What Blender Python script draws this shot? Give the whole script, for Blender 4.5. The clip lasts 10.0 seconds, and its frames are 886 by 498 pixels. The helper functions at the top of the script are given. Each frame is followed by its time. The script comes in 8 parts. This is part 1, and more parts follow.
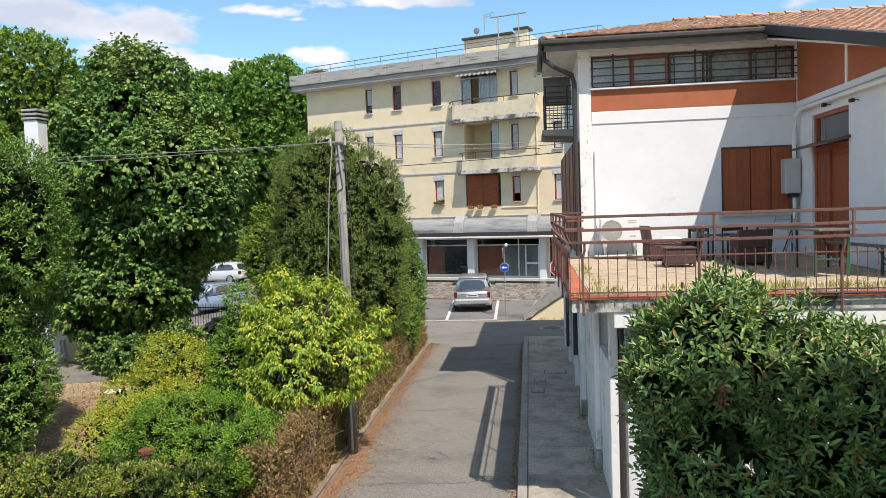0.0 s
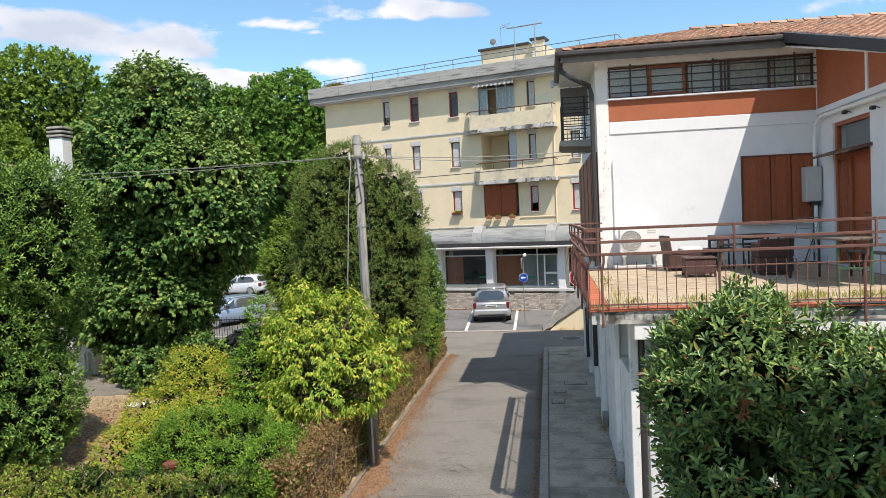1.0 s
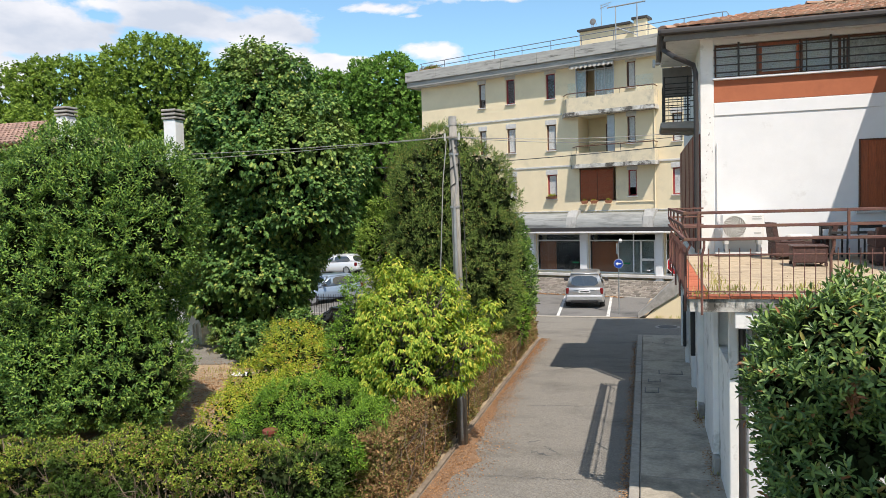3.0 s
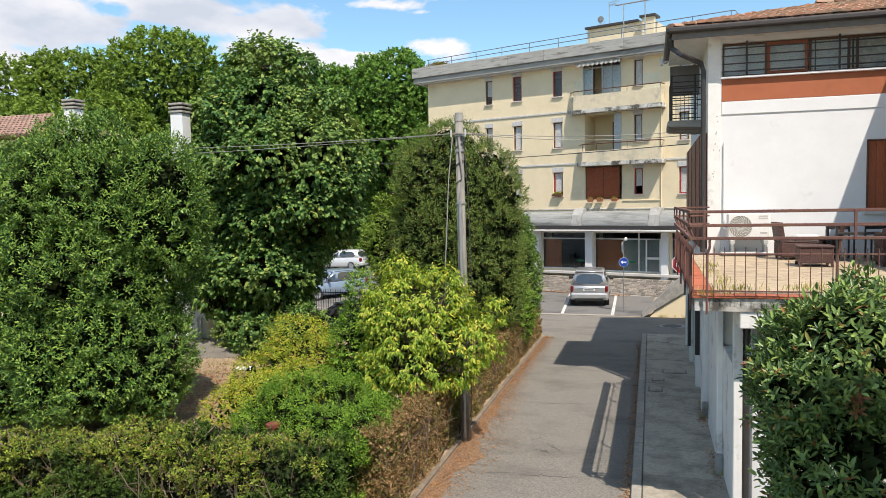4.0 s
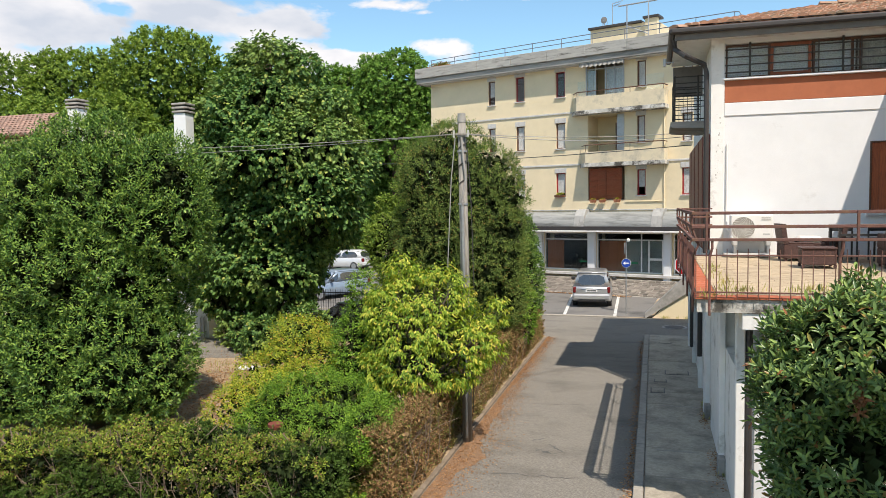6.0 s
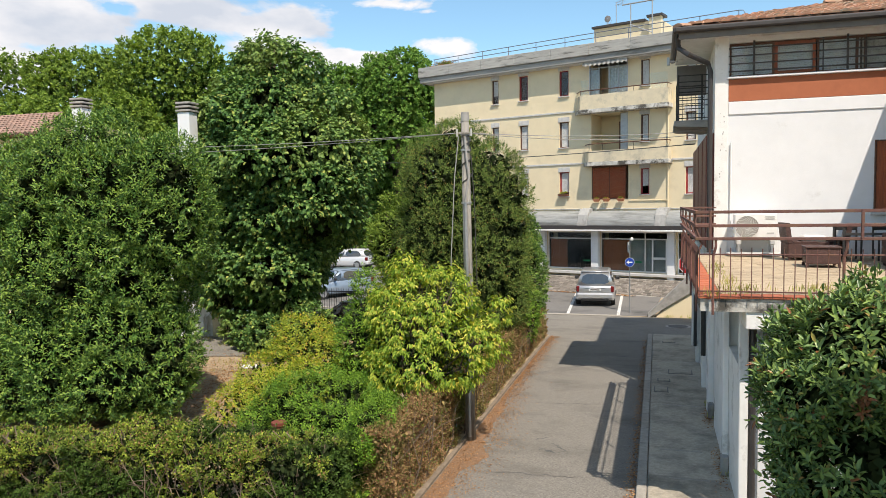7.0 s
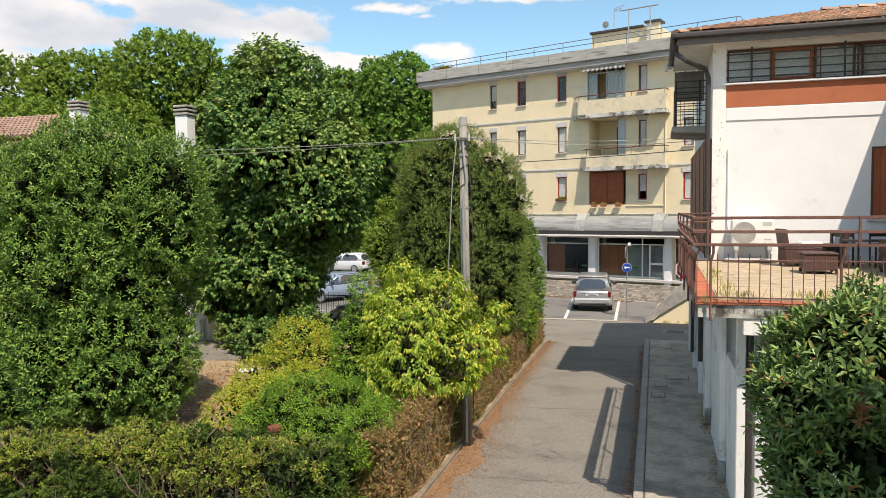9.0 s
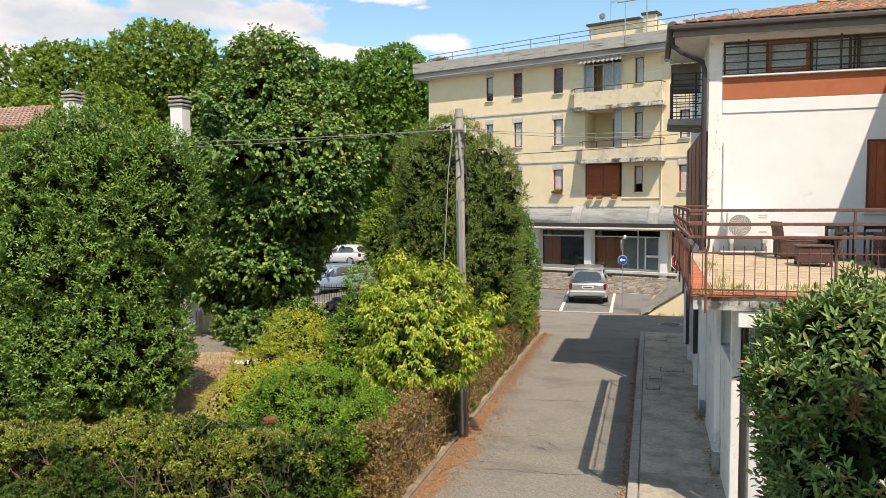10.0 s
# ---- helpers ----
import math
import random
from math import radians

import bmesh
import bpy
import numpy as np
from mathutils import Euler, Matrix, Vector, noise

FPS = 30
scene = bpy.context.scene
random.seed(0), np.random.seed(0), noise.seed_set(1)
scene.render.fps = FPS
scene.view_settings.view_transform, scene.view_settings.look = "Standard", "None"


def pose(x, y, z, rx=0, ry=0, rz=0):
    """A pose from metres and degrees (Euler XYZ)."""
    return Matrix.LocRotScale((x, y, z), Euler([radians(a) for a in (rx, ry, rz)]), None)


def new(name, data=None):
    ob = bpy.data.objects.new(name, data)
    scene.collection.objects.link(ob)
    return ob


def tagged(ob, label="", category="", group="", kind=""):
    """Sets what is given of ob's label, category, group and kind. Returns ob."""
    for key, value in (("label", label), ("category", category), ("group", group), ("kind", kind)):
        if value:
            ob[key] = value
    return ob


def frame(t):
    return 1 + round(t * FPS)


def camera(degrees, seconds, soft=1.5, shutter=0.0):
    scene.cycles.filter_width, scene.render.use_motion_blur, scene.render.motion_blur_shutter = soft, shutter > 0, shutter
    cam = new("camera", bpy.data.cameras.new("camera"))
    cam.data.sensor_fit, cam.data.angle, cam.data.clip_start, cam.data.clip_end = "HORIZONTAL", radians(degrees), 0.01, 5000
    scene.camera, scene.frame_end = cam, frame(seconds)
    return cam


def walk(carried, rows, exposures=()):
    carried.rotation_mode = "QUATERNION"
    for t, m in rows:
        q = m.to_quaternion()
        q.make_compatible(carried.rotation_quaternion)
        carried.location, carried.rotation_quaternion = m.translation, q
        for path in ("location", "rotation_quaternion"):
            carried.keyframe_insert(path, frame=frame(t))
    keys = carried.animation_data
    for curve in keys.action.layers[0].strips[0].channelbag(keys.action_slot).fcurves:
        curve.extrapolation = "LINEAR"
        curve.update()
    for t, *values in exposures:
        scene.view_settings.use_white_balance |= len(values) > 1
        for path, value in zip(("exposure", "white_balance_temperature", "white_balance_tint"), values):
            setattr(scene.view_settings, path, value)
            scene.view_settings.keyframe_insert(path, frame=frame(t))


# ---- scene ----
cam = camera(63.12, 10.0, 0.6)
PATH = [
    # seconds, x, y, z, yaw, pitch, roll
    (0.0, 0.001, 0.061, 4.694, 6.797, -3.048, 1.894),
    (0.5, 0.008, 0.048, 4.700, 7.047, -2.687, 1.576),
    (1.0, 0.000, 0.010, 4.745, 8.230, -2.221, 2.496),
    (1.2, -0.004, 0.006, 4.720, 10.92, -2.30, 2.30),
    (1.3, -0.007, 0.004, 4.708, 12.33, -2.50, 2.08),
    (1.5, -0.010, 0.001, 4.696, 14.127, -2.705, 1.787),
    (2.0, -0.005, -0.012, 4.702, 14.403, -2.819, 1.692),
    (2.5, -0.002, -0.010, 4.702, 15.333, -2.895, 1.712),
    (2.7, -0.002, -0.010, 4.701, 15.50, -3.03, 1.73),
    (3.8, -0.003, -0.009, 4.693, 16.05, -3.48, 1.12),
    (4.0, -0.003, -0.009, 4.692, 16.067, -3.492, 1.013),
    (4.5, 0.001, -0.014, 4.702, 15.989, -3.387, 0.914),
    (5.0, 0.003, -0.022, 4.702, 15.976, -3.326, 0.812),
    (5.5, -0.001, -0.015, 4.697, 16.037, -3.248, 0.850),
    (5.7, 0.000, -0.015, 4.696, 16.12, -3.33, 0.86),
    (6.8, 0.004, -0.015, 4.692, 16.54, -3.55, 0.85),
    (7.0, 0.005, -0.015, 4.692, 16.548, -3.529, 0.843),
    (7.5, 0.007, -0.017, 4.697, 16.756, -3.387, 0.838),
    (8.0, 0.002, -0.007, 4.694, 16.662, -3.128, 0.771),
    (8.5, 0.001, -0.002, 4.695, 16.426, -3.100, 0.706),
    (9.0, -0.002, -0.001, 4.697, 16.350, -3.189, 0.572),
    (9.5, -0.004, 0.003, 4.695, 16.113, -3.483, 0.508),
    (10.0, -0.001, 0.007, 4.693, 16.039, -3.812, 0.455),
]
walk(cam, [(t, pose(x, y, z, 90 + p, r, w)) for t, x, y, z, w, p, r in PATH], [(0.0, 0.60, 6600, 14), (1.0, 0.60, 6600, 14), (2.5, 0.58, 6650, 13), (5.5, 0.58, 6900, 13), (8.0, 0.58, 7050, 13), (10.0, 0.64, 7400, 14)])

# ---- light ----
SUN_WAY = Vector((-0.365, 0.53, -1.0)).normalized()
sun = new("sun", bpy.data.lights.new("sun", "SUN"))
sun.data.energy, sun.data.angle, sun.data.color = 4.0, radians(0.53), (1.0, 0.93, 0.83)
sun.rotation_mode = "QUATERNION"
sun.rotation_quaternion = SUN_WAY.to_track_quat("-Z", "Y")

world = bpy.data.worlds.new("world")
scene.world = world
world.use_nodes = True


def build_sky():
    nt = world.node_tree
    nt.nodes.clear()
    n, l = nt.nodes.new, nt.links.new
    out, bg = n("ShaderNodeOutputWorld"), n("ShaderNodeBackground")
    sky = n("ShaderNodeTexSky")
    sky.sky_type, sky.sun_disc = "NISHITA", False
    sky.sun_elevation = math.asin(-SUN_WAY.z)
    sky.sun_rotation = math.atan2(-SUN_WAY.x, -SUN_WAY.y)
    sky.air_density, sky.dust_density, sky.ozone_density = 1.0, 0.3, 1.0
    # drifting cumulus
    tc = n("ShaderNodeTexCoord")
    sep = n("ShaderNodeSeparateXYZ")
    l(tc.outputs["Generated"], sep.inputs[0])
    mp = n("ShaderNodeMapping"); mp.inputs["Scale"].default_value = (1.0, 1.0, 2.3)
    mp.inputs["Location"].default_value = CLOUD_SHIFT
    l(tc.outputs["Generated"], mp.inputs[0])
    big = n("ShaderNodeTexNoise"); big.inputs["Scale"].default_value = 4.2; big.inputs["Detail"].default_value = 12.0
    big.inputs["Roughness"].default_value = 0.60
    big.inputs["Distortion"].default_value = 0.2
    l(mp.outputs[0], big.inputs["Vector"])
    # where a way points: degrees round from north, and degrees up
    azi = n("ShaderNodeMath"); azi.operation = "ARCTAN2"
    l(sep.outputs["X"], azi.inputs[0]); l(sep.outputs["Y"], azi.inputs[1])
    ele = n("ShaderNodeMath"); ele.operation = "ARCSINE"
    l(sep.outputs["Z"], ele.inputs[0])
    flat = n("ShaderNodeCombineXYZ")
    l(azi.outputs[0], flat.inputs[0]); l(ele.outputs[0], flat.inputs[1])
    # the banks of cloud: centre, half-widths in degrees, how thick
    total = None
    for cx, cy, rx, ry, thick in CLOUD_BANKS:
        off = n("ShaderNodeVectorMath"); off.operation = "SUBTRACT"; off.inputs[1].default_value = (radians(cx), radians(cy), 0)
        l(flat.outputs[0], off.inputs[0])
        sc = n("ShaderNodeVectorMath"); sc.operation = "MULTIPLY"; sc.inputs[1].default_value = (1 / radians(rx), 1 / radians(ry), 0)
        l(off.outputs[0], sc.inputs[0])
        le = n("ShaderNodeVectorMath"); le.operation = "LENGTH"
        l(sc.outputs[0], le.inputs[0])
        rg = n("ShaderNodeMapRange"); rg.interpolation_type = "SMOOTHSTEP"
        rg.inputs["From Min"].default_value, rg.inputs["From Max"].default_value = 0.0, 1.6
        rg.inputs["To Min"].default_value, rg.inputs["To Max"].default_value = thick, 0.0
        l(le.outputs["Value"], rg.inputs["Value"])
        if total is None:
            total = rg.outputs[0]
        else:
            ad = n("ShaderNodeMath"); ad.operation = "MAXIMUM" if thick > 0 else "ADD"
            l(total, ad.inputs[0]); l(rg.outputs[0], ad.inputs[1])
            total = ad.outputs[0]
    wide = n("ShaderNodeMapRange"); wide.clamp = False
    wide.inputs["From Min"].default_value, wide.inputs["From Max"].default_value = 0.25, 0.75
    l(big.outputs["Fac"], wide.inputs["Value"])
    dens = n("ShaderNodeMath"); dens.operation = "ADD"
    l(wide.outputs[0], dens.inputs[0]); l(total, dens.inputs[1])
    ramp = n("ShaderNodeValToRGB")
    ramp.color_ramp.elements[0].position, ramp.color_ramp.elements[1].position = 0.53, 0.68
    l(dens.outputs[0], ramp.inputs[0])
    tone = n("ShaderNodeValToRGB")
    tone.color_ramp.elements[0].position, tone.color_ramp.elements[1].position = 0.42, 0.64
    tone.color_ramp.elements[0].color, tone.color_ramp.elements[1].color = (4.5, 4.65, 4.9, 1), (2.9, 3.3, 3.9, 1)
    grey = n("ShaderNodeTexNoise"); grey.inputs["Scale"].default_value = 7.0; grey.inputs["Detail"].default_value = 6.0
    l(mp.outputs[0], grey.inputs["Vector"])
    l(grey.outputs["Fac"], tone.inputs[0])
    hue = n("ShaderNodeMix"); hue.data_type = "RGBA"; hue.blend_type = "MULTIPLY"
    hue.inputs["Factor"].default_value = 1.0; hue.inputs["B"].default_value = (0.70, 0.90, 0.92, 1)
    l(sky.outputs[0], hue.inputs["A"])
    mix = n("ShaderNodeMix"); mix.data_type = "RGBA"
    l(ramp.outputs["Color"], mix.inputs["Factor"])
    l(hue.outputs["Result"], mix.inputs["A"])
    l(tone.outputs["Color"], mix.inputs["B"])
    bg.inputs["Strength"].default_value = 0.145
    l(mix.outputs["Result"], bg.inputs["Color"])
    l(bg.outputs[0], out.inputs[0])


CLOUD_SHIFT = (3.1, 0.4, 0.0)
CLOUD_BANKS = ((-45.1, 12.3, 8.0, 2.8, 0.52), (-46.5, 9.9, 5.0, 2.4, 0.5), (-35.9, 14.5, 6.6, 1.4, 0.5), (-30.3, 13.6, 7.4, 1.4, 0.36), (-29.9, 11.9, 4.6, 1.2, 0.40),
        (-23.5, 11.2, 4.4, 0.8, 0.5), (-15.7, 12.3, 4.2, 1.1, 0.55), (-9.1, 16.0, 9.4, 1.0, 0.38), (-20.3, 15.3, 3.5, 0.5, 0.28), (-16.7, 14.7, 1.6, 0.2, 0.26),
        (-12.5, 13.3, 0.6, 0.3, 0.26), (-22.6, 13.0, 3.6, 1.3, -0.45), (-6.8, 13.2, 9.0, 2.2, -0.5), (-40.1, 14.1, 1.6, 0.5, -0.3), (-13.0, 14.2, 5.0, 0.9, -0.35), (4.0, 15.0, 12.0, 4.0, -0.3))
build_sky()


# ---- materials ----
def mat(name, c1, c2=None, scale=6.0, rough=0.7, metal=0.0, bump=0.15, fine=60.0, stain=None, stain_scale=0.8, stain_at=(0.5, 0.7), vary=0.0, stretch=(1, 1, 1), spec=0.5, coat=0.0):
    """Two tones in a cloudy mix, a stain at larger scale, fine relief, and a shift of tone from piece to piece."""
    m = bpy.data.materials.new(name)
    m.use_nodes = True
    nt = m.node_tree
    n, l = nt.nodes.new, nt.links.new
    b = nt.nodes["Principled BSDF"]
    tc = n("ShaderNodeTexCoord")
    mp = n("ShaderNodeMapping"); mp.inputs["Scale"].default_value = stretch
    l(tc.outputs["Object"], mp.inputs[0])
    a = n("ShaderNodeTexNoise"); a.inputs["Scale"].default_value = scale; a.inputs["Detail"].default_value = 6.0
    a.inputs["Roughness"].default_value = 0.65
    l(mp.outputs[0], a.inputs["Vector"])
    r = n("ShaderNodeValToRGB")
    r.color_ramp.elements[0].position, r.color_ramp.elements[1].position = 0.33, 0.67
    r.color_ramp.elements[0].color, r.color_ramp.elements[1].color = (*c1, 1), (*(c2 or [v * 0.8 for v in c1]), 1)
    l(a.outputs["Fac"], r.inputs[0])
    col = r.outputs["Color"]
    if stain:
        s = n("ShaderNodeTexNoise"); s.inputs["Scale"].default_value = stain_scale; s.inputs["Detail"].default_value = 8.0
        s.inputs["Roughness"].default_value = 0.68
        l(mp.outputs[0], s.inputs["Vector"])
        sr = n("ShaderNodeValToRGB")
        sr.color_ramp.elements[0].position, sr.color_ramp.elements[1].position = stain_at
        l(s.outputs["Fac"], sr.inputs[0])
        mx = n("ShaderNodeMix"); mx.data_type = "RGBA"
        l(sr.outputs["Color"], mx.inputs["Factor"])
        l(col, mx.inputs["A"]); mx.inputs["B"].default_value = (*stain, 1)
        col = mx.outputs["Result"]
    if vary:
        oi = n("ShaderNodeObjectInfo"); ge = n("ShaderNodeNewGeometry")
        ad = n("ShaderNodeMath"); ad.operation = "ADD"
        l(oi.outputs["Random"], ad.inputs[0]); l(ge.outputs["Random Per Island"], ad.inputs[1])
        fr = n("ShaderNodeMath"); fr.operation = "FRACT"
        l(ad.outputs[0], fr.inputs[0])
        rg = n("ShaderNodeMapRange"); rg.inputs["To Min"].default_value = 1 - vary; rg.inputs["To Max"].default_value = 1 + vary
        l(fr.outputs[0], rg.inputs["Value"])
        hs = n("ShaderNodeHueSaturation")
        l(rg.outputs[0], hs.inputs["Value"]); l(col, hs.inputs["Color"])
        col = hs.outputs["Color"]
    l(col, b.inputs["Base Color"])
    b.inputs["Roughness"].default_value, b.inputs["Metallic"].default_value = rough, metal
    b.inputs["Specular IOR Level"].default_value = spec
    b.inputs["Coat Weight"].default_value = coat
    if bump:
        f = n("ShaderNodeTexNoise"); f.inputs["Scale"].default_value = fine; f.inputs["Detail"].default_value = 5.0
        l(mp.outputs[0], f.inputs["Vector"])
        bp = n("ShaderNodeBump"); bp.inputs["Strength"].default_value = bump; bp.inputs["Distance"].default_value = 0.02
        l(f.outputs["Fac"], bp.inputs["Height"]); l(bp.outputs[0], b.inputs["Normal"])
    return m


def glass(name, tint=(0.9, 0.95, 0.95)):
    m = bpy.data.materials.new(name)
    m.use_nodes = True
    b = m.node_tree.nodes["Principled BSDF"]
    b.inputs["Base Color"].default_value = (*tint, 1)
    b.inputs["Roughness"].default_value, b.inputs["Transmission Weight"].default_value, b.inputs["IOR"].default_value = 0.02, 1.0, 1.45
    return m


def leafy(name, dark, mid, light, rare=None, rare_share=0.0, gloss=0.45, through_light=0.3, patch=None, patch_scale=0.8, patch_at=(0.52, 0.66), spec=0.25):
    """Foliage: every leaf its own tone, with patches of another growth, and some light through the blade."""
    m = bpy.data.materials.new(name)
    m.use_nodes = True
    nt = m.node_tree
    n, l = nt.nodes.new, nt.links.new
    b, out = nt.nodes["Principled BSDF"], nt.nodes["Material Output"]
    ge = n("ShaderNodeNewGeometry")
    r = n("ShaderNodeValToRGB")
    e = r.color_ramp.elements
    e[0].position, e[0].color = 0.0, (*dark, 1)
    e[1].position, e[1].color = 0.95 - rare_share, (*light, 1)
    k = e.new(0.45); k.color = (*mid, 1)
    if rare:
        k = e.new(1.0 - rare_share); k.color = (*rare, 1)
    l(ge.outputs["Random Per Island"], r.inputs[0])
    col = r.outputs["Color"]
    if patch:
        tc = n("ShaderNodeTexCoord")
        s = n("ShaderNodeTexNoise"); s.inputs["Scale"].default_value = patch_scale; s.inputs["Detail"].default_value = 4.0
        l(tc.outputs["Object"], s.inputs["Vector"])
        sr = n("ShaderNodeValToRGB")
        sr.color_ramp.elements[0].position, sr.color_ramp.elements[1].position = patch_at
        l(s.outputs["Fac"], sr.inputs[0])
        mx = n("ShaderNodeMix"); mx.data_type = "RGBA"
        l(sr.outputs["Color"], mx.inputs["Factor"]); l(col, mx.inputs["A"])
        pr = n("ShaderNodeHueSaturation"); pr.inputs["Color"].default_value = (*patch, 1)
        rg = n("ShaderNodeMapRange"); rg.inputs["To Min"].default_value = 0.55; rg.inputs["To Max"].default_value = 1.4
        l(ge.outputs["Random Per Island"], rg.inputs["Value"]); l(rg.outputs[0], pr.inputs["Value"])
        l(pr.outputs[0], mx.inputs["B"])
        col = mx.outputs["Result"]
    l(col, b.inputs["Base Color"])
    b.inputs["Roughness"].default_value = gloss
    b.inputs["Specular IOR Level"].default_value = spec
    t = n("ShaderNodeBsdfTranslucent")
    hs = n("ShaderNodeHueSaturation"); hs.inputs["Value"].default_value = 1.5; hs.inputs["Saturation"].default_value = 1.1
    l(col, hs.inputs["Color"]); l(hs.outputs[0], t.inputs["Color"])
    ms = n("ShaderNodeMixShader"); ms.inputs[0].default_value = through_light
    l(b.outputs[0], ms.inputs[1]); l(t.outputs[0], ms.inputs[2]); l(ms.outputs[0], out.inputs["Surface"])
    return m


M = {}
M["asphalt"] = mat("asphalt", (0.135, 0.127, 0.112), (0.285, 0.268, 0.236), 38.0, 0.9, bump=0.8, fine=90, stain=(0.120, 0.113, 0.101), stain_scale=0.8, stain_at=(0.50, 0.78), stretch=(0.7, 1.25, 1), spec=0.3)
M["asphalt_dark"] = mat("asphalt_dark", (0.140, 0.136, 0.130), (0.195, 0.190, 0.180), 22.0, 0.9, bump=0.4, fine=120, stain=(0.07, 0.07, 0.07), stain_scale=0.5, spec=0.3)
M["patch"] = mat("asphalt_patch", (0.085, 0.085, 0.085), (0.12, 0.12, 0.118), 20.0, 0.9, bump=0.4, fine=130)
M["soil"] = mat("soil", (0.32, 0.24, 0.155), (0.44, 0.345, 0.23), 7.0, 0.95, bump=0.8, fine=40, stain=(0.20, 0.155, 0.095), stain_scale=1.1, stain_at=(0.45, 0.65))
M["litter"] = mat("leaf_litter", (0.215, 0.128, 0.074), (0.29, 0.185, 0.115), 30.0, 0.95, bump=0.9, fine=70, stain=(0.16, 0.115, 0.08), stain_scale=2.5)
M["edging"] = mat("dirty_edging", (0.25, 0.20, 0.15), (0.17, 0.135, 0.10), 9.0, 0.9, bump=0.4, stain=(0.12, 0.09, 0.065), stain_scale=2.0)
M["faded_tile"] = mat("faded_roof_tile", (0.34, 0.215, 0.165), (0.25, 0.155, 0.12), 8.0, 0.85, bump=0.3, stain=(0.20, 0.15, 0.12), stain_scale=2.0, vary=0.22)
M["pale_room"] = mat("pale_interior", (0.40, 0.43, 0.41), (0.24, 0.265, 0.255), 1.5, 0.9, bump=0.0)
M["concrete"] = mat("concrete", (0.36, 0.345, 0.32), (0.27, 0.26, 0.24), 5.0, 0.85, bump=0.35, fine=70, stain=(0.15, 0.145, 0.13), stain_scale=1.2, stain_at=(0.5, 0.68), vary=0.05)
M["pavement"] = mat("pavement_concrete", (0.45, 0.405, 0.325), (0.32, 0.288, 0.23), 14.0, 0.88, bump=0.4, fine=80, stain=(0.155, 0.143, 0.115), stain_scale=1.3, stain_at=(0.47, 0.70), vary=0.12)
M["kerb"] = mat("kerb_stone", (0.36, 0.335, 0.29), (0.26, 0.242, 0.21), 9.0, 0.85, bump=0.3, vary=0.1)
M["white"] = mat("white_plaster", (0.735, 0.75, 0.765), (0.69, 0.705, 0.72), 2.0, 0.85, bump=0.10, fine=50, stain=(0.54, 0.54, 0.535), stain_scale=1.4, stain_at=(0.62, 0.80))
M["white_worn"] = mat("worn_white_plaster", (0.80, 0.80, 0.78), (0.71, 0.71, 0.69), 3.0, 0.85, bump=0.25, fine=40, stain=(0.30, 0.29, 0.26), stain_scale=1.6, stain_at=(0.55, 0.72))
M["white_stained"] = mat("stained_white_beam", (0.64, 0.63, 0.60), (0.40, 0.39, 0.35), 5.0, 0.88, bump=0.4, fine=40, stain=(0.075, 0.07, 0.06), stain_scale=2.2, stain_at=(0.46, 0.58))
M["terracotta_paint"] = mat("terracotta_paint", (0.40, 0.125, 0.055), (0.355, 0.108, 0.046), 3.0, 0.75, bump=0.08, stain=(0.30, 0.09, 0.04), stain_scale=1.0)
M["cream"] = mat("cream_render", (0.74, 0.63, 0.43), (0.68, 0.58, 0.395), 1.2, 0.88, bump=0.12, fine=40, stain=(0.50, 0.43, 0.30), stain_scale=0.5, stain_at=(0.55, 0.8))
M["cream_stained"] = mat("stained_cream_render", (0.68, 0.59, 0.42), (0.57, 0.50, 0.365), 2.5, 0.88, bump=0.2, stain=(0.32, 0.30, 0.25), stain_scale=1.3, stain_at=(0.52, 0.70))
M["grey_concrete"] = mat("weathered_concrete", (0.35, 0.345, 0.325), (0.26, 0.26, 0.245), 4.0, 0.9, bump=0.3, stain=(0.13, 0.13, 0.12), stain_scale=1.2, stain_at=(0.50, 0.70), stretch=(0.35, 1, 2.2))
M["cast_concrete"] = mat("board_marked_concrete", (0.40, 0.395, 0.37), (0.29, 0.29, 0.275), 3.0, 0.9, bump=0.35, fine=30, stain=(0.11, 0.11, 0.10), stain_scale=1.5, stain_at=(0.54, 0.66), stretch=(0.45, 1, 3.2), vary=0.08)
M["vault"] = mat("grey_metal_cladding", (0.30, 0.31, 0.30), (0.22, 0.23, 0.225), 3.0, 0.6, bump=0.2, stain=(0.12, 0.125, 0.12), stain_scale=1.6, stain_at=(0.5, 0.68), stretch=(0.35, 2.5, 2.5))
M["wood"] = mat("varnished_wood", (0.40, 0.100, 0.030), (0.20, 0.046, 0.015), 12.0, 0.38, bump=0.12, fine=50, stretch=(8, 8, 0.5), vary=0.10)
M["wood_dark"] = mat("dark_wood", (0.13, 0.055, 0.028), (0.085, 0.034, 0.018), 9.0, 0.5, bump=0.15, stretch=(8, 8, 0.5), vary=0.12)
M["wood_shop"] = mat("shop_panel_wood", (0.52, 0.18, 0.075), (0.36, 0.115, 0.05), 6.0, 0.4, bump=0.05, stretch=(6, 6, 0.4), vary=0.1)
M["grey_wood"] = mat("weathered_boards", (0.185, 0.145, 0.118), (0.095, 0.075, 0.062), 12.0, 0.85, bump=0.4, stretch=(0.6, 8, 8), vary=0.2)
M["pole_wood"] = mat("grey_pole_timber", (0.33, 0.315, 0.285), (0.20, 0.19, 0.165), 10.0, 0.85, bump=0.4, stretch=(8, 8, 0.5), stain=(0.09, 0.08, 0.07), stain_scale=2.0)
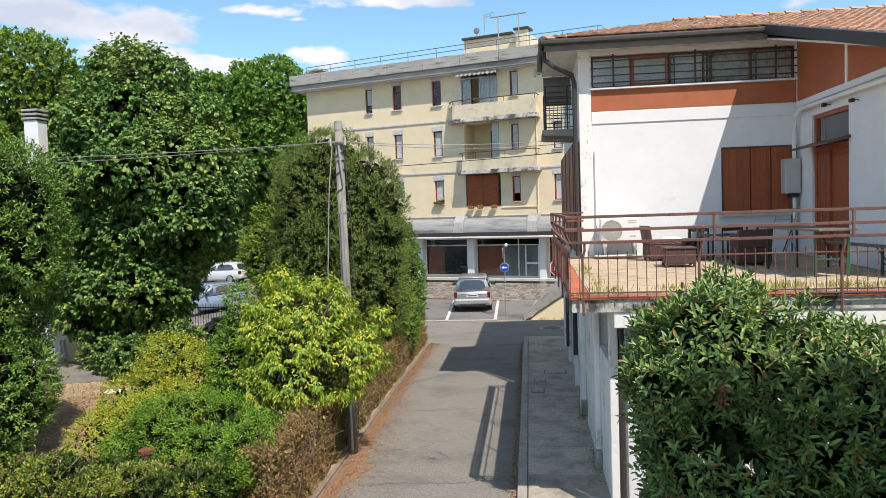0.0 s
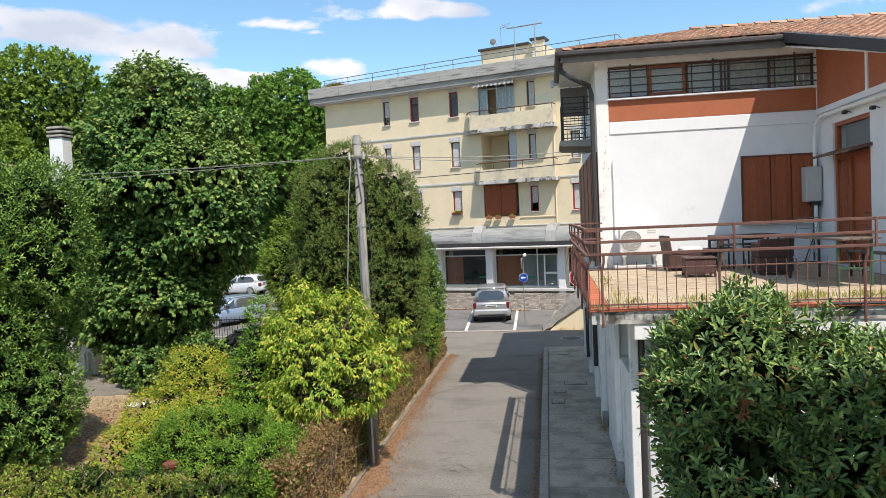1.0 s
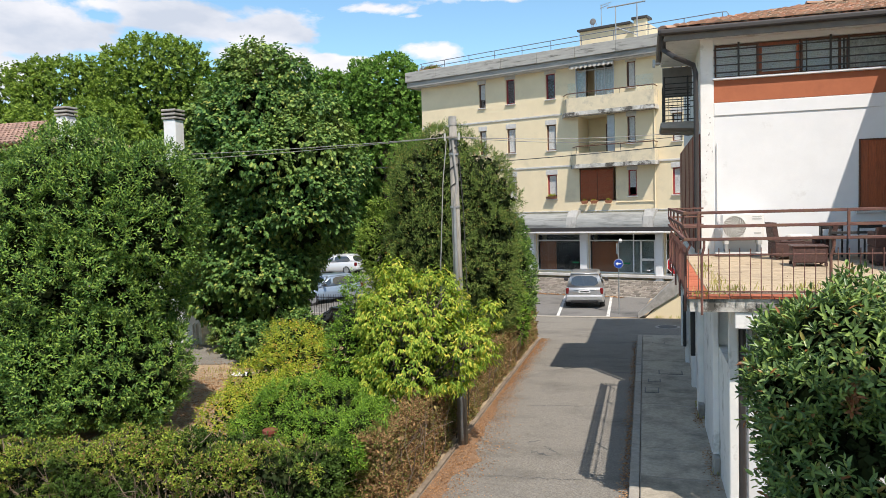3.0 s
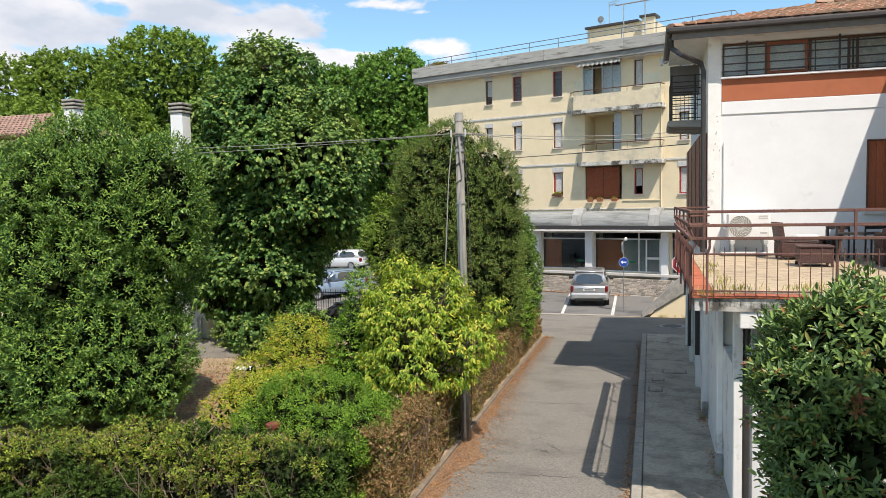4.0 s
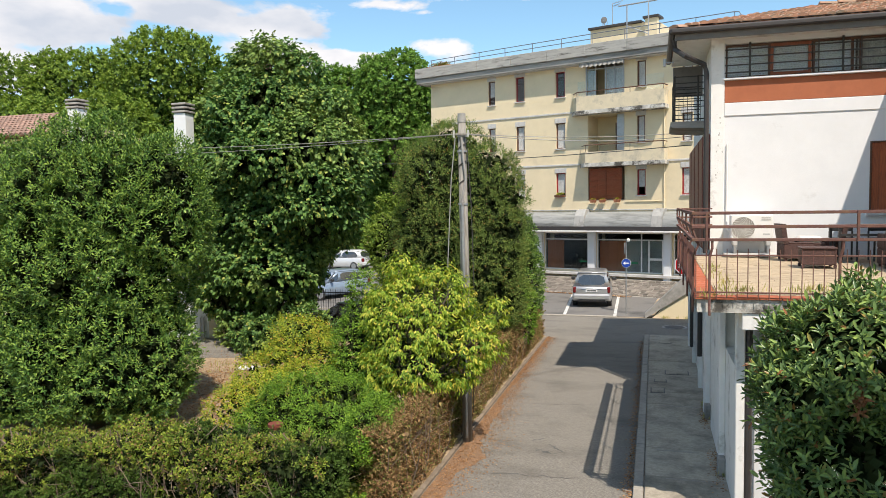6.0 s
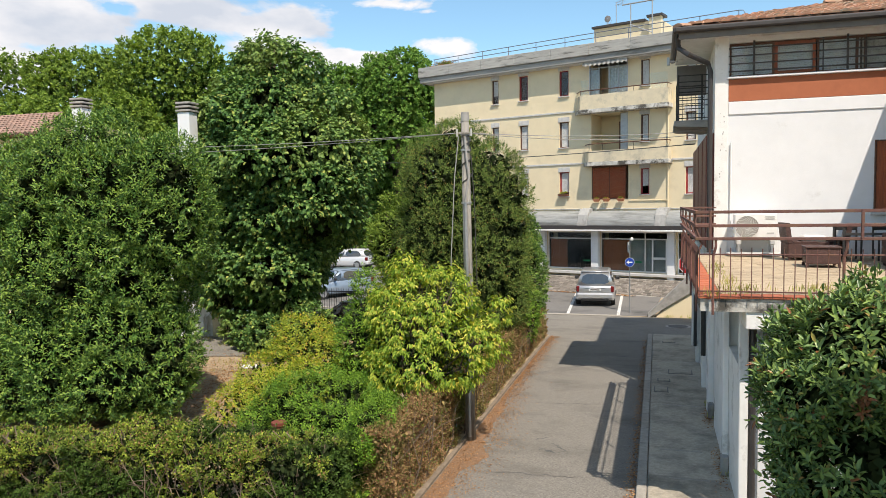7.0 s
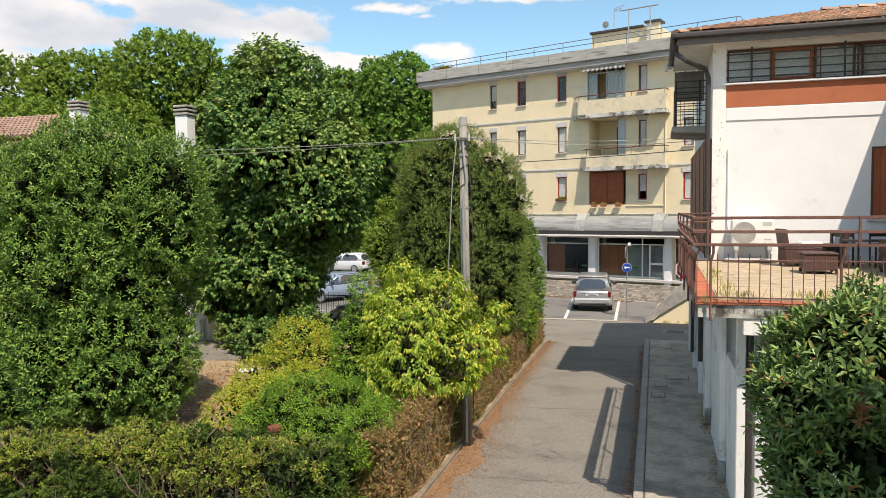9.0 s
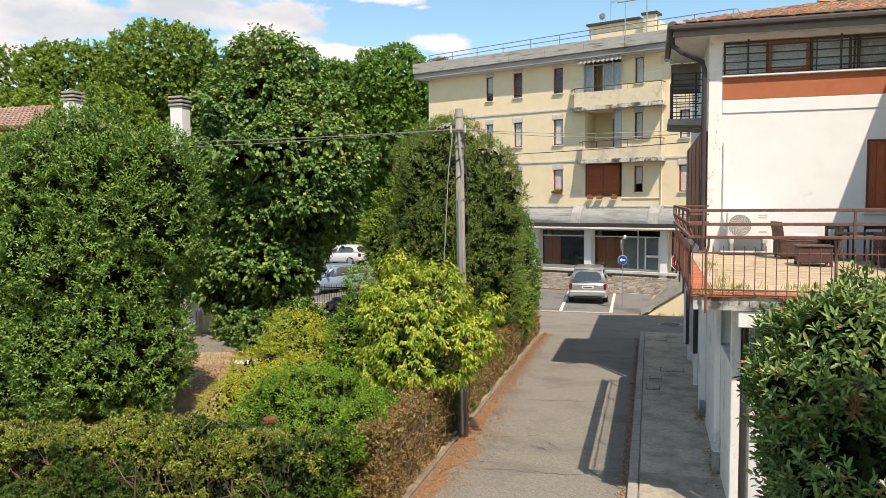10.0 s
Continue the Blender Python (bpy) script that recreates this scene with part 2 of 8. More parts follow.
M["bark"] = mat("bark", (0.13, 0.10, 0.075), (0.075, 0.058, 0.043), 14.0, 0.95, bump=0.7, fine=30, stretch=(3, 3, 0.7))
M["twig"] = mat("dry_twigs", (0.27, 0.205, 0.155), (0.13, 0.098, 0.074), 12.0, 0.9, bump=0.3, vary=0.3)
M["rust"] = mat("rusty_red_iron", (0.175, 0.080, 0.066), (0.120, 0.056, 0.048), 18.0, 0.75, bump=0.25, stain=(0.17, 0.09, 0.055), stain_scale=5.0, stain_at=(0.5, 0.65), vary=0.15)
M["blue_grey"] = mat("blue_grey_paint", (0.15, 0.17, 0.21), (0.11, 0.12, 0.15), 5.0, 0.5, bump=0.05, stain=(0.16, 0.08, 0.05), stain_scale=2.0, stain_at=(0.6, 0.75))
M["dark_panel"] = mat("dark_grey_screen", (0.165, 0.155, 0.145), (0.125, 0.118, 0.110), 4.0, 0.6, bump=0.04)
M["window_red"] = mat("dark_red_frame", (0.30, 0.022, 0.024), (0.24, 0.018, 0.02), 6.0, 0.45, bump=0.03)
M["green_paint"] = mat("green_painted_steel", (0.028, 0.10, 0.05), (0.022, 0.08, 0.04), 8.0, 0.5, bump=0.05)
M["brown_metal"] = mat("dark_brown_metal", (0.048, 0.043, 0.042), (0.036, 0.033, 0.033), 5.0, 0.5, bump=0.05)
M["black_iron"] = mat("black_iron", (0.022, 0.022, 0.023), (0.03, 0.028, 0.027), 9.0, 0.6, bump=0.1)
M["red_brown"] = mat("red_brown_paint", (0.20, 0.055, 0.038), (0.155, 0.042, 0.03), 6.0, 0.5, bump=0.08)
M["shutter_white"] = mat("roller_blind", (0.55, 0.55, 0.54), (0.48, 0.48, 0.47), 4.0, 0.6, bump=0.05)
M["pier_concrete"] = mat("grey_pier_concrete", (0.40, 0.40, 0.385), (0.31, 0.31, 0.30), 4.0, 0.85, bump=0.2, stain=(0.17, 0.17, 0.16), stain_scale=1.6, stain_at=(0.5, 0.7), stretch=(1, 1, 0.4))
M["chip"] = mat("bare_plaster", (0.48, 0.47, 0.45), (0.38, 0.37, 0.35), 9.0, 0.9, bump=0.2)
M["dish"] = mat("dull_grey_dish", (0.20, 0.20, 0.20), (0.16, 0.16, 0.16), 5.0, 0.7, bump=0.0)
M["lintel"] = mat("grey_lintel", (0.56, 0.55, 0.53), (0.47, 0.46, 0.45), 4.0, 0.8, bump=0.1, stain=(0.36, 0.36, 0.35), stain_scale=2.0)
M["tile"] = mat("clay_roof_tile", (0.50, 0.285, 0.190), (0.38, 0.215, 0.145), 8.0, 0.85, bump=0.3, stain=(0.30, 0.245, 0.180), stain_scale=2.2, stain_at=(0.45, 0.66), vary=0.28)
M["red_tile"] = mat("red_edge_tile", (0.45, 0.13, 0.060), (0.36, 0.10, 0.05), 9.0, 0.75, bump=0.15, stain=(0.24, 0.12, 0.08), stain_scale=3.0, stain_at=(0.55, 0.7), vary=0.15)
M["buff_tile"] = mat("buff_floor_tile", (0.48, 0.385, 0.265), (0.41, 0.325, 0.220), 5.0, 0.8, bump=0.15, stain=(0.31, 0.25, 0.18), stain_scale=0.9, stain_at=(0.5, 0.7), vary=0.10)
M["grout"] = mat("grout", (0.27, 0.22, 0.16), (0.20, 0.17, 0.12), 10.0, 0.95, bump=0.2)
M["stone"] = mat("paving_stone", (0.225, 0.198, 0.168), (0.14, 0.123, 0.106), 6.0, 0.85, bump=0.4, vary=0.35)
M["mortar"] = mat("mortar", (0.36, 0.34, 0.30), (0.28, 0.265, 0.235), 6.0, 0.95, bump=0.3)
M["white_paint"] = mat("road_paint", (0.66, 0.66, 0.64), (0.52, 0.52, 0.50), 12.0, 0.8, bump=0.15, stain=(0.30, 0.30, 0.29), stain_scale=3.0, stain_at=(0.52, 0.62))
M["white_metal"] = mat("white_enamel", (0.78, 0.78, 0.76), (0.73, 0.73, 0.71), 3.0, 0.35, bump=0.0, stain=(0.60, 0.59, 0.56), stain_scale=3.0, stain_at=(0.6, 0.8))
M["grey_metal"] = mat("galvanised_steel", (0.44, 0.45, 0.46), (0.36, 0.37, 0.38), 8.0, 0.45, 0.7, bump=0.08)
M["grey_box"] = mat("grey_enamel", (0.50, 0.50, 0.48), (0.44, 0.44, 0.425), 3.0, 0.5, bump=0.03)
M["plastic_black"] = mat("black_plastic", (0.022, 0.022, 0.023), (0.03, 0.03, 0.031), 9.0, 0.5, bump=0.05)
M["rubber"] = mat("tyre_rubber", (0.02, 0.02, 0.02), (0.03, 0.03, 0.03), 9.0, 0.8, bump=0.1)
M["rattan"] = mat("brown_rattan", (0.090, 0.040, 0.034), (0.044, 0.021, 0.018), 30.0, 0.55, bump=0.7, fine=90, vary=0.15)
M["cushion"] = mat("pale_cushion", (0.70, 0.69, 0.66), (0.62, 0.61, 0.58), 4.0, 0.9, bump=0.2)
M["car_silver"] = mat("silver_car_paint", (0.50, 0.51, 0.52), (0.46, 0.47, 0.48), 2.0, 0.30, 0.65, bump=0.0, coat=0.6)
M["car_white"] = mat("pale_car_paint", (0.62, 0.64, 0.66), (0.60, 0.62, 0.64), 2.0, 0.3, 0.2, bump=0.0, coat=0.6)
M["car_blue"] = mat("pale_blue_car_paint", (0.26, 0.33, 0.42), (0.24, 0.31, 0.40), 2.0, 0.3, 0.3, bump=0.0, coat=0.6)
M["car_black"] = mat("black_car_paint", (0.012, 0.012, 0.013), (0.015, 0.015, 0.016), 2.0, 0.25, 0.0, bump=0.0, coat=0.8)
M["car_glass"] = mat("dark_car_glass", (0.05, 0.06, 0.065), (0.06, 0.07, 0.078), 2.0, 0.05, 0.35, bump=0.0, spec=1.0, coat=1.0)
M["fan_dark"] = mat("shaded_fan_grey", (0.33, 0.32, 0.29), (0.26, 0.25, 0.23), 8.0, 0.7, bump=0.0)
M["red_lens"] = mat("red_lens", (0.16, 0.010, 0.012), (0.12, 0.008, 0.01), 9.0, 0.15, bump=0.0)
M["sign_blue"] = mat("sign_blue", (0.010, 0.055, 0.36), (0.009, 0.05, 0.33), 5.0, 0.35, bump=0.0)
M["sign_red"] = mat("sign_red", (0.46, 0.010, 0.016), (0.42, 0.009, 0.014), 5.0, 0.4, bump=0.0)
M["sign_white"] = mat("sign_white", (0.80, 0.80, 0.80), (0.76, 0.76, 0.76), 5.0, 0.4, bump=0.0)
M["green_sign"] = mat("green_sticker", (0.010, 0.26, 0.10), (0.012, 0.22, 0.09), 5.0, 0.5, bump=0.0)
M["pot"] = mat("clay_pot", (0.40, 0.16, 0.08), (0.32, 0.12, 0.06), 9.0, 0.8, bump=0.15)
# Low base colour with the dimness of unlit rooms put into it.
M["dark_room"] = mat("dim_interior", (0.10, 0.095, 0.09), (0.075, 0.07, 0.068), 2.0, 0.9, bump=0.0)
M["fabric"] = mat("striped_fabric", (0.40, 0.39, 0.36), (0.20, 0.20, 0.19), 3.0, 0.9, bump=0.1, stretch=(9, 0.1, 0.1))
M["pale_blind"] = mat("pale_blind", (0.84, 0.87, 0.90), (0.72, 0.77, 0.82), 5.0, 0.8, bump=0.1, stretch=(0.4, 1, 6))
M["curtain"] = mat("net_curtain", (0.80, 0.80, 0.78), (0.42, 0.42, 0.41), 9.0, 0.9, bump=0.2, fine=24)
M["cable"] = mat("pale_cable", (0.33, 0.325, 0.31), (0.25, 0.245, 0.235), 9.0, 0.7, bump=0.0)
M["cable_dark"] = mat("dark_cable", (0.05, 0.05, 0.05), (0.07, 0.07, 0.07), 9.0, 0.7, bump=0.0)
M["glass"] = glass("window_glass")
M["glass_shop"] = glass("shop_glass", (0.82, 0.88, 0.87))

L_LAUREL = leafy("laurel_leaves", (0.024, 0.068, 0.016), (0.086, 0.180, 0.034), (0.235, 0.345, 0.064), gloss=0.40, through_light=0.08, spec=0.20)
L_CHERRY = leafy("cherry_laurel_leaves", (0.060, 0.112, 0.040), (0.122, 0.205, 0.062), (0.265, 0.370, 0.095), (0.27, 0.11, 0.045), 0.012, gloss=0.34, through_light=0.10, patch=(0.26, 0.115, 0.055), patch_scale=1.5, patch_at=(0.66, 0.70), spec=0.30)
L_LINDEN = leafy("linden_leaves", (0.040, 0.100, 0.030), (0.090, 0.180, 0.050), (0.175, 0.295, 0.070), (0.30, 0.34, 0.085), 0.06, gloss=0.48, through_light=0.14, patch=(0.20, 0.275, 0.070), patch_scale=0.35, patch_at=(0.50, 0.66), spec=0.14)
L_WOOD = leafy("wood_leaves", (0.090, 0.152, 0.026), (0.155, 0.240, 0.040), (0.24, 0.330, 0.060), gloss=0.55, through_light=0.2, spec=0.12)
L_WOOD_DEEP = leafy("deep_wood_leaves", (0.070, 0.148, 0.030), (0.120, 0.232, 0.045), (0.195, 0.330, 0.066), gloss=0.55, through_light=0.2, spec=0.12)
L_YEW = leafy("yew_needles", (0.040, 0.080, 0.022), (0.116, 0.180, 0.044), (0.250, 0.325, 0.078), (0.30, 0.15, 0.05), 0.010, gloss=0.6, through_light=0.05, spec=0.1)
# Near-black leaves: the shade deep in crowns and hedges is painted into the colour.
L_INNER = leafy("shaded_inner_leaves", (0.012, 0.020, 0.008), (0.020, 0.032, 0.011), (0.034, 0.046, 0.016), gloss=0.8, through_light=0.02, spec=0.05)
# Darker wood greens with the shade between boughs mixed into the leaf colour.
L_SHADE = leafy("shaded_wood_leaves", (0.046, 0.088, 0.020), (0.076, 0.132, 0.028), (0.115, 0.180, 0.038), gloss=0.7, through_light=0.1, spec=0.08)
L_PERSIMMON = leafy("persimmon_leaves", (0.080, 0.180, 0.024), (0.250, 0.360, 0.046), (0.47, 0.52, 0.085), (0.66, 0.58, 0.11), 0.08, gloss=0.45, through_light=0.34, spec=0.2)
L_GOLD = leafy("yellowing_leaves", (0.120, 0.200, 0.024), (0.275, 0.345, 0.038), (0.47, 0.48, 0.060), (0.50, 0.30, 0.07), 0.07, gloss=0.5, through_light=0.24, spec=0.15)
L_BUSH = leafy("bush_leaves", (0.050, 0.120, 0.014), (0.110, 0.220, 0.024), (0.220, 0.350, 0.042), gloss=0.42, through_light=0.12, spec=0.16)
L_HEDGE = leafy("hedge_leaves", (0.075, 0.128, 0.020), (0.170, 0.240, 0.036), (0.345, 0.400, 0.062), (0.24, 0.15, 0.07), 0.15, gloss=0.5, through_light=0.16, patch=(0.060, 0.110, 0.022), patch_scale=0.6, patch_at=(0.52, 0.60), spec=0.12)
L_HEDGE_DRY = leafy("drying_hedge_leaves", (0.120, 0.070, 0.036), (0.290, 0.175, 0.086), (0.440, 0.285, 0.135), (0.15, 0.21, 0.045), 0.15, gloss=0.6, through_light=0.2, patch=(0.140, 0.165, 0.04), patch_scale=0.9, patch_at=(0.55, 0.72))
L_GRASS = leafy("dry_grass", (0.200, 0.240, 0.050), (0.340, 0.340, 0.095), (0.500, 0.440, 0.170), gloss=0.7, through_light=0.3)
L_FALLEN = leafy("fallen_leaves", (0.16, 0.075, 0.034), (0.29, 0.150, 0.068), (0.46, 0.27, 0.13), gloss=0.8, through_light=0.1)


# ---- building helpers ----
class Mesh:
    """Gathers corners and faces of one part."""

    def __init__(self):
        self.v, self.f = [], []
        self.m = Matrix()

    def add(self, verts, faces):
        k = len(self.v)
        self.v += [tuple(self.m @ Vector(p)) for p in verts]
        self.f += [tuple(k + i for i in q) for q in faces]
        return self

    def box(self, x0, y0, z0, x1, y1, z1, c=0.0):
        """A box; c: the width of its worn, chamfered edges."""
        if c <= 0:
            v = [(x, y, z) for z in (z0, z1) for y in (y0, y1) for x in (x0, x1)]
            return self.add(v, [(0, 2, 3, 1), (4, 5, 7, 6), (0, 1, 5, 4), (2, 6, 7, 3), (0, 4, 6, 2), (1, 3, 7, 5)])
        c = min(c, 0.45 * (x1 - x0), 0.45 * (y1 - y0), 0.45 * (z1 - z0))
        v, key = [], {}
        for i in (0, 1):
            for j in (0, 1):
                for k in (0, 1):
                    p = ((x0, x1)[i], (y0, y1)[j], (z0, z1)[k])
                    s = (1 - 2 * i, 1 - 2 * j, 1 - 2 * k)
                    for a in range(3):
                        q = [p[b] + (0 if b == a else c * s[b]) for b in range(3)]
                        key[i, j, k, a] = len(v)
                        v.append(q)
        f = []
        for a in range(3):
            b, d = (a + 1) % 3, (a + 2) % 3
            for s in (0, 1):
                def at(m, n):
                    q = [0, 0, 0]
                    q[a], q[b], q[d] = s, m, n
                    return key[(*q, a)]
                q = [at(0, 0), at(1, 0), at(1, 1), at(0, 1)]
                f.append(tuple(q if s else q[::-1]))
            for m in (0, 1):
                for n in (0, 1):
                    p, q = [0, 0, 0], [0, 0, 0]
                    p[a], q[a] = 0, 1
                    p[b] = q[b] = m
                    p[d] = q[d] = n
                    e = [key[(*p, b)], key[(*q, b)], key[(*q, d)], key[(*p, d)]]
                    f.append(tuple(e if (m ^ n) else e[::-1]))
        for i in (0, 1):
            for j in (0, 1):
                for k in (0, 1):
                    e = [key[i, j, k, a] for a in range(3)]
                    f.append(tuple(e if (i + j + k) % 2 else e[::-1]))
        return self.add(v, f)

    def tube(self, pts, r, n=8, r1=None, cap=True):
        """A round bar through points, tapering from r to r1."""
        pts = [Vector(p) for p in pts]
        r1 = r if r1 is None else r1
        rings, k0 = [], len(self.v)
        for i, p in enumerate(pts):
            d = (pts[min(i + 1, len(pts) - 1)] - pts[max(i - 1, 0)]).normalized()
            a = d.cross(Vector((0, 0, 1)) if abs(d.z) < 0.9 else Vector((1, 0, 0))).normalized()
            b = d.cross(a)
            q = r + (r1 - r) * i / max(1, len(pts) - 1)
            rings.append([p + q * (a * math.cos(2 * math.pi * k / n) + b * math.sin(2 * math.pi * k / n)) for k in range(n)])
        v = [p for g in rings for p in g]
        f = [(i * n + k, (i + 1) * n + k, (i + 1) * n + (k + 1) % n, i * n + (k + 1) % n) for i in range(len(pts) - 1) for k in range(n)]
        if cap:
            f += [tuple(range(n)), tuple(range((len(pts) - 1) * n, len(pts) * n))[::-1]]
        return self.add(v, f)

    def prism(self, outline, a0, a1, axis="y"):
        """A flat outline pushed from a0 to a1 along an axis; the outline is in the other two."""
        n = len(outline)
        order = {"x": lambda p, a: (a, p[0], p[1]), "y": lambda p, a: (p[0], a, p[1]), "z": lambda p, a: (p[0], p[1], a)}[axis]
        v = [order(p, a0) for p in outline] + [order(p, a1) for p in outline]
        f = [tuple(range(n))[::-1], tuple(range(n, 2 * n))] + [(k, (k + 1) % n, n + (k + 1) % n, n + k) for k in range(n)]
        return self.add(v, f)

    def loft(self, rings, close=True, caps=True):
        n = len(rings[0])
        v = [p for g in rings for p in g]
        f = []
        for i in range(len(rings) - 1):
            for k in range(n if close else n - 1):
                f.append((i * n + k, i * n + (k + 1) % n, (i + 1) * n + (k + 1) % n, (i + 1) * n + k))
        if caps and close:
            f += [tuple(range(n))[::-1], tuple(range((len(rings) - 1) * n, len(rings) * n))]
        return self.add(v, f)

    def mesh(self, name, smooth=False):
        me = bpy.data.meshes.new(name)
        me.from_pydata(self.v, [], self.f)
        bm = bmesh.new()
        bm.from_mesh(me)
        bmesh.ops.recalc_face_normals(bm, faces=bm.faces)
        bm.to_mesh(me)
        bm.free()
        if smooth:
            me.shade_smooth()
        return me


def thing(name, loc=(0, 0, 0), rz=0, label="", category="", group="", kind=""):
    ob = new(name)
    ob.empty_display_size = 0.2
    ob.matrix_basis = pose(*loc, 0, 0, rz)
    return tagged(ob, label, category, group, kind)


def part(name, m, material, parent=None, label="", smooth=False):
    """Links gathered geometry as one mesh object, under a thing or a part."""
    me = m if isinstance(m, bpy.types.Mesh) else m.mesh(name, smooth)
    if not me.materials:
        me.materials.append(material)
    ob = new(name, me)
    ob.parent = parent
    ob.visible_shadow = material not in (M["glass"], M["glass_shop"])
    return tagged(ob, label)


def piece(name, me, parent, m):
    ob = new(name, me)
    ob.parent = parent
    ob.matrix_basis = m
    return ob


def holed(m, x0, x1, z0, z1, holes, y0, y1):
    """A wall in the x-z plane from y0 to y1 with rectangular openings (x0, x1, z0, z1) cut through."""
    xs = sorted({x0, x1, *[v for h in holes for v in h[:2]]})
    zs = sorted({z0, z1, *[v for h in holes for v in h[2:]]})
    solid = lambda i, k: 0 <= i < len(xs) - 1 and 0 <= k < len(zs) - 1 and not any(
        h[0] - 1e-6 <= xs[i] and xs[i + 1] <= h[1] + 1e-6 and h[2] - 1e-6 <= zs[k] and zs[k + 1] <= h[3] + 1e-6 for h in holes)
    for i in range(len(xs) - 1):
        for k in range(len(zs) - 1):
            if not solid(i, k):
                continue
            a, b, c, d = xs[i], xs[i + 1], zs[k], zs[k + 1]
            m.add([(a, y0, c), (b, y0, c), (b, y0, d), (a, y0, d)], [(0, 1, 2, 3)])
            m.add([(a, y1, c), (b, y1, c), (b, y1, d), (a, y1, d)], [(3, 2, 1, 0)])
            for di, dk, e in ((-1, 0, ((a, c), (a, d))), (1, 0, ((b, c), (b, d))), (0, -1, ((a, c), (b, c))), (0, 1, ((a, d), (b, d)))):
                if not solid(i + di, k + dk):
                    (p, q), (r, s) = e
                    m.add([(p, y0, q), (r, y0, s), (r, y1, s), (p, y1, q)], [(0, 1, 2, 3)])
    return m


# ---- foliage ----
def unit(a):
    return a / np.maximum(np.linalg.norm(a, axis=1, keepdims=True), 1e-9)


def blades(name, at, along, face, length, width, material, parent, kind="", fold=0.25, rich=False):
    """One mesh of many leaves: at: their stalks, along: their way, face: their upper side."""
    n = len(at)
    along = unit(along)
    side = unit(np.cross(along, face))
    nor = np.cross(side, along)
    ln, wd = length[:, None], width[:, None]
    if rich:
        rows = [at, at + along * ln * 0.28 + side * wd * 0.42 + nor * wd * fold, at + along * ln * 0.68 + side * wd * 0.38 + nor * wd * fold * 0.8,
                at + along * ln - nor * ln * 0.10, at + along * ln * 0.68 - side * wd * 0.38 + nor * wd * fold * 0.8, at + along * ln * 0.28 - side * wd * 0.42 + nor * wd * fold]
        shape = [(0, 1, 2, 3), (0, 3, 4, 5)]
    else:
        rows = [at, at + along * ln * 0.45 + side * wd * 0.5 + nor * wd * fold, at + along * ln, at + along * ln * 0.45 - side * wd * 0.5 + nor * wd * fold]
        shape = [(0, 1, 2), (0, 2, 3)]
    k = len(rows)
    co = np.stack(rows, 1).reshape(-1, 3).astype(np.float32)
    q = len(shape[0])
    loops = (np.arange(n)[:, None] * k + np.array(shape).reshape(-1)[None]).reshape(-1).astype(np.int32)
    polys = n * len(shape)
    me = bpy.data.meshes.new(name)
    me.vertices.add(len(co)); me.loops.add(len(loops)); me.polygons.add(polys)
    me.vertices.foreach_set("co", co.reshape(-1))
    me.loops.foreach_set("vertex_index", loops)
    me.polygons.foreach_set("loop_start", (np.arange(polys) * q).astype(np.int32))
    me.update(calc_edges=True)
    me.materials.append(material)
    ob = new(name, me)
    ob.parent = parent
    if kind:
        ob["kind"] = kind
    return ob


def lobed(rng, lobes, count, inner=0.80, rough=0.12, pits=-0.5, grain=1.2, low=-1.0):
    """Points over a crown of several rounded lobes (x, y, z, rx, ry, rz), none deep inside another lobe, and the way out from each."""
    lobes = np.array(lobes, float)
    area = (lobes[:, 3] * lobes[:, 4] + lobes[:, 4] * lobes[:, 5] + lobes[:, 3] * lobes[:, 5])
    n = count * 7
    pick = rng.choice(len(lobes), n, p=area / area.sum())
    d = unit(rng.normal(size=(n, 3)))
    r = rng.uniform(inner, 1.0, (n, 1)) ** 0.5
    p = lobes[pick, :3] + d * lobes[pick, 3:] * r
    out = unit(d / lobes[pick, 3:])
    deep = out[:, 2] < low
    for k in range(len(lobes)):
        near = np.where(~deep & (pick != k))[0]
        q = np.linalg.norm((p[near] - lobes[k, :3]) / lobes[k, 3:], axis=1)
        deep[near[q < 0.88]] = True
    keep = np.where(~deep)[0][:int(count * 1.6)]
    p, out, pick = p[keep], out[keep], pick[keep]
    seed = float(rng.uniform(0, 50))
    # the surface swells and sinks; hollows stay empty, so that one sees into the dark of the crown
    swell = np.array([noise.noise(Vector((q[0] + seed, q[1], q[2] * 1.2))) + 0.5 * noise.noise(Vector((q[0] * 2.1 + seed, q[1] * 2.1, q[2] * 2.6))) for q in p * grain])
    p = lobes[pick, :3] + (p - lobes[pick, :3]) * (1.0 + rough * swell[:, None])
    full = swell > pits
    return p[full][:count], out[full][:count]


def puffed(rng, lobes, n, wide, high):
    """The crown's lobes broken up into many small boughs."""
    c, out = lobed(rng, lobes, n, inner=0.7)
    k = rng.uniform(0.7, 1.35, len(c))
    return [(*(p - o * wide * q * 0.45), wide * q, wide * q, high * q) for p, o, q in zip(c, out, k)]


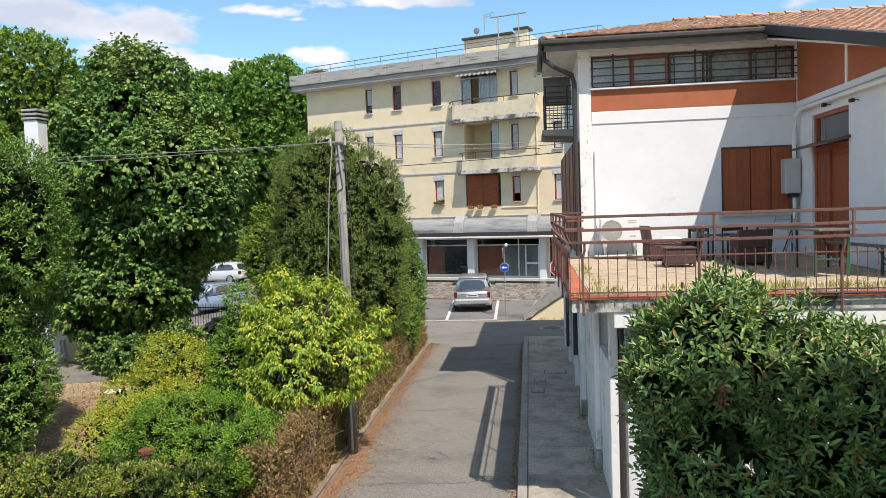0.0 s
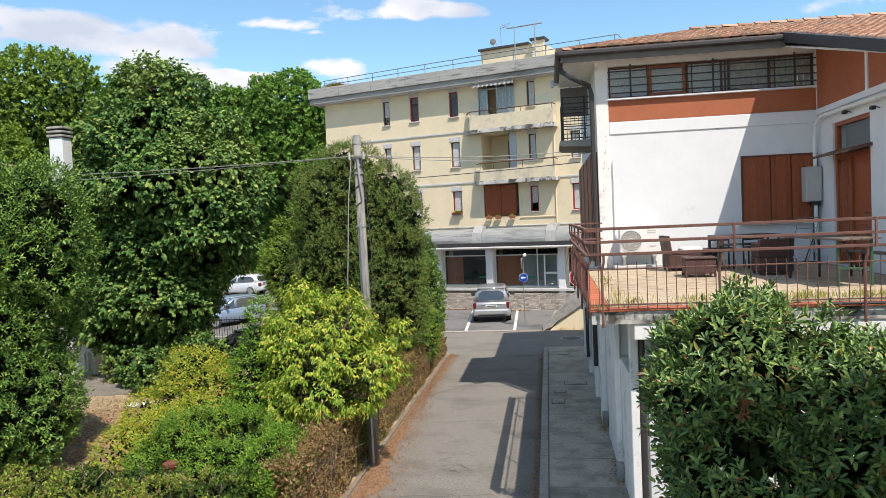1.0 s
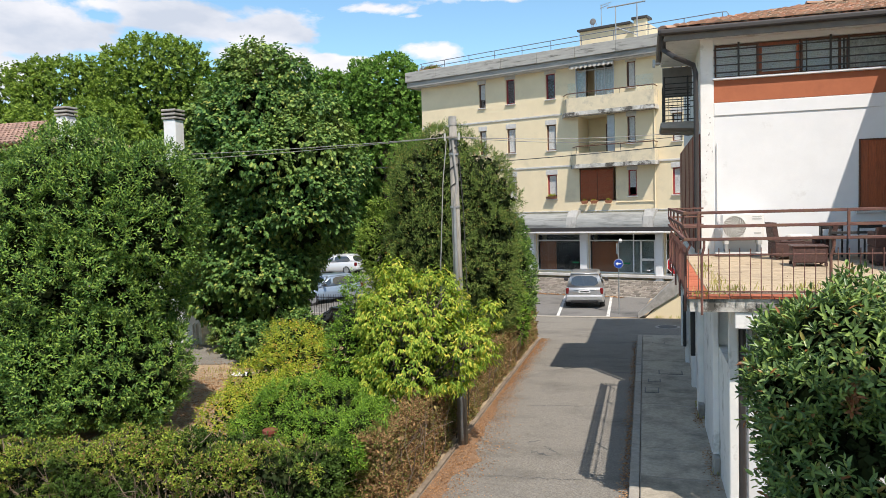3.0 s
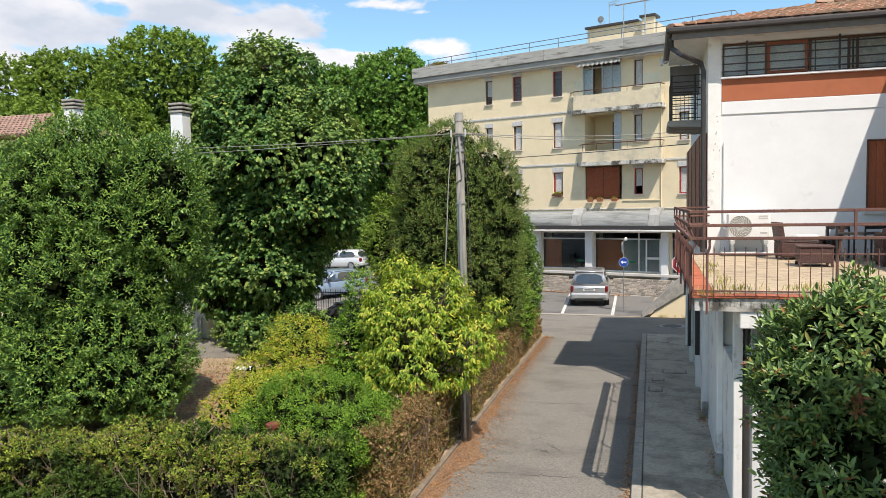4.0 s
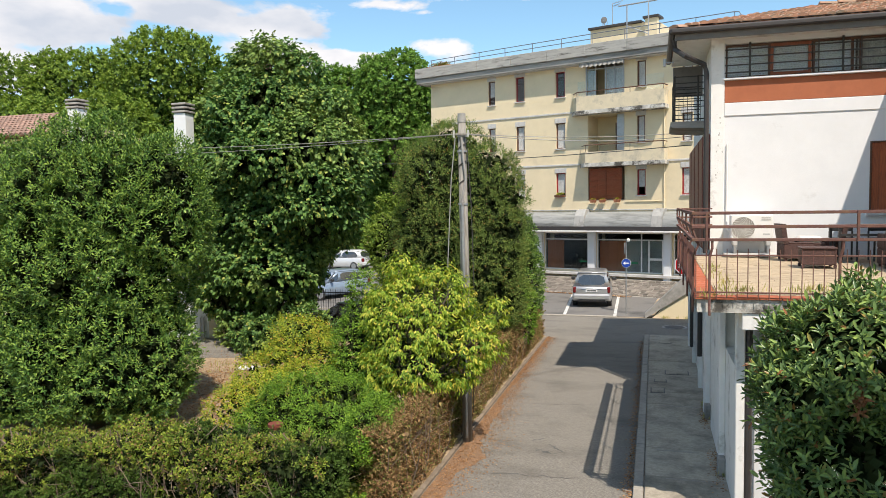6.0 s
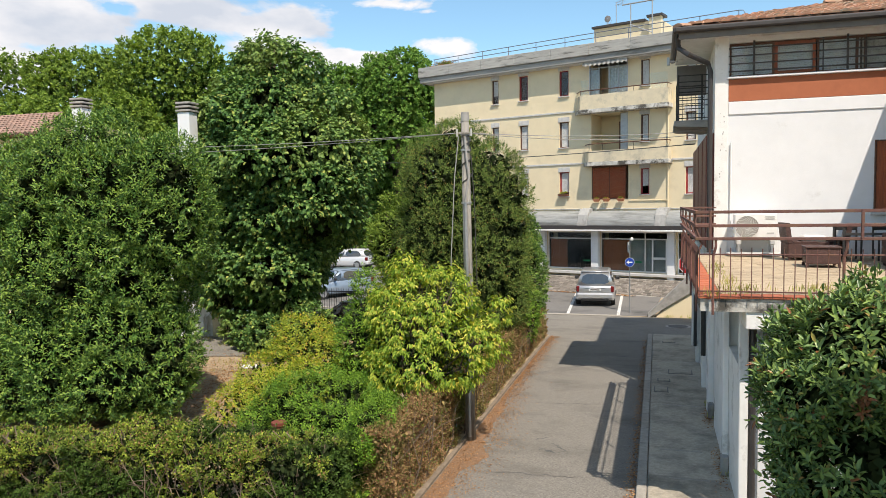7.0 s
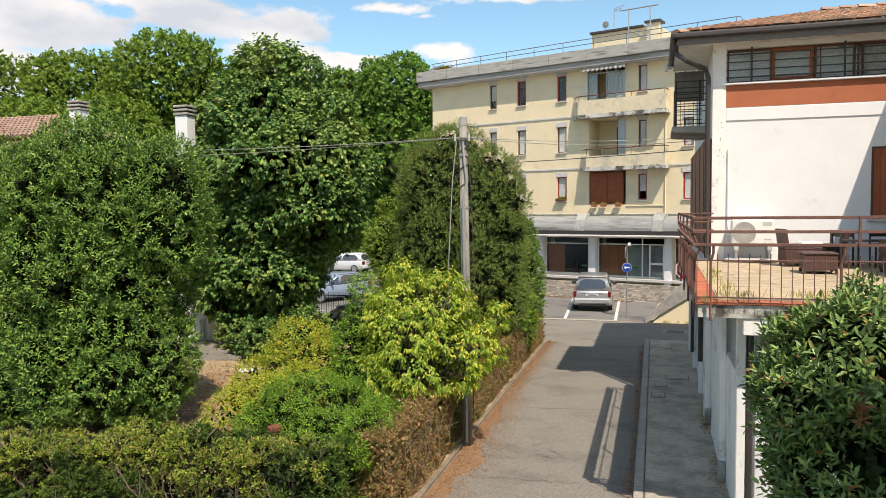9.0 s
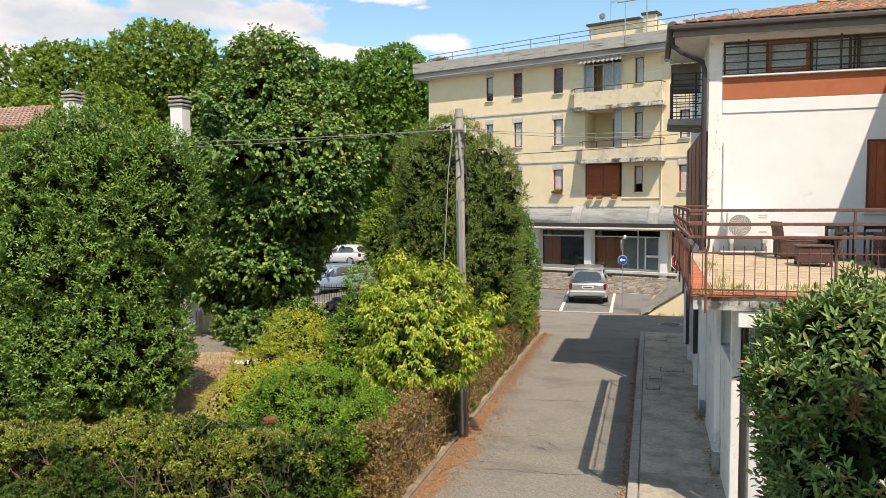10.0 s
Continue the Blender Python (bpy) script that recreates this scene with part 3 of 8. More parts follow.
def sprigs(rng, at, axis, per, twig, leaf, aspect, spread=0.9, droop=0.1, upward=0.4, loose=0.18):
    """Leaves set in turn along short twigs: their stalks, ways, upper sides, lengths and widths."""
    n = len(at)
    axis = unit(axis)
    other = np.where(np.abs(axis[:, 2:3]) < 0.9, np.array([[0.0, 0.0, 1.0]]), np.array([[1.0, 0.0, 0.0]]))
    a1 = unit(np.cross(axis, other))
    a2 = np.cross(axis, a1)
    i = np.repeat(np.arange(n), per)
    k = np.tile(np.arange(per), n)
    t = (k + rng.uniform(0.2, 0.8, n * per)) / per
    phi = (k * 2.4 + np.repeat(rng.uniform(0, 6.28, n), per) + rng.normal(0, 0.25, n * per))[:, None]
    rad = a1[i] * np.cos(phi) + a2[i] * np.sin(phi)
    ang = (spread * (1.15 - 0.55 * t))[:, None]
    long = np.repeat(twig * rng.uniform(0.6, 1.4, n), per)
    stalk = at[i] + axis[i] * (t * long)[:, None] + rad * 0.01
    along = axis[i] * np.cos(ang) + rad * np.sin(ang) + rng.normal(size=(n * per, 3)) * loose
    along[:, 2] -= droop
    face = axis[i] * (np.sin(ang) + 0.5) - rad * np.cos(ang) * 0.6 + rng.normal(size=(n * per, 3)) * loose
    face[:, 2] += upward
    ln = leaf * rng.uniform(0.7, 1.2, n * per) * (1.05 - 0.3 * t)
    return stalk, along, face, ln, ln * aspect * rng.uniform(0.85, 1.15, n * per)


def crown(name, rng, lobes, twigs, per, twig, leaf, material, parent, aspect=0.45, rise=0.5, follow=0.8, spread=0.9, droop=0.1, upward=0.4, rich=False, kind="stuff", fold=0.2, floor=0.05, core=1.0, core_leaf=0.2, core_material=None, rough=0.12, pits=-0.5, grain=1.2, low=-1.0, loose=0.35, puffs=None):
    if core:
        # inner leaves; their dark colour stands for the shade inside the crown
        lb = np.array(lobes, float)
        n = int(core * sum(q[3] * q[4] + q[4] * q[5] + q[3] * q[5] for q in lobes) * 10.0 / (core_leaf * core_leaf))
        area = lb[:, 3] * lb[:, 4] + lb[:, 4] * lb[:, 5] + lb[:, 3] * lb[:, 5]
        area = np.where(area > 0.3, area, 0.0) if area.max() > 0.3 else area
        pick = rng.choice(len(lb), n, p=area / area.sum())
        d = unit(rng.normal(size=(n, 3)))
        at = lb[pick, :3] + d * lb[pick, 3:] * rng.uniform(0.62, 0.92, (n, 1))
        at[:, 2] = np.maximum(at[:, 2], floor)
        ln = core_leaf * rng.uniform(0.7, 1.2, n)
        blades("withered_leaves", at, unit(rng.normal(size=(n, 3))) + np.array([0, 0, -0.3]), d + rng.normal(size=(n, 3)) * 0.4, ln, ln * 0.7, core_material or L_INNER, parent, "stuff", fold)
    if puffs:
        lobes = [(*q[:3], *(v * 0.93 for v in q[3:])) for q in lobes] + puffed(rng, lobes, *puffs)
    c, out = lobed(rng, lobes, twigs, rough=rough, pits=pits, grain=grain, low=low)
    axis = out * follow + np.array([0, 0, rise]) + rng.normal(size=c.shape) * loose
    at, along, face, ln, wd = sprigs(rng, c, axis, per, twig, leaf, aspect, spread, droop, upward)
    at[:, 2] = np.maximum(at[:, 2], floor)
    return blades(name, at, along, face, ln, wd, material, parent, kind, fold, rich)


def limb(m, rng, p, q, r, r1, n=6, bend=0.15, steps=5):
    p, q = Vector(p), Vector(q)
    pts = []
    for i in range(steps + 1):
        t = i / steps
        w = math.sin(math.pi * t) * bend * (q - p).length
        pts.append(p.lerp(q, t) + Vector((rng.normal() * w * 0.4, rng.normal() * w * 0.4, rng.normal() * w * 0.2)))
    m.tube(pts, r, n, r1)


# ---- ground ----
def sheet(name, outline, z, material, label, category, thick=0.0):
    m = Mesh()
    if thick:
        m.prism(outline, z - thick, z, "z")
    else:
        m.add([(x, y, z) for x, y in outline], [tuple(range(len(outline)))])
    ob = part(name, m, material)
    return tagged(ob, label, category, "", "structure")


sheet("ground", [(-700, -700), (700, -700), (700, 700), (-700, 700)], 0.0, M["soil"], "dry brown earth with sparse grass and fallen leaves", "ground")
sheet("road", [(-3.55, -25), (-0.32, -25), (-0.28, 25.75), (60, 26.0), (60, 30.2), (-70, 30.2), (-70, 26.6), (-4.6, 26.6), (-3.66, 25.4)], 0.006, M["asphalt"], "worn grey asphalt lane joining a cross street", "road")
sheet("parking_area", [(-40, 30.35), (-0.3, 30.35), (0.4, 39.2), (-14.5, 43.5), (-15.5, 53.0), (-40, 53.0)], 0.012, M["asphalt_dark"], "dark asphalt parking bays before the shops", "parking")
sheet("parking_lot", [(-40, 26.8), (-7.5, 26.8), (-7.5, 30.1), (-40, 30.1)], 0.010, M["asphalt_dark"], "asphalt yard behind the garden fence", "parking")

# white bay lines, each a worn stripe
for a, b, w in (((-4.75, 30.3), (-3.72, 30.3), 0.12), ((-3.62, 30.4), (-4.05, 38.4), 0.13), ((-1.55, 30.45), (-1.72, 38.2), 0.13), ((-3.7, 30.3), (-1.45, 30.3), 0.12), ((-12, 38.6), (-1.75, 38.3), 0.1), ((-6.4, 30.4), (-6.9, 38.4), 0.13)):
    m = Mesh()
    d = Vector((b[0] - a[0], b[1] - a[1], 0)).normalized()
    s = Vector((-d.y, d.x, 0)) * w / 2
    p, q = Vector((*a, 0.017)), Vector((*b, 0.017))
    m.add([p - s, q - s, q + s, p + s], [(0, 1, 2, 3)])
    tagged(part("bay_line", m, M["white_paint"]), "worn white painted bay line", "road marking", "bay lines", "structure")
m = Mesh()
m.box(-40, 30.14, 0.0, -1.45, 30.32, 0.05, 0.015)
tagged(part("kerb_edge", m, M["kerb"]), "low pale concrete edge along the parking bays", "kerb", "", "structure")

# pavement of cast slabs beside the white house
pavement = thing("pavement", (0, 0, 0), 0, "grey stained concrete pavement of cast slabs", "pavement", "", "structure")
m = Mesh()
m.box(-0.14, -20, 0.0, 1.3, 25.9, 0.075)
part("bed", m, M["mortar"], pavement)
rng = np.random.default_rng(4)
ends = [8.0, 9.6, 10.9, 12.38, 13.86, 16.92, 18.05, 19.78, 21.6, 23.3, 24.9, 25.85]
for a, b in zip(ends, ends[1:]):
    m = Mesh()
    m.box(-0.13, a + 0.008, 0.03, 1.18, b - 0.008, 0.098 + float(rng.uniform(-0.003, 0.003)), 0.006)
    part("slab", m, M["pavement"], pavement)
for x0, x1, y in ((0.06, 0.80, 13.72), (0.11, 0.97, 16.80), (-0.10, 1.15, 19.70), (0.2, 1.1, 12.30)):
    m = Mesh(); m.box(x0, y - 0.022, 0.094, x1, y + 0.022, 0.1025, 0.002)
    part("joint_strip", m, M["kerb"], pavement, "pale cement joint strip")
kerb = thing("kerb", (0, 0, 0), 0, "pale worn concrete kerb along the lane", "kerb", "", "structure")
y = 6.0
while y < 25.8:
    m = Mesh()
    e = min(y + 1.0, 25.85)
    m.box(-0.31, y + 0.004, 0.0, -0.15, e - 0.004, 0.10, 0.012)
    part("kerb_stone", m, M["kerb"], kerb)
    y += 1.0
m = Mesh()
y = 2.0
while y < 25.0:
    m.box(-3.70, y + 0.005, 0.0, -3.61, y + 0.98, 0.06, 0.015)
    y += 1.0
tagged(part("edging", m, M["edging"]), "narrow concrete edging below the hedge", "kerb", "", "structure")


# cracks and a worn hollow in the lane
rng = np.random.default_rng(19)
for x0, y0, x1, y1, w in ((-2.9, 16.6, -0.9, 16.9, 0.022), (-3.0, 20.9, -1.6, 20.7, 0.03), (-2.2, 13.5, -1.75, 13.3, 0.05), (-1.95, 13.8, -1.6, 13.4, 0.04), (-2.3, 13.9, -2.0, 14.3, 0.03), (-3.1, 23.6, -2.3, 23.4, 0.05), (-1.3, 22.3, -0.5, 22.2, 0.05), (-1.2, 24.6, -0.4, 24.8, 0.06), (-2.6, 18.6, -1.9, 18.7, 0.02), (-1.0, 20.3, -0.45, 20.4, 0.05), (-2.9, 12.1, -1.0, 12.2, 0.018)):
    m = Mesh()
    k = 14
    a, b = [], []
    for j in range(k + 1):
        t_ = j / k
        x, y = x0 + (x1 - x0) * t_ + float(rng.normal(0, 0.02)), y0 + (y1 - y0) * t_ + float(rng.normal(0, 0.035))
        h = w * float(rng.uniform(0.25, 1.0)) * math.sin(math.pi * (0.06 + 0.88 * t_))
        a.append((x, y - h, 0.0102)); b.append((x, y + h, 0.0102))
    m.add(a + b, [(j, j + 1, k + 2 + j, k + 1 + j) for j in range(k)])
    tagged(part("road_crack", m, M["patch"]), "dark crack in the worn asphalt", "crack", "", "structure")

def cover(x, y, w, d, z, label):
    t = thing("manhole_cover", (x, y, z), 0, label, "manhole cover", "covers in the pavement")
    m = Mesh(); m.box(-w / 2, -d / 2, 0, w / 2, d / 2, 0.006)
    part("frame", m, M["asphalt_dark"], t)
    m = Mesh(); m.box(-w / 2 + 0.03, -d / 2 + 0.03, 0.002, w / 2 - 0.03, d / 2 - 0.03, 0.011, 0.003)
    part("lid", m, M["pavement"], t)


cover(0.60, 20.15, 0.62, 0.48, 0.100, "square concrete manhole cover set in the pavement")
cover(0.17, 19.15, 0.32, 0.30, 0.100, "small square cover set in the pavement")
cover(0.10, 18.15, 0.34, 0.5, 0.100, "small square cover set in the pavement")
cover(0.36, 24.40, 0.4, 0.2, 0.100, "small iron grate near the street corner")
t = thing("manhole_cover", (0.75, 28.1, 0.012), 0, "round iron manhole cover in the street", "manhole cover")
m = Mesh(); m.tube([(0, 0, 0), (0, 0, 0.006)], 0.46, 28); part("frame", m, M["concrete"], t)
m = Mesh(); m.tube([(0, 0, 0.004), (0, 0, 0.011)], 0.36, 28); part("lid", m, M["patch"], t)


# ---- the white house with the terrace ----
HX, HY = 1.22, 17.0     # corner of the upper storeys
TZ = 3.5                # terrace floor
house = thing("terrace_house", (0, 0, 0), 0, "white plastered house with terracotta bands and clay tile roof", "house")

WIN = (1.49, 5.93, 7.36, 8.09)
SHUT = (4.32, 5.93, 4.41, 5.90)
m = holed(Mesh(), HX, 6.2, TZ - 0.3, 8.6, [WIN, SHUT], HY, HY + 0.3)
part("front_wall", m, M["white"], house)
m = Mesh()
m.box(HX, HY + 0.3, TZ - 0.3, HX + 0.3, 24.6, 8.6)
part("street_wall", m, M["white_worn"], house)
# raised plaster edge and pilaster at the corner
m = Mesh()
m.box(HX - 0.03, HY - 0.035, TZ, 1.47, HY - 0.001, 8.45, 0.008)
part("corner_pilaster", m, M["white_worn"], house)
m = Mesh(); m.box(1.475, HY - 0.014, 6.835, 5.93, HY - 0.001, 7.31, 0.004)
part("painted_band", m, M["terracotta_paint"], house, "terracotta painted band under the window strip")
m = Mesh(); m.box(1.475, HY - 0.022, 6.55, 5.93, HY - 0.001, 6.825, 0.008)
part("string_course", m, M["white"], house)
m = Mesh(); m.box(1.44, HY - 0.09, 7.315, 5.945, HY + 0.1, 7.36, 0.008)
part("window_sill", m, M["white"], house)

# strip window: frames, panes and the grille before it
win = thing("window_strip", (0, 0, 0), 0)
win.parent = house
m = Mesh()
x0, x1, z0, z1 = WIN
for x in (x0, 2.36, 3.22, 3.96, 4.12, 4.98, x1 - 0.05):
    m.box(x, HY + 0.10, z0, x + 0.05, HY + 0.16, z1, 0.006)
for z in (z0, z1 - 0.05):
    m.box(x0 + 0.003, HY + 0.102, z, x1 - 0.003, HY + 0.158, z + 0.05, 0.006)
part("window_frame", m, M["wood_dark"], win, "dark stained wooden frame")
m = Mesh()
for a, b in ((2.40, 3.20),):
    m.box(a, HY + 0.07, z0 + 0.03, a + 0.06, HY + 0.105, z1 - 0.03, 0.006)
    m.box(b - 0.06, HY + 0.07, z0 + 0.03, b, HY + 0.105, z1 - 0.03, 0.006)
    m.box(a + 0.06, HY + 0.07, z0 + 0.03, b - 0.06, HY + 0.105, z0 + 0.09, 0.006)
    m.box(a + 0.06, HY + 0.07, z1 - 0.09, b - 0.06, HY + 0.105, z1 - 0.03, 0.006)
part("casement", m, M["wood"], win, "reddish wooden casement")
for a, b in zip((x0, 2.36, 3.22, 4.12, 4.98), (2.36, 3.22, 4.12, 4.98, x1 - 0.02)):
    m = Mesh(); m.box(a + 0.03, HY + 0.125, z0 + 0.03, b, HY + 0.131, z1 - 0.03)
    part("pane", m, M["glass"], win)
for z in (7.47, 7.63, 7.80, 7.96):
    m = Mesh(); m.box(x0 - 0.02, HY - 0.055, z - 0.014, x1 + 0.02, HY - 0.035, z + 0.014, 0.003)
    part("grille_bar", m, M["brown_metal"], win)
for x in (1.52, 1.98, 2.40, 3.32, 3.78, 4.12, 4.60, 5.08, 5.50, 5.88):
    if x in (1.98, 3.78, 5.50):
        m = Mesh(); m.box(x - 0.02, HY - 0.036, z0 + 0.0, x + 0.02, HY - 0.012, z1 + 0.02, 0.003)
        part("grille_post", m, M["brown_metal"], win)
    elif x in (3.32, 4.12, 5.08):
        m = Mesh(); m.box(x - 0.012, HY - 0.034, z0, x + 0.012, HY - 0.014, z1 - 0.02, 0.003)
        part("grille_post", m, M["brown_metal"], win)
m = Mesh()
for k in range(74):
    x = 4.1 + k * 0.025
    m.box(x, HY + 0.19 + 0.02 * math.sin(k * 1.3), z0, x + 0.026, HY + 0.20 + 0.02 * math.sin(k * 1.3), z1)
part("curtain", m, M["curtain"], win, "pale patterned net curtain")
m = Mesh()
for k in range(20):
    m.box(x0 + 0.04, HY + 0.150, z0 + 0.02 + k * 0.036, 4.05, HY + 0.155, z0 + 0.053 + k * 0.036)
part("slat_blind", m, M["pale_blind"], win, "pale slatted blind")
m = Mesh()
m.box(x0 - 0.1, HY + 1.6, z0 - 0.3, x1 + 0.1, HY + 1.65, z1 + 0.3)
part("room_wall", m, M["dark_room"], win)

# closed shutters of three boarded leaves
sh = thing("window_shutter", (0, 0, 0), 0)
sh.parent = house
# Dark sheet added behind the leaves; it paints the shade in their gaps.
m = Mesh(); m.box(SHUT[0] + 0.004, HY + 0.10, SHUT[2] + 0.004, SHUT[1] - 0.004, HY + 0.14, SHUT[3] - 0.004)
part("backing", m, M["wood_dark"], sh)
x0, x1, z0, z1 = SHUT
for k in range(3):
    m = Mesh()
    a, w = x0 + 0.03 + (0.0, 0.60, 1.04)[k], (0.60, 0.44, 0.51)[k]
    for j in range(4):
        m.box(a + 0.012 + j * (w - 0.020) / 4, HY + 0.015, z0 + 0.03, a + 0.010 + (j + 1) * (w - 0.020) / 4, HY + 0.055, z1 - 0.03, 0.003)
    part("leaf", m, M["wood"], sh, "reddish brown varnished boards")
m = Mesh()
m.box(x0, HY - 0.02, z0, x0 + 0.03, HY + 0.12, z1, 0.004); m.box(x1 - 0.03, HY - 0.02, z0, x1, HY + 0.12, z1, 0.004)
m.box(x0 + 0.03, HY - 0.02, z1 - 0.03, x1 - 0.03, HY + 0.12, z1, 0.004)
part("frame", m, M["wood_dark"], sh)
m = Mesh(); m.box(x0 - 0.06, HY - 0.10, z0 - 0.07, x1 + 0.04, HY + 0.1, z0 - 0.001, 0.01)
part("sill", m, M["lintel"], sh)

# wing that runs towards the camera, with the door
WX = 5.95
DOOR = (14.40, 16.15, TZ, 6.42)
wing = Mesh()
wing.m = Matrix(((0, 1, 0, 0), (1, 0, 0, 0), (0, 0, 1, 0), (0, 0, 0, 1)))
holed(wing, 11.1, HY, 0, 8.4, [DOOR], WX, WX + 0.3)
wing.m = Matrix()
# the top of the wing's wall follows the falling roof
keep = []
for p in wing.v:
    keep.append((p[0], p[1], min(p[2], 8.41 - 0.272 * (16.5 - p[1]) - 0.12)))
wing.v = keep
part("wing_wall", wing, M["white"], house)
m = Mesh()
m.box(WX + 0.3, 11.1, 0, 16, 11.4, 6.7)
part("wing_front_wall", m, M["white"], house)
slope = lambda y: 8.41 - 0.272 * (16.5 - y)
for a, b in ((14.52, 16.93), (12.0, 14.38)):
    m = Mesh()
    m.prism([(a, 6.84), (b, 6.84), (b, slope(b) - 0.12), (a, slope(a) - 0.12)], WX - 0.014, WX - 0.001, "x")
    part("gable_panel", m, M["terracotta_paint"], house, "terracotta painted gable panel")
m = Mesh(); m.box(WX - 0.04, 11.15, 6.70, WX - 0.001, 16.95, 6.83, 0.01)
part("string_course", m, M["white"], house)
m = Mesh(); m.box(WX - 0.03, 14.40, 6.83, WX - 0.001, 14.50, slope(14.45) - 0.1, 0.005)
part("gable_batten", m, M["white"], house)
m = Mesh(); m.tube([(WX - 0.10, 16.5, 6.62), (WX - 0.10, 13.0, 6.60), (WX - 0.10, 11.2, 6.60)], 0.05, 10)
part("pipe", m, M["white_metal"], house)
m = Mesh(); m.tube([(WX - 0.10, 16.5, 6.62), (WX - 0.12, 16.75, 6.50), (WX - 0.12, 16.85, 6.2), (WX - 0.12, 16.85, 4.0)], 0.04, 10)
part("pipe", m, M["white_metal"], house)

door = thing("door", (0, 0, 0), 0)
door.parent = house
m = Mesh()
m.box(WX + 0.04, 16.05, TZ, WX + 0.14, 16.15, 6.42, 0.006); m.box(WX + 0.04, 14.40, TZ, WX + 0.14, 14.50, 6.42, 0.006)
m.box(WX + 0.04, 14.50, 6.34, WX + 0.14, 16.05, 6.42, 0.006); m.box(WX + 0.04, 14.50, 5.66, WX + 0.14, 16.05, 5.76, 0.006)
m.box(WX + 0.05, 15.40, TZ, WX + 0.13, 15.48, 5.66, 0.006)
part("door_frame", m, M["wood"], door)
m = Mesh()
m.box(WX + 0.10, 14.50, TZ + 0.02, WX + 0.14, 15.40, 5.66, 0.004)
for z0, z1 in ((3.65, 4.35), (4.47, 5.55)):
    m.box(WX + 0.085, 14.62, z0, WX + 0.105, 15.28, z1, 0.012)
part("door_leaf", m, M["wood"], door, "panelled reddish wooden leaf")
m = Mesh()
m.box(WX + 0.09, 15.48, TZ + 0.02, WX + 0.115, 16.05, 5.66, 0.004)
for k in range(7):
    m.box(WX + 0.06, 15.50 + k * 0.078, TZ + 0.06, WX + 0.089, 15.555 + k * 0.078, 5.62, 0.006)
part("door_leaf", m, M["wood"], door, "reddish leaf of upright battens")
m = Mesh(); m.tube([(WX + 0.03, 14.62, 4.55), (WX + 0.02, 14.62, 4.55), (WX + 0.02, 14.74, 4.55)], 0.012, 8)
part("door_handle", m, M["brown_metal"], door)
m = Mesh(); m.box(WX + 0.09, 14.50, 5.76, WX + 0.097, 16.05, 6.34)
part("pane", m, M["glass"], door)
m = Mesh(); m.box(WX + 0.26, 14.30, 5.6, WX + 0.29, 16.2, 6.5)
part("room_wall", m, M["dark_room"], door)
m = Mesh(); m.prism([(WX + 0.02, 5.80), (WX - 0.42, 5.70), (WX - 0.42, 5.74), (WX + 0.02, 5.86)], 14.3, 16.25, "y")
part("canopy", m, M["wood_dark"], door, "small dark board canopy over the door")

# roof: two slopes meeting at a hip, eaves, gutters
EY, EZ, SL = 16.5, 8.41, 0.29
ex = 0.40
RIDGE_Y = 20.0
roof = thing("roof", (0, 0, 0), 0)
roof.parent = house
SW = 0.272               # the wing falls more gently
rz_ = lambda y: EZ + (SL if y > EY else SW) * (y - EY)
m = Mesh()
s = RIDGE_Y - EY
v = [(ex, EY, EZ), (5.25, EY, EZ), (16, EY, EZ), (16, RIDGE_Y, rz_(RIDGE_Y)), (ex + s, RIDGE_Y, rz_(RIDGE_Y)), (5.25, 11.0, rz_(11.0)), (16, 11.0, rz_(11.0)), (ex, 20.0, EZ), (ex + s, 25.2, rz_(RIDGE_Y)), (16, 25.2, EZ), (HX - 0.05, 20.0, EZ + (HX - 0.05 - ex) * SL), (HX - 0.05, 25.2, EZ + (HX - 0.05 - ex) * SL)]
dn = [(x, y, z - 0.10) for x, y, z in v]
f = [(0, 1, 2, 3, 4), (1, 5, 6, 2), (0, 4, 8, 11, 10, 7), (4, 3, 9, 8)]
m.add(v + dn, f + [tuple(i + 12 for i in q[::-1]) for q in f] + [(0, 12, 13, 1), (1, 13, 17, 5), (5, 17, 18, 6), (0, 7, 19, 12), (7, 10, 22, 19), (10, 11, 23, 22)])
part("roof_deck", m, M["tile"], roof)
m = Mesh()
m.box(ex + 0.03, EY + 0.05, 8.20, 5.2, HY - 0.001, 8.24); m.box(ex + 0.03, HY, 8.20, HX, 19.9, 8.24)
part("soffit", m, M["white_worn"], roof)
m = Mesh()
m.box(ex - 0.07, EY - 0.10, 8.28, 5.18, EY + 0.03, 8.40, 0.03)
part("gutter", m, M["brown_metal"], roof, "dark brown metal eaves gutter")
m = Mesh()
m.box(ex - 0.10, EY - 0.08, 8.27, ex + 0.02, 20.0, 8.40, 0.03)
part("gutter", m, M["brown_metal"], roof)
m = Mesh(); m.box(ex + 0.03, EY + 0.02, 8.15, 5.18, EY + 0.05, 8.30, 0.006)
part("fascia_board", m, M["dark_panel"], roof, "grey painted fascia board")
m = Mesh()
m.loft([[(5.12, y, z - 0.15), (5.24, y, z - 0.15), (5.24, y, z + 0.05), (5.12, y, z + 0.05)] for y, z in ((EY + 0.02, rz_(EY)), (10.95, rz_(10.95)))])
part("bargeboard", m, M["brown_metal"], roof, "dark brown sloping bargeboard")
m = Mesh()
m.loft([[(5.24, y, z - 0.16), (WX + 0.1, y, z - 0.16), (WX + 0.1, y, z - 0.12), (5.24, y, z - 0.12)] for y, z in ((HY, rz_(EY)), (11.1, rz_(11.1)))])
part("soffit", m, M["white_worn"], roof)
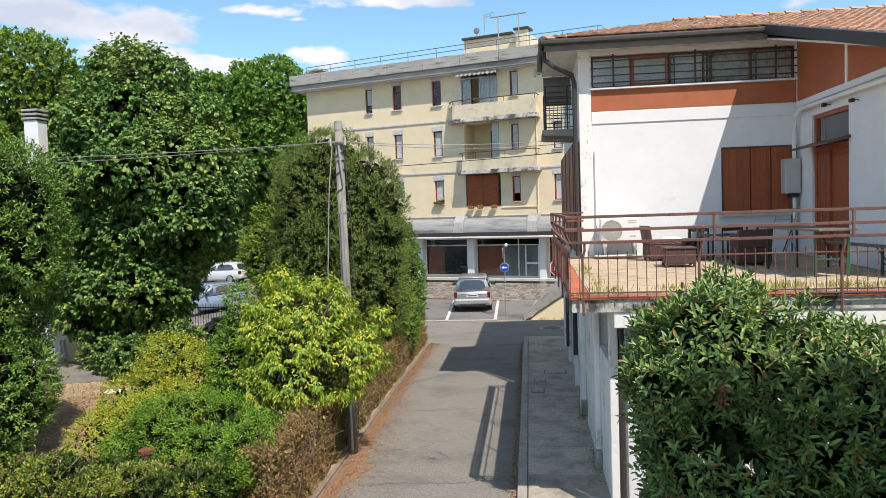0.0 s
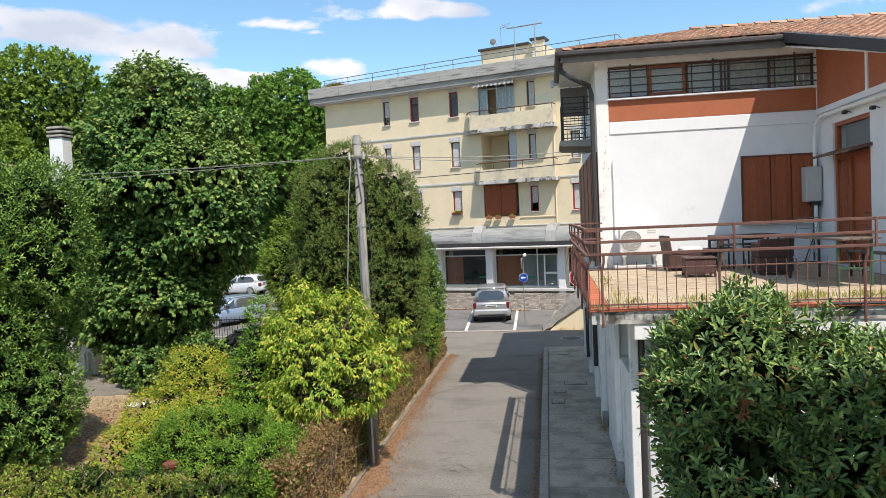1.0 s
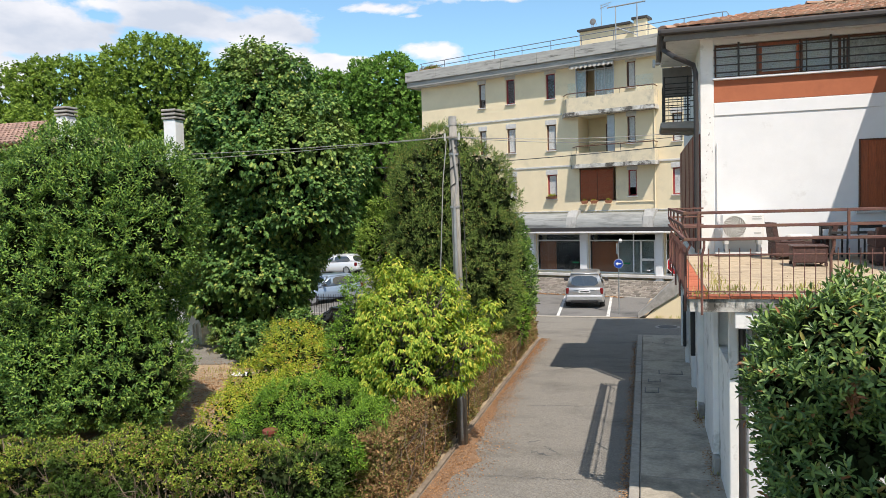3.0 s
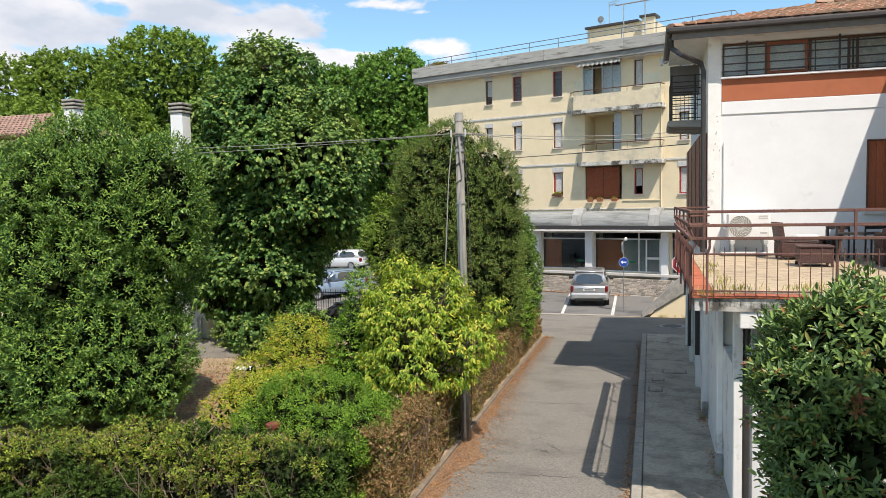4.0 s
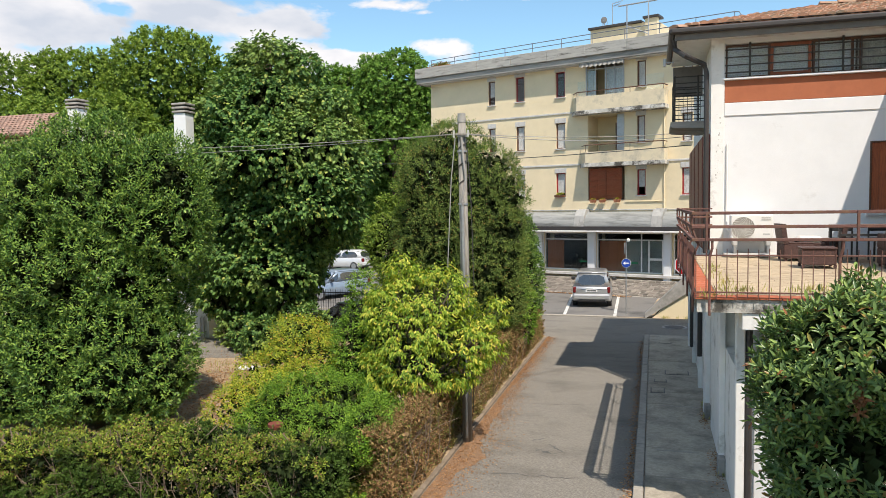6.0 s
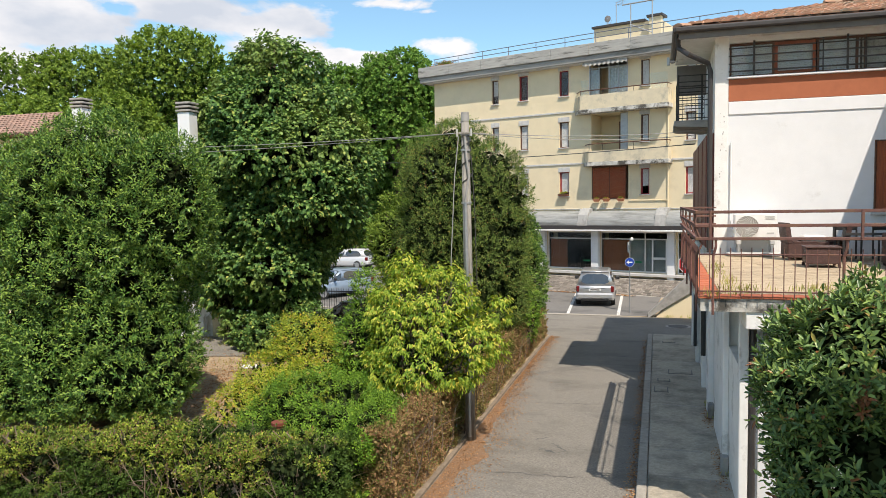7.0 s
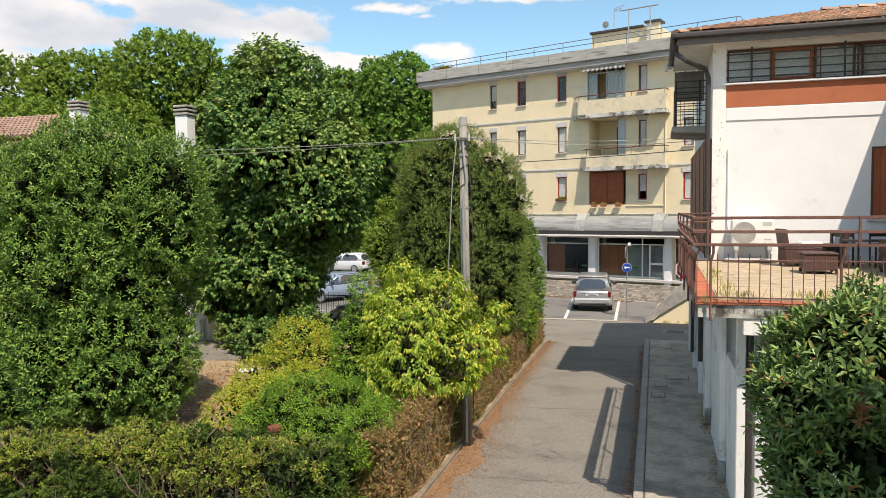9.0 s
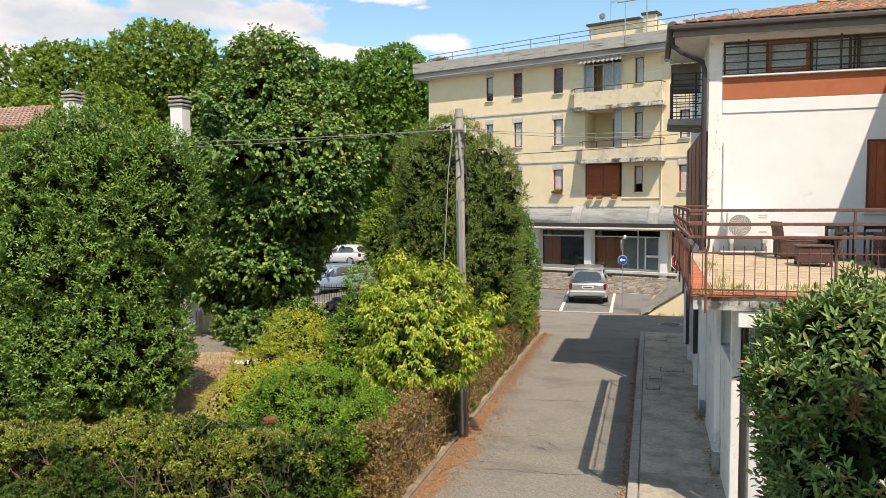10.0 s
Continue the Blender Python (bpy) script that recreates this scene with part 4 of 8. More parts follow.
# roof tiles: arched clay pieces
TW, TL = 0.175, 0.33


def tile_mesh(name, w, length, h):
    m = Mesh()
    rings = []
    for y, k, lift in ((0.0, 1.0, 0.03), (length * 1.12, 0.84, 0.0)):
        ring = [(w * 0.52 * k * math.cos(math.pi * (1 - i / 6)), y, lift + h * math.sin(math.pi * i / 6)) for i in range(7)]
        rings.append(ring)
    m.loft(rings, close=False)
    m.add([rings[0][0], *rings[0][1:6], rings[0][6]], [tuple(range(7))])
    me = m.mesh(name, True)
    me.materials.append(M["tile"])
    return me


TILE = tile_mesh("roof_tile", TW, TL, 0.060)
tile_spots = []
ang = math.degrees(math.atan(SL))
rng = np.random.default_rng(8)
y = 11.05
while y < RIDGE_Y - 0.1:
    x = 0.5 if y >= EY - 0.15 else 5.32
    x = max(x, ex + (y - EY) + 0.08) if y > EY else (5.32 if y < EY - 0.15 else x)
    x = round((x - 0.5) / TW) * TW + 0.5
    while x < 12.0:
        tile_spots.append((x, y))
        x += TW
    y += TL
near_tiles = sorted(tile_spots, key=lambda p: abs(p[0] - 6.2) * 0.7 + abs(p[1] - 14.5))
chosen = set(near_tiles[:290])
rest = Mesh()
base_v, base_f = [tuple(v.co) for v in TILE.vertices], [tuple(p.vertices) for p in TILE.polygons]
for p in tile_spots:
    mm = pose(p[0] + float(rng.normal(0, 0.006)), p[1] + float(rng.normal(0, 0.012)) - 0.06, rz_(p[1] - 0.06) + 0.012, (ang if p[1] > EY else math.degrees(math.atan(SW))) + float(rng.normal(0, 0.8)), 0, float(rng.normal(0, 1.2)))
    if p in chosen:
        piece("roof_tile", TILE, roof, mm)
    else:
        rest.m = mm
        rest.add(base_v, base_f)
ob = part("tile_field", rest, M["tile"], roof)
ob["kind"] = "stuff"
HIP = tile_mesh("ridge_tile", 0.27, 0.40, 0.075)
k = 0.0
while k < s:
    piece("ridge_tile", HIP, roof, pose(ex + k, EY + k, rz_(EY + k) - 0.025, math.degrees(math.atan(SL / 1.414)), 0, -45))
    k += 0.29
x = ex + s
while x < 13:
    piece("ridge_tile", HIP, roof, pose(x, RIDGE_Y, rz_(RIDGE_Y) + 0.04, 0, 0, -90))
    x += 0.40
# upper downpipe from the gutter back to the corner, then down
m = Mesh()
m.tube([(ex + 0.02, EY + 0.25, 8.22), (ex + 0.03, EY + 0.28, 8.02), (0.62, 16.5, 7.82), (1.05, 16.93, 7.68), (1.10, 16.96, 7.5), (1.10, 16.96, 3.55)], 0.055, 10)
part("downpipe", m, M["brown_metal"], roof, "dark brown metal downpipe")

# street side: brown door columns below a small balcony
for y, w in ((17.62, 0.12), (19.2, 0.10), (21.0, 0.12), (22.9, 0.12), (24.2, 0.2)):
    m = Mesh(); m.box(HX - 0.10, y, TZ - 0.3, HX - 0.001, y + w, 6.25, 0.01)
    part("pilaster", m, M["white_worn"], house)
for y, w in ((17.30, 0.22), (17.85, 1.25), (19.4, 1.5), (21.2, 1.6), (23.1, 1.0)):
    m = Mesh(); m.box(HX - 0.15, y, TZ + 0.1, HX - 0.001, y + w, 6.2, 0.01)
    part("shutter_panel", m, M["red_brown"], house, "red-brown painted shutter panel")
balc = thing("balcony", (0, 0, 0), 0)
balc.parent = house
m = Mesh(); m.prism([(0.38, 6.60), (0.38, 6.49), (0.44, 6.46), (HX - 0.001, 6.42), (HX - 0.001, 6.60)], 18.2, 20.05, "y")
part("balcony_slab", m, M["grey_concrete"], balc)
for z in (6.66, 6.95, 7.08, 7.21, 7.36, 7.51, 7.66):
    m = Mesh()
    m.tube([(1.15, 18.27, z), (0.47, 18.27, z), (0.47, 19.97, z), (1.15, 19.97, z)], 0.013, 6)
    part("rail", m, M["black_iron"], balc)
for k in range(8):
    x = 0.47 + k * 0.097
    m = Mesh(); m.tube([(x, 18.27, 6.60), (x, 18.27, 7.21)], 0.006, 5)
    part("baluster", m, M["black_iron"], balc)
for k in range(8):
    y = 18.4 + k * 0.21
    m = Mesh(); m.tube([(0.47, y, 6.60), (0.47, y, 7.21)], 0.006, 5)
    part("baluster", m, M["black_iron"], balc)
for p in ((0.47, 18.27), (1.0, 18.27), (0.47, 19.97)):
    m = Mesh(); m.box(p[0] - 0.02, p[1] - 0.02, 6.61, p[0] + 0.02, p[1] + 0.02, 7.68, 0.004)
    part("post", m, M["black_iron"], balc)

m = Mesh(); m.box(0.47, 19.985, 7.46, HX - 0.02, 20.01, 8.19, 0.006)
m.box(0.45, 19.98, 7.42, HX - 0.02, 20.015, 7.459, 0.004)
part("side_screen", m, M["dark_panel"], balc, "dark grey screen closing the balcony's end under the eaves")

# terrace: slab, stained edge beam, garage walls below
terrace = thing("terrace", (0, 0, 0), 0, "raised terrace with buff floor tiles and red tile border", "terrace", "", "structure")
TX, TY = 0.56, 10.2
floor_z = lambda y: TZ - 0.08 * (HY - y) / (HY - TY)
m = Mesh()
m.loft([[(TX, y, floor_z(y) - 0.21), (WX, y, floor_z(y) - 0.21), (WX, y, floor_z(y) - 0.035), (TX, y, floor_z(y) - 0.035)] for y in (TY, HY)])
m.box(TX, HY + 0.002, 3.29, HX, 17.6, 3.465)
part("slab", m, M["white_stained"], terrace, "white painted slab edge with black mould stains")
m = Mesh(); m.box(1.13, TY + 0.02, 2.98, WX, TY + 0.45, 3.21, 0.01)
part("edge_beam", m, M["white_worn"], terrace)
m = Mesh(); m.box(1.10, 10.66, 0.0, 1.22, 10.80, 3.21, 0.012)
part("pillar", m, M["white_worn"], terrace)
m = Mesh(); m.box(1.36, 10.80, 0.0, 6.2, 11.0, 3.21, 0.01)
part("garage_front", m, M["white"], terrace)
side = Mesh()
side.m = Matrix(((0, 1, 0, 0), (1, 0, 0, 0), (0, 0, 1, 0), (0, 0, 0, 1)))
holed(side, 11.0, 25.6, 0.0, 3.21, [(11.15, 12.9, 2.25, 3.1)], 1.16, 1.4)
part("garage_side", side, M["white_worn"], terrace)
m = Mesh(); m.box(1.42, 10.7, 2.0, 1.46, 13.0, 3.2)
part("vent_back", m, M["grey_concrete"], terrace)
for y, d, h, x in ((12.75, 0.25, 3.2, 1.06), (13.0, 2.4, 3.2, 1.12), (16.05, 0.6, 3.2, 1.05), (18.6, 0.25, 3.2, 1.06), (21.5, 0.25, 3.2, 1.06), (24.0, 0.3, 3.2, 1.06)):
    m = Mesh(); m.box(x, y, 0.0, 1.159, y + d, h, 0.012)
    part("pier", m, M["white_worn"], terrace)
for y in (12.6, 15.9):
    m = Mesh(); m.box(1.04, y, 0.05, 1.17, y + 0.3, 0.42, 0.03)
    part("broken_plinth", m, M["concrete"], terrace, "crumbling grey plinth at the wall's foot")
m = Mesh(); m.tube([(1.28, 10.72, 3.0), (1.28, 10.72, 0.05)], 0.05, 10)
part("downpipe", m, M["brown_metal"], terrace, "dark brown downpipe beside the pillar")
m = Mesh(); m.tube([(1.03, 17.6, 3.25), (1.03, 17.6, 1.1)], 0.055, 10)
part("downpipe", m, M["black_iron"], terrace)
m = Mesh(); m.tube([(1.03, 21.3, 3.25), (1.03, 21.3, 0.6)], 0.045, 8)
part("downpipe", m, M["black_iron"], terrace)
# border of red tiles
E2 = Mesh(); E2.box(0, 0, 0, 0.262, 0.30, 0.035, 0.006)
EDGE = E2.mesh("border_tile"); EDGE.materials.append(M["red_tile"])
x = TX - 0.03
while x < WX - 0.3:
    piece("border_tile", EDGE, terrace, pose(x, TY - 0.03, floor_z(TY) - 0.032 + float(rng.normal(0, 0.002)), 0, 0, float(rng.normal(0, 0.4))))
    x += 0.27
y = TY + 0.28
while y < 17.3:
    piece("border_tile", EDGE, terrace, pose(TX + 0.27, y, floor_z(y) - 0.032 + float(rng.normal(0, 0.002)), 0, 0, 90 + float(rng.normal(0, 0.4))))
    y += 0.27
# floor tiles
m = Mesh()
m.loft([[(TX + 0.28, y, floor_z(y) - 0.034), (WX - 0.002, y, floor_z(y) - 0.034), (WX - 0.002, y, floor_z(y) - 0.022), (TX + 0.28, y, floor_z(y) - 0.022)] for y in (TY + 0.28, HY - 0.002)])
part("grout_bed", m, M["grout"], terrace)
FT = Mesh(); FT.box(0, 0, 0, 0.238, 0.118, 0.012)
FLOOR = FT.mesh("floor_tile"); FLOOR.materials.append(M["buff_tile"])
fv, ff = [tuple(v.co) for v in FLOOR.vertices], [tuple(p.vertices) for p in FLOOR.polygons]
rest = Mesh()
count = 0
j = 0
y = TY + 0.29
while y < HY - 0.14:
    x = TX + 0.29 - (0.12 if j % 2 else 0.0)
    while x < WX - 0.26:
        xx = max(x, TX + 0.285)
        mm = pose(xx, y, floor_z(y) - 0.021 + float(rng.normal(0, 0.0012)), 0.67 + float(rng.normal(0, 0.25)), float(rng.normal(0, 0.25)), 0)
        if count < 295:
            piece("floor_tile", FLOOR, terrace, mm)
        else:
            rest.m = mm
            rest.add(fv, ff)
        count += 1
        x += 0.245
    y += 0.125
    j += 1
ob = part("tile_field", rest, M["buff_tile"], terrace)
ob["kind"] = "stuff"

# terrace railing
rail = thing("terrace_railing", (0, 0, 0), 0, "rusty red-brown iron terrace railing with thin balusters", "railing")
RX, RY = 0.48, 10.08      # line of the upper rails
def bar(name, pts, r, n=6):
    m = Mesh(); m.tube(pts, r, n)
    return part(name, m, M["rust"], rail)
def flat_bar(name, a, b, w, h):
    m = Mesh()
    a, b = Vector(a), Vector(b)
    m.box(min(a.x, b.x) - w, min(a.y, b.y) - w, min(a.z, b.z) - h, max(a.x, b.x) + w, max(a.y, b.y) + w, max(a.z, b.z) + h, 0.004)
    return part(name, m, M["rust"], rail)
for z, ins in ((4.54, 0.02), (4.36, 0.02), (4.19, 0.02)):
    flat_bar("rail", (RX + ins, RY, z), (WX - 0.1, RY, z), 0.018, 0.020)
    flat_bar("rail", (RX + ins, RY + 0.04, z), (RX + ins, 16.6, z), 0.022, 0.024)
    flat_bar("rail", (RX + ins + 0.06, 16.62, z), (1.2, 16.62, z), 0.014, 0.016)
LX, LY = 0.54, 10.14      # line of the balusters
for z in (3.49, 3.98):
    flat_bar("rail", (LX, LY, z), (WX - 0.1, LY, z), 0.010, 0.010)
    flat_bar("rail", (LX, LY + 0.03, z), (LX, 16.6, z), 0.010, 0.010)
x = LX
while x < WX - 0.1:
    bar("baluster", [(x, LY - 0.012, 3.41 + float(rng.normal(0, 0.006))), (x, LY - 0.012, 4.06 + float(rng.normal(0, 0.01)))], 0.0065, 5)
    x += 0.129
y = LY + 0.19
while y < 16.6:
    bar("baluster", [(LX - 0.012, y, 3.42), (LX - 0.012, y, 4.07)], 0.0065, 5)
    y += 0.129
for x in (0.71, 2.26, 4.08, 5.7):
    bar("post", [(x, LY - 0.03, 3.18), (x, LY - 0.03, 3.96), (x + 0.03, RY + 0.01, 4.08), (x + 0.03, RY + 0.01, 4.20)], 0.019, 6)
for x in (0.67, 2.45, 4.21, 5.8):
    flat_bar("post", (x, RY - 0.016, 4.17), (x, RY - 0.016, 4.56), 0.016, 0.0)
for y in (10.3, 12.0, 13.6, 15.2, 16.6):
    bar("post", [(LX - 0.03, y, 3.20), (LX - 0.03, y, 3.96), (RX + 0.10, y, 4.11), (RX + 0.01, y, 4.34), (RX + 0.01, y, 4.55)], 0.018, 6)


# ---- the apartment building ----
AX, AY, AR = -6.34, 41.5, -18.0
apt = thing("apartment_building", (AX, AY, 0), AR, "four-storey cream apartment block with concrete roof edge and shops", "apartment building")
rows_w = [  # (x0, x1, z0, z1, blind drop 0..1, frame)
    (-3.32, -2.86, 10.58, 11.99, 0.7, "wood_dark"), (-1.48, -0.90, 10.62, 12.04, 0.0, "window_red"), (1.07, 1.64, 10.64, 12.05, 0.0, "window_red"), (5.75, 6.22, 10.78, 12.12, 1.0, "wood_dark"), (8.1, 8.62, 10.65, 12.05, 1.0, "wood_dark"),
    (-3.32, -2.86, 7.80, 9.22, 0.7, "wood_dark"), (-1.46, -0.91, 7.79, 9.20, 1.0, "wood_dark"), (1.07, 1.64, 7.78, 9.21, 1.0, "wood_dark"), (5.75, 6.19, 7.87, 9.27, 1.0, "wood_dark"), (8.1, 8.62, 7.8, 9.22, 1.0, "wood_dark"),
    (-3.32, -2.86, 5.06, 6.42, 1.0, "wood_dark"), (-1.46, -0.91, 5.06, 6.42, 1.0, "wood_dark"), (1.06, 1.65, 5.06, 6.41, 0.85, "window_red"), (5.75, 6.22, 5.08, 6.45, 0.72, "window_red"), (8.1, 8.62, 5.07, 6.45, 1.0, "window_red"),
]
log3, log2, log1 = (2.88, 5.06, 10.3, 12.34), (2.98, 5.06, 7.3, 9.50), (3.0, 5.08, 4.86, 6.72)
shops = [(-2.9, -0.2, 0.98, 3.08), (0.30, 3.05, 0.98, 3.08), (3.48, 7.24, 0.92, 3.08), (7.7, 11.0, 0.9, 3.08)]
m = holed(Mesh(), -7.5, 14.0, 0.3, 12.8, [w[:4] for w in rows_w] + [log3, log2, log1] + shops, 0.0, 0.3)
part("front_wall", m, M["cream"], apt)
m = Mesh(); m.box(-7.5, 0.3, 0.0, -7.2, 12, 12.6); m.box(13.7, 0.3, 0.0, 14.0, 12, 12.6); m.box(-7.2, 11.7, 0.0, 13.7, 12, 12.6)
part("outer_wall", m, M["cream"], apt)
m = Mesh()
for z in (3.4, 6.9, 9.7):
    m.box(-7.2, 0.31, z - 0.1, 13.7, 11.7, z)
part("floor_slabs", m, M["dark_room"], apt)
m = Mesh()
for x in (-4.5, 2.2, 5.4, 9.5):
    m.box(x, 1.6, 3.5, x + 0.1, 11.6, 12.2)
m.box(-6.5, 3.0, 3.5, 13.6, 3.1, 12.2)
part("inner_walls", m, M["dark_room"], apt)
# roof slab and its deep concrete edge
m = Mesh()
m.box(-8.2, -0.58, 12.27, 14.5, 12.5, 12.58, 0.02)
m.box(-8.17, -0.60, 12.581, 14.5, 12.5, 13.17)
part("roof_edge", m, M["grey_concrete"], apt, "weathered grey concrete roof edge")
for k in range(10):
    x = -8.25 + k * 2.275
    m = Mesh(); m.box(x + 0.008, -0.68, 12.60, x + 2.267, -0.603, 13.20, 0.012)
    part("edge_panel", m, M["cast_concrete"], apt, "board-marked concrete panel")
m = Mesh(); m.box(-8.25, -0.602, 12.60, -8.172, 12.5, 13.20, 0.012)
part("edge_panel", m, M["cast_concrete"], apt)
m = Mesh(); m.box(-7.9, -0.5, 12.23, 14.4, -0.003, 12.269)
part("soffit", m, M["lintel"], apt)
rr = thing("roof_railing", (0, 0, 0), 0)
rr.parent = apt
line = [(-7.6, 0.1), (-2.4, -0.2), (2.8, -0.4), (9.2, -0.45), (10.7, -0.45)]
for dz in (0.57, 0.31):
    m = Mesh(); m.tube([(x, y, 13.20 + dz) for x, y in line] + [(10.9, -0.45, 13.17 + dz), (11.0, -0.45, 13.0 + dz)], 0.022, 6)
    part("rail", m, M["blue_grey"], rr)
for k in range(11):
    x = -7.5 + k * 1.82
    y = float(np.interp(x, [p[0] for p in line], [p[1] for p in line]))
    m = Mesh(); m.tube([(x, y, 13.16), (x, y, 13.78)], 0.02, 6)
    part("post", m, M["blue_grey"], rr)
# string courses
for z, spans in ((9.68, [(-7.5, 2.04)]), (6.80, [(-7.5, 2.52), (7.24, 14)]), (4.30, [(-7.5, 14)])):
    for a, b in spans:
        m = Mesh(); m.box(a, -0.045, z, b, -0.001, z + (0.10 if z > 5 else 0.05), 0.008)
        part("string_course", m, M["lintel"], apt)
m = Mesh(); m.box(5.12, -0.05, 4.74, 7.18, -0.001, 4.79, 0.006)
part("string_course", m, M["cream"], apt)


def window(x0, x1, z0, z1, drop, fr):
    t = thing("window", (x0, 0, z0), 0)
    t.parent = apt
    w, h = x1 - x0, z1 - z0
    m = Mesh()
    for a in (0.0, w - 0.075):
        m.box(a + 0.001, 0.09, 0.001, a + 0.074, 0.18, h - 0.001, 0.006)
    for c in (0.0, h - 0.06):
        m.box(0.06, 0.122, c + 0.001, w - 0.06, 0.178, c + 0.059, 0.006)
    part("window_frame", m, M[fr], t)
    m = Mesh(); m.box(0.055, 0.147, 0.055, w - 0.055, 0.153, h - 0.055)
    part("pane", m, M["glass"], t)
    m = Mesh(); m.box(-0.05, -0.09, -0.06, w + 0.05, 0.1, -0.001, 0.008)
    part("sill", m, M["lintel"], t)
    m = Mesh(); m.box(-0.06, -0.03, h + 0.001, w + 0.06, -0.001, h + 0.27, 0.006)
    part("lintel", m, M["lintel"], t)
    if drop:
        m = Mesh()
        z = h - 0.02
        lowest = h * (1 - drop) + 0.02
        while z - 0.05 > lowest:
            m.box(0.08, 0.125, z - 0.048, w - 0.08, 0.140, z - 0.002, 0.004)
            z -= 0.05
        part("roller_blind", m, M["shutter_white"], t, "pale roller blind")
    return t


for w in rows_w:
    window(*w)
# flower boxes and pots
def clump(name, parent, rng, at, size, n, leaf, material, aspect=0.5):
    d = unit(rng.normal(size=(n, 3)))
    d[:, 2] = np.abs(d[:, 2])
    p = np.array(at) + d * np.array(size) * rng.uniform(0.2, 1, (n, 1))
    a = d + rng.normal(size=(n, 3)) * 0.5
    f = rng.normal(size=(n, 3)) * 0.5 + np.array([0, 0, 0.8])
    ln = leaf * rng.uniform(0.6, 1.3, n)
    return blades(name, p, a, f, ln, ln * aspect, material, parent)


rng = np.random.default_rng(21)
def on_apt(x, y, z):
    return tuple(pose(AX, AY, 0, 0, 0, AR) @ Vector((x, y, z)))


t = thing("flower_box", on_apt(1.35, -0.14, 5.07), AR, "grey planter with small green and yellow plants on a sill", "flower box")
m = Mesh(); m.box(-0.30, -0.09, 0.0, 0.30, 0.09, 0.12, 0.01); part("trough", m, M["wood_dark"], t)
clump("plants", t, rng, (0, 0, 0.12), (0.30, 0.10, 0.16), 160, 0.07, L_GOLD)["kind"] = "stuff"
for x in (3.35, 3.9, 4.72):
    t = thing("flower_pot", on_apt(x, -0.18, 4.72), AR, "terracotta trough hanging below the wooden blind", "flower pot", "pots under the blind")
    m = Mesh(); m.loft([[(sx * w, sy * d, z) for sx, sy in ((-1, -1), (1, -1), (1, 1), (-1, 1))] for z, w, d in ((0, 0.13, 0.06), (0.15, 0.19, 0.09), (0.17, 0.19, 0.09))])
    part("pot", m, M["pot"], t)
    clump("plants", t, rng, (0, 0, 0.15), (0.15, 0.08, 0.10), 60, 0.06, L_GOLD)["kind"] = "stuff"
# first-floor wooden blind in its recess
bl = thing("wooden_blind", (0, 0, 0), 0)
bl.parent = apt
for a, b in ((3.02, 4.0), (4.03, 4.90)):
    z = 6.58
    m = Mesh()
    while z > 4.95:
        m.box(a, 0.05, z - 0.045, b, 0.07, z - 0.004, 0.004)
        z -= 0.046
    part("slats", m, M["wood"], bl, "reddish wooden slat blind")
m = Mesh()
for x in (3.01, 3.995, 4.91):
    m.box(x, 0.03, 4.88, x + 0.04, 0.05, 6.7, 0.004)
m.box(3.01, 0.02, 6.60, 4.95, 0.09, 6.71, 0.006); m.box(3.01, 0.02, 4.87, 4.95, 0.09, 4.93, 0.006)
part("blind_frame", m, M["wood_dark"], bl)
# loggias
for z0, z1 in ((7.3, 9.50), (10.3, 12.34), (4.86, 6.72)):
    m = Mesh()
    m.box(2.96, 1.5, z0, 5.08, 1.58, z1); m.box(2.88, 0.3, z0, 2.96, 1.5, z1); m.box(5.08, 0.3, z0, 5.16, 1.5, z1)
    m.box(2.88, 0.3, z1, 5.16, 1.58, z1 + 0.05); m.box(2.88, 0.3, z0 - 0.05, 5.16, 1.58, z0)
    part("loggia", m, M["cream"], apt)
m = Mesh()
m.box(4.05, 1.36, 7.3, 4.62, 1.49, 9.15, 0.01)
part("loggia_door", m, M["wood_dark"], apt)
m = Mesh(); m.box(4.15, 1.33, 7.5, 4.53, 1.358, 9.05, 0.01); part("roller_blind", m, M["shutter_white"], apt)
m = Mesh(); m.box(4.62, 0.06, 7.4, 5.03, 0.12, 9.46, 0.01); part("glazed_screen", m, M["grey_metal"], apt, "grey glazed screen beside the loggia")
# third-floor glazed veranda with a ruffled awning
ver = thing("veranda", (0, 0, 0), 0)
ver.parent = apt
m = Mesh()
for x in (2.88, 3.42, 3.98, 4.50, 5.0):
    m.box(x, -0.04, 10.3, x + 0.06, 0.03, 12.32, 0.005)
for z in (10.3, 11.92, 12.26):
    m.box(2.94, -0.035, z, 5.0, 0.025, z + 0.06, 0.005)
part("veranda_frame", m, M["grey_metal"], ver)
for a, b in ((2.94, 3.42), (4.04, 4.50), (4.56, 5.0)):
    m = Mesh(); m.box(a, -0.006, 10.36, b, 0.0, 11.92); part("pane", m, M["glass"], ver)
for a, b in ((2.94, 3.42), (4.04, 5.0)):
    m = Mesh()
    for k in range(10):
        m.box(a + k * (b - a) / 10, 0.10 + 0.02 * (k % 2), 10.35, a + (k + 1) * (b - a) / 10, 0.115 + 0.02 * (k % 2), 11.9)
    part("curtain", m, M["curtain"], ver)
m = Mesh()
n = 44
